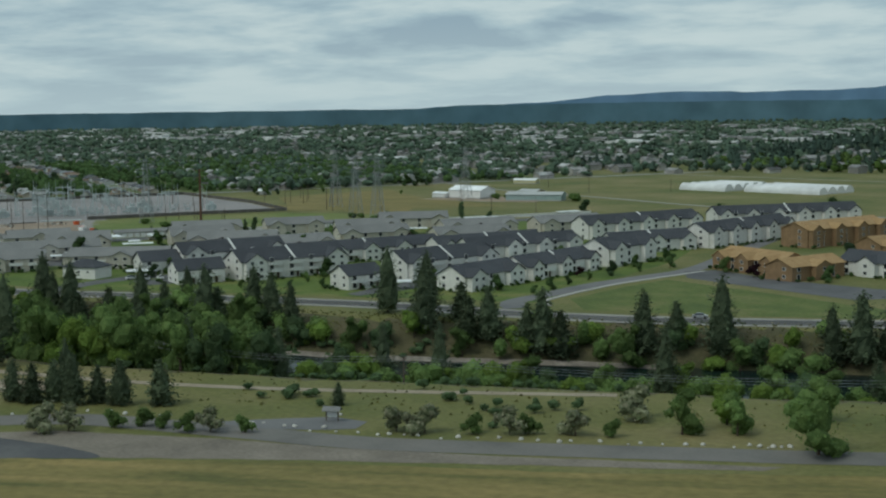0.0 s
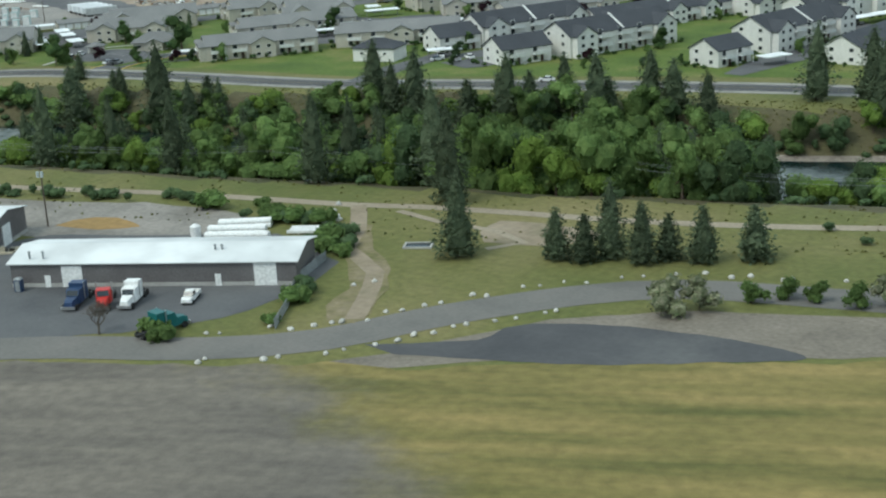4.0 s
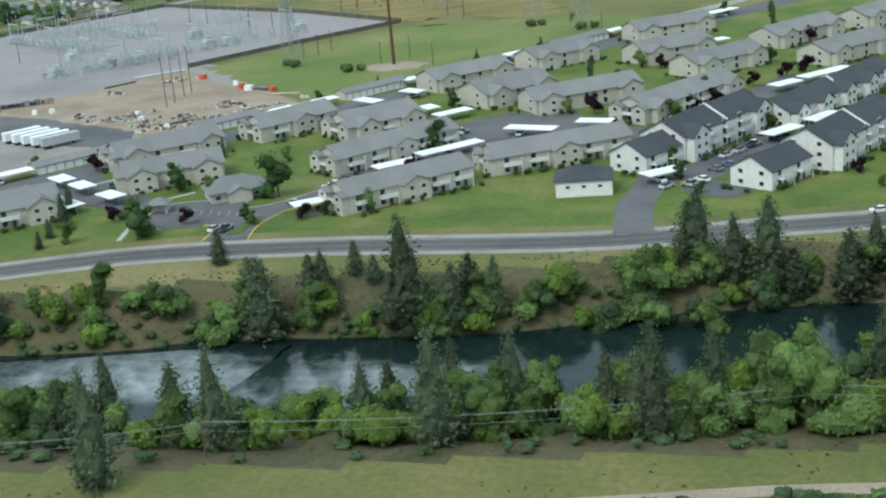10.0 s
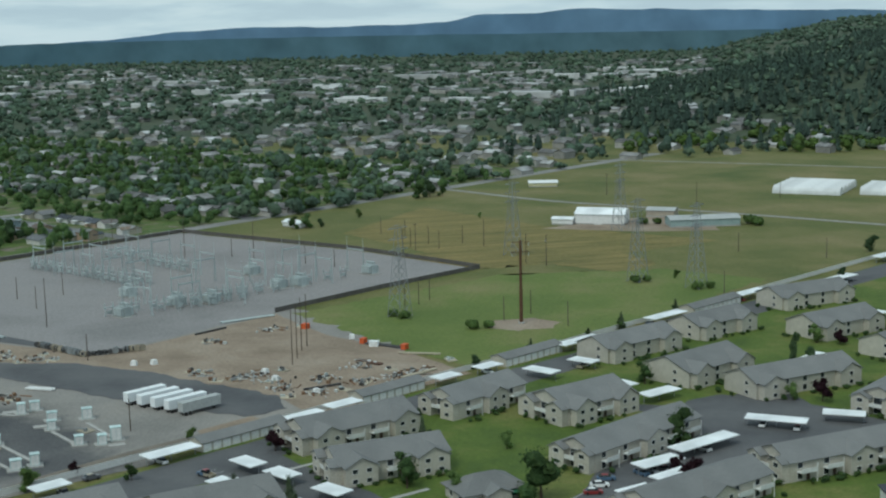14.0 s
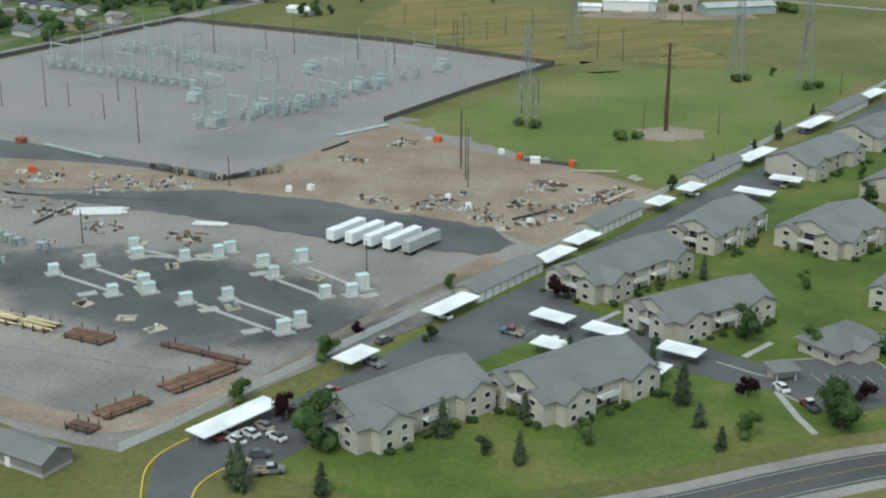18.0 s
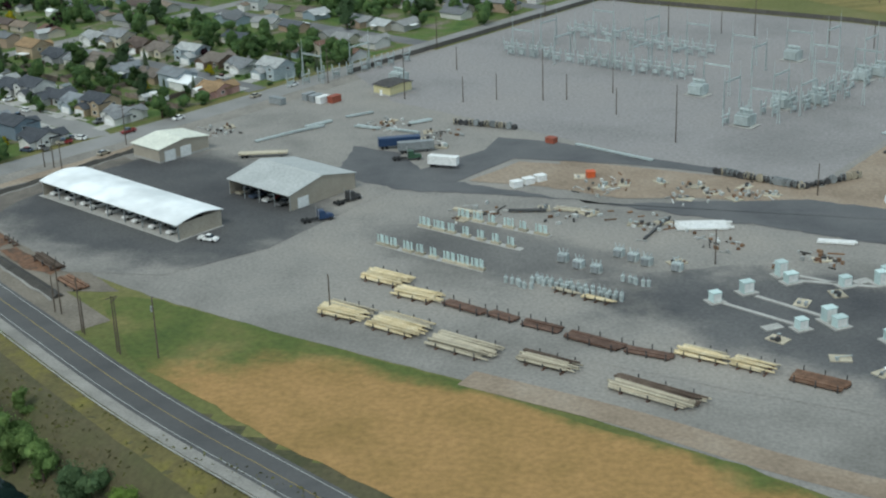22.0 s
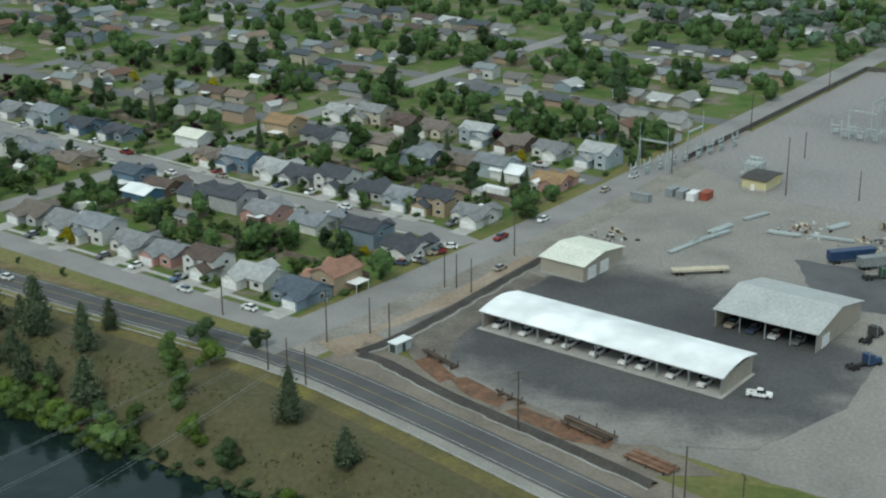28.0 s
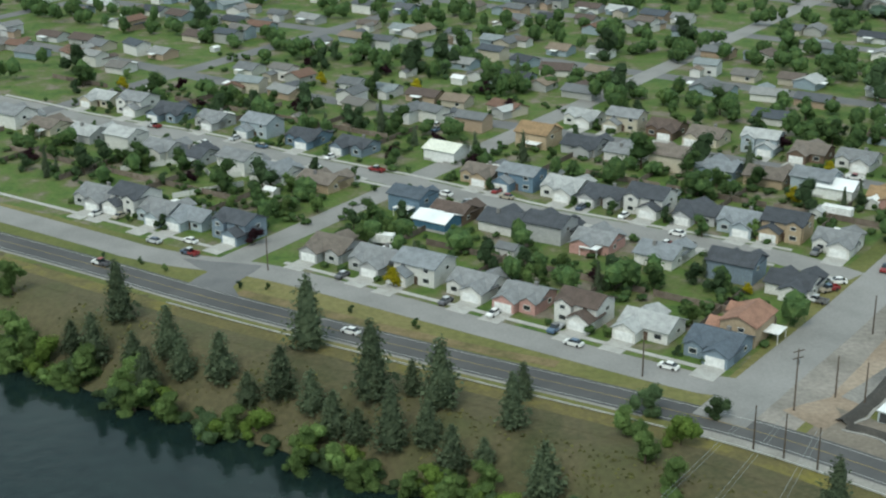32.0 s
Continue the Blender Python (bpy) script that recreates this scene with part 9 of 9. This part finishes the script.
sheet("dirt_clearing", [(-247, 176), (-240, 178), (-230, 178), (-224, 174), (-228, 168), (-236, 164), (-243, 163), (-247, 168)], 0.05, TRAIL, "bare pale dirt clearing in the grass", wobble=1.4)
strip("dirt_trail", smooth_line([(-279, 174), (-275, 169), (-269, 161), (-263, 150), (-257, 146), (-250, 141), (-243, 129), (-239, 121)]), -1.5, 1.7, 0.06, TRAIL, "worn dirt trail down to the road", "path", follow=True)
strip("dirt_trail", smooth_line([(-269, 174), (-258, 171), (-244, 170), (-236, 166), (-240, 160)]), -0.9, 0.9, 0.055, TRACK, "worn dirt trail through the grass", "path", follow=True)
TWIG = mat("grey_twigs", [(0.085, 0.070, 0.055), (0.13, 0.11, 0.09)], scale=2.0, rough=0.95)


def bare_tree(m, h, seed, label):
    """A leafless tree: limbs that fork four times."""
    rng = random.Random(seed)
    g = Geo()

    def limb(p, way, length, r, level):
        q = p + way * length
        g.tube(tuple(p), tuple(q), r, r * 0.62, 5 if level < 2 else 3)
        if level < 5:
            for _ in range(4 if level < 3 else 3):
                turn = Vector((rng.uniform(-1, 1), rng.uniform(-1, 1), rng.uniform(-0.15, 0.75))).normalized()
                limb(p + way * length * rng.uniform(0.6, 1.0), (way * 0.75 + turn * 0.8).normalized(), length * rng.uniform(0.6, 0.82), max(r * 0.52, 0.018), level + 1)

    limb(Vector((0, 0, -0.1)), Vector((0.05, 0, 1)).normalized(), h * 0.25, 0.24, 0)
    return thing("bare_tree", m, label, "tree", geo=g, material=TWIG)


bare_tree(pose(-270.5, 98.5, 0), 9.5, 4, "leafless grey-brown tree standing in the asphalt lot")
STONE = mat("pale_boulder", [(0.36, 0.34, 0.31), (0.50, 0.48, 0.44), (0.58, 0.56, 0.52)], scale=1.2, fine=5.0, rough=0.9, bump=0.5, vary=0.2)


def boulder(seed):
    rng = np.random.default_rng(seed)
    bm = bmesh.new()
    bmesh.ops.create_icosphere(bm, subdivisions=2, radius=0.55)
    off = rng.uniform(0, 50)
    for v in bm.verts:
        v.co *= 1 + 0.45 * noise.noise(v.co * 1.7 + Vector((off, 0, 0)))
        v.co.z = v.co.z * 0.72 + 0.2
    me = bpy.data.meshes.new("boulder")
    bm.to_mesh(me)
    bm.free()
    me.materials.append(STONE)
    me.shade_smooth()
    return tagged(new("boulder", me), "pale rounded boulder set along the park road", "boulder", "boulders along the road")


BOULDERS = Stock([lambda s=s: boulder(200 + s) for s in range(4)])


def build_boulders():
    rng = np.random.default_rng(61)
    line = [p for p in PARKROAD if -256 < p[0] < -60]
    for i, p in enumerate(offset(line, 6.4)):
        for k in range(2):
            BOULDERS.put(int(rng.integers(4)), p[0] + rng.normal() * 0.6 + k * 2.6, p[1] + rng.normal() * 0.5 + k * 1.6, 0.02, rng.uniform(0, 360), rng.uniform(0.45, 1.0))
    for i, p in enumerate(offset([q for q in line if q[0] < -218], -6.0)):
        for k in range(2):
            BOULDERS.put(int(rng.integers(4)), p[0] + rng.normal() * 0.4 + k * 1.4, p[1] + rng.normal() * 0.4 + k * 2.0, 0.04, rng.uniform(0, 360), rng.uniform(0.5, 1.0))
    for x, y, s in ((-247, 137, 0.9), (-249, 134, 0.8), (-281, 169, 1.0), (-278, 166, 1.2), (-276, 164, 1.3), (-277, 161, 1.0), (-274, 159, 1.1), (-275, 156, 1.2), (-283, 173, 1.2), (-158, 184, 0.8)):
        BOULDERS.put(1, x, y, None, x * 9 % 360, s)


build_boulders()
BLOSSOM = mat("blossoming_leaves", [(0.055, 0.080, 0.030), (0.13, 0.14, 0.075), (0.26, 0.25, 0.17)], scale=1.2, fine=3.0, rough=0.8, vary=0.15, island=0.35)
PARKT = Stock([lambda i=i, h=h, w=w, l=l: broadleaf("park_tree", 150 + i, h, w, l, 380, 0.28, "low spreading park tree in late blossom", 6, 0.08) for i, (h, w, l) in enumerate(((5.2, 6.0, BLOSSOM), (4.2, 4.6, LEAF), (4.6, 5.2, BLOSSOM)))])
for i, (x, y, s) in enumerate([(-198, 144, 1.1), (-194, 147, 1.1), (-188, 153, 0.9), (-184, 157, 0.95), (-180, 158, 0.8), (-174, 158, 0.9), (-170, 160, 1.0), (-164, 163, 0.8), (-140, 178, 1.1), (-135, 180, 1.1), (-127, 184, 0.9), (-121, 187, 1.1), (-118, 189, 0.9), (-110, 192, 1.0), (-104, 195, 0.8), (-107, 210, 1.3)]):
    PARKT.put((0, 2, 1, 1, 1, 1, 2, 1, 2, 0, 1, 2, 1, 0, 1, 0)[i], x, y, None, i * 71, s)
BROADS.put(2, -68, 201, None, 20, 1.0, "large round green tree beside the park road")
for x, y, k, s in ((-94, 203, 4, 0.85), (-85, 207, 4, 0.8), (-90, 214, 1, 0.7), (-60, 222, 0, 0.9), (-52, 214, 2, 0.9), (-76, 226, 0, 0.8), (-40, 230, 2, 1.0)):
    BROADS.put(k, x, y, None, x * 7 % 360, s)
for x, y, k, s in ((-242, 154.5, 0, 0.74), (-226, 160, 2, 0.56), (-221, 161, 4, 0.62), (-218, 164, 2, 0.55), (-212, 164, 0, 0.56), (-209, 168, 4, 0.6), (-203, 168.5, 2, 0.6), (-196, 173, 4, 0.72), (-164, 191, 4, 0.36), (-221, 170, 1, 0.55)):
    CONIFERS.put(k, x, y, None, x * 5 % 360, (s * 1.2, s * 1.2, s), "dark green pine tree beside the grassy trail")
for i, (x, y, s) in enumerate([(-252, 123, 1.5), (-249, 114, 0.9), (-305, 161, 2.0), (-308, 162, 1.4), (-263, 103, 1.5), (-260, 101, 1.3), (-266, 147, 1.5), (-261, 146, 1.2), (-269, 153, 1.5), (-277, 161, 1.6), (-283, 160, 1.6), (-287, 158, 1.4), (-290, 161, 1.5), (-297, 166, 1.0), (-295, 89, 1.2)]):
    BUSHES.put(1, x, y, None, i * 40, (s * 1.2, s * 1.2, s))
scrub_rng = np.random.default_rng(64)
stuff("trail_scrub", clumps(scrub_rng, [(x + scrub_rng.normal() * r, y + scrub_rng.normal() * r * 0.4) for x, y, r, n in ((-391, 143, 3, 9), (-376, 147, 3, 8), (-369, 149, 2.5, 8), (-358, 150, 4, 12), (-344, 153, 3, 8), (-335, 157, 3, 14), (-319, 163, 1.5, 4), (-313, 163, 2, 8), (-284, 160, 4, 22), (-272, 158, 3, 10), (-267, 150, 3, 9), (-255, 128, 2, 5), (-140, 205, 12, 14), (-180, 192, 8, 8)) for _ in range(n)], 1.5, 2.3, 44, 0.26), LEAF3, "ragged groups of scrub along the dirt track")


def grass_tufts():
    """Rough grass and low weeds over the open ground on both banks, beyond counting."""
    rng = np.random.default_rng(71)
    v = []
    while len(v) < 9000:
        x = rng.uniform(-1060, -60)
        far, near = along(RIVER_FAR, x), along(RIVER_NEAR, x)
        y = far + rng.uniform(2, 24) if rng.random() < 0.7 else near - rng.uniform(25, 75)
        if noise.noise((x * 0.06, y * 0.06, 4)) < -0.1 or min(math.dist((x, y), p) for p in PARKROAD[::6]) < 8:
            continue
        z, s, a = land(x, y), rng.uniform(0.25, 0.6), rng.uniform(0, 6.3)
        v.append([(x - s * math.cos(a), y - s * math.sin(a), z - 0.05), (x + s * math.cos(a), y + s * math.sin(a), z - 0.05), (x + rng.normal() * 0.2, y + rng.normal() * 0.2, z + s * 0.9)])
    g = Geo()
    for t in v:
        g.face(*t)
    thing("rough_grass", label="tufts of rough dry grass on the banks", category="grass", kind="stuff", geo=g, material=mat("tuft_grass", [(0.075, 0.085, 0.022), (0.15, 0.135, 0.05)], scale=0.03, fine=0.3, island=0.35, world_space=True))


grass_tufts()
# vehicles before the warehouse
v1 = semi(BLUEP, "dark blue truck tractor parked before the warehouse")
v1.matrix_basis = pose(-284.5, 106.5, 0.04, 0, 0, -63)
v2 = semi(REDP, "bright red truck parked before the warehouse", False)
v2.matrix_basis = pose(-280, 108.5, 0.04, 0, 0, -50)
v3 = semi(WHITE, "white truck tractor parked before the warehouse")
v3.matrix_basis = pose(-276.5, 111, 0.04, 0, 0, -63)
v4 = pickup(WHITE, "white pickup parked before the warehouse")
v4.matrix_basis = pose(-268.7, 116.5, 0.04, 0, 0, -63)
v5 = semi(TEALP, "teal truck tractor on the asphalt lot")
v5.matrix_basis = pose(-262, 104.5, 0.04, 0, 0, 80)
dm = thing("portable_toilet", pose(-299.5, 106.3, 0.04, 0, 0, 26), "dark blue portable toilet beside the warehouse wall", "portable toilet")
part("cabin", Geo().box(0, 0, 0, 1.2, 1.2, 2.1), BLUEP, dm)
part("roof", Geo().solid([(-0.05, -0.05, 2.1), (1.25, -0.05, 2.1), (1.25, 1.25, 2.1), (-0.05, 1.25, 2.1)], [(0.15, 0.15, 2.35), (1.05, 0.15, 2.35), (1.05, 1.05, 2.35), (0.15, 1.05, 2.35)]), STEELG, dm)
part("door", Geo().box(0.2, -0.05, 0.1, 1.0, 0.02, 1.9), STEELG, dm)
for k, (x, y, h) in enumerate(((-327, 137, 12), (-303, 90, 11), (-288, 92, 7))):
    ob = pole(h, 1 if k < 2 else 0, 0)
    ob.matrix_basis = pose(x, y, 0, 0, 0, 30)
    if k < 2:
        for dx in (-0.5, 0.3):
            part("pole_transformer", Geo().tube((dx, -0.35, h - 2.0), (dx, -0.35, h - 0.9), 0.33, 0.33, 8), GALV, ob)
# stone-edged pond
pd = thing("pool", pose(-252, 156.5, land(-252, 156.5), 0, 0, 26), "small stone-edged rectangular pool in the grass", "pool")
part("water", Geo().box(-2.2, -1.3, -0.3, 2.2, 1.3, 0.12), WATER_MAT, pd)
for a in ((-2.6, -1.7, 2.6, -1.3), (-2.6, 1.3, 2.6, 1.7), (-2.6, -1.3, -2.2, 1.3), (2.2, -1.3, 2.6, 1.3)):
    part("rim", Geo().box(a[0], a[1], -0.3, a[2], a[3], 0.3), CONC, pd)
# information shelter in the car park
hut = thing("shelter", pose(-156, 179, 0, 0, 0, 20), "small brown roofed information shelter on posts", "shelter")
for x in (-1.2, 1.2):
    part("post", Geo().box(x - 0.1, -0.1, -0.1, x + 0.1, 0.1, 2.2), POLEWOOD, hut)
part("roof", Geo().gable(-1.6, -0.8, 1.6, 0.8, 2.2, 0.6, 0.2, 0.12), SHINGLE, hut)
part("board", Geo().box(-1.0, -0.05, 0.9, 1.0, 0.05, 1.9), VINYL, hut)
# chain-link fence at the warehouse end
fp = [(-262, 143), (-258.5, 131), (-252, 121), (-247, 112)]
for p, q in zip(fp, fp[1:]):
    fence_run(p, q, 1.7, STEELG, "grey chain-link fence with steel posts", n=3)
# scrap beside the grey warehouse
for x, y in ((-321, 121), (-319, 124), (-324, 119)):
    crate_heap(pose(x, y, 0.04, 0, 0, x % 90), int(-x), "timber and rusty scrap heaped by the warehouse", (RUST, GREYWOOD, DARKSTEEL))
# roof vents
for x, y in ((-299.5, 110.3), (-297.5, 111.5), (-272.5, 127), (-271.5, 127.6)):
    vt = thing("roof_vent", pose(x, y, 4.75), "grey steel roof vent pipe", "vent", geo=Geo().tube((0, 0, 0), (0, 0, 1.1), 0.18, 0.18, 7).tube((0, 0, 1.1), (0, 0, 1.3), 0.3, 0.2, 7), material=STEELG)


# ---- power line along the near bank ----
def power_line():
    tops = [(-560, 130), (-470, 152), (-411, 168), (-317, 193), (-240, 209), (-170, 222), (-60, 252), (60, 300)]
    heights = [(along(RIVER_NEAR, x), 3.0) for x, _ in tops]
    for (x, y), (_, z) in zip(tops, heights):
        h = z + 1.5 - land(x, y)
        ob = thing("line_pole", pose(x, y, land(x, y), 0, 0, 15), "grey wooden power-line pole among the river trees", "utility pole", "power-line poles", geo=Geo().tube((0, 0, -0.8), (0, 0, h), 0.2, 0.14, 7), material=POLEWOOD)
        part("crossarm", Geo().box(-0.08, -1.8, h - 0.7, 0.08, 1.8, h - 0.5), POLEWOOD, ob)
    for dy, dz in ((-1.7, 0.0), (0.0, 0.9), (1.7, 0.0)):
        g = Geo()
        for (x0, y0), (x1, y1) in zip(tops, tops[1:]):
            for k in range(8 + (x1 == tops[-1][0])):
                f = k / 8
                x, y, z = x0 + (x1 - x0) * f, y0 + (y1 - y0) * f + dy, 3.9 + dz - 1.6 * 4 * f * (1 - f)
                n = len(g.v)
                g.v += [(x, y + 0.028 * c, z + 0.028 * s) for c, s in ((1, 0), (0, 1), (-1, 0), (0, -1))]
                if n:
                    g.f += [(n - 4 + j, n - 4 + (j + 1) % 4, n + (j + 1) % 4, n + j) for j in range(4)]
        thing("power_cable", label="pale sagging power-line cable above the river trees", category="cable", group="power cables", geo=g, material=STEELG)


power_line()

# gravel drive across the near field
sheet("field_drive", [(-290, 76), (-262, 90), (-240, 100), (-226, 107), (-212, 107), (-196, 96), (-165, 70), (-160, 30), (-215, 0), (-310, 20)], 0.034, mat("field_drive_edge", [(0.098, 0.096, 0.028), (0.175, 0.145, 0.048), (0.25, 0.19, 0.070)], scale=0.16, stretch=(24, 0.14), fine=0.5, bump=0.5, bump_scale=2.0, world_space=True, over=([(0.105, 0.092, 0.078), (0.185, 0.160, 0.130)], (-234, 52), -34, (66, 42), 0.22, 0.8)), "greyish gravel drive that fades into the mown field", "ground", 2.0)
for i, (x, y, a, L) in enumerate(((-293, 149, 33, 10), (-292, 145, 29, 11), (-289.5, 141.5, 27, 12))):
    st = thing("pipe_stack", pose(x, y, 0.05, 0, 0, a), "stack of long white pipes on the gravel yard", "pipes", "stacks of white pipes")
    for k in range(3):
        part("pipe", Geo().tube((0, 0.95 * k, 0.5), (L, 0.95 * k, 0.5), 0.46, 0.46, 9), WHITE, st)
    for k in range(2):
        part("pipe", Geo().tube((0, 0.48 + 0.95 * k, 1.3), (L, 0.48 + 0.95 * k, 1.3), 0.46, 0.46, 9), WHITE, st)
thing("water_tank", pose(-294, 144, 0.05), "upright white plastic water tank", "tank", geo=Geo().tube((0, 0, 0), (0, 0, 2.0), 1.0, 1.0, 12).tube((0, 0, 2.0), (0, 0, 2.4), 1.0, 0.4, 12), material=WHITE)

# cables from the roadside poles out over the river
for k, (x0, y0, x1, y1) in enumerate(((-888, 380, -960, 268), (-883, 377, -948, 262), (-878, 372, -930, 258))):
    for d in (-0.7, 0.7):
        g = Geo()
        for j in range(15):
            f = j / 14
            x, y, z = x0 + d + (x1 - x0) * f, y0 + (y1 - y0) * f + d * 0.6, 8.7 - 2.2 * 4 * f * (1 - f)
            n = len(g.v)
            g.v += [(x + 0.028 * c, y - 0.01 * c, z + 0.028 * q) for c, q in ((1, 0), (0, 1), (-1, 0), (0, -1))]
            if n:
                g.f += [(n - 4 + i, n - 4 + (i + 1) % 4, n + (i + 1) % 4, n + i) for i in range(4)]
        thing("power_cable", label="pale power cable from a roadside pole over the river", category="cable", group="power cables", geo=g, material=STEELG)
    far = thing("line_pole", pose(x1, y1, land(x1, y1), 0, 0, 60), "grey wooden power-line pole on the river bank", "utility pole", "power-line poles", geo=Geo().tube((0, 0, -0.8), (0, 0, 8.9 - land(x1, y1)), 0.2, 0.14, 7), material=POLEWOOD)
    part("crossarm", Geo().box(-1.0, -0.08, 8.4 - land(x1, y1), 1.0, 0.08, 8.6 - land(x1, y1)), POLEWOOD, far)
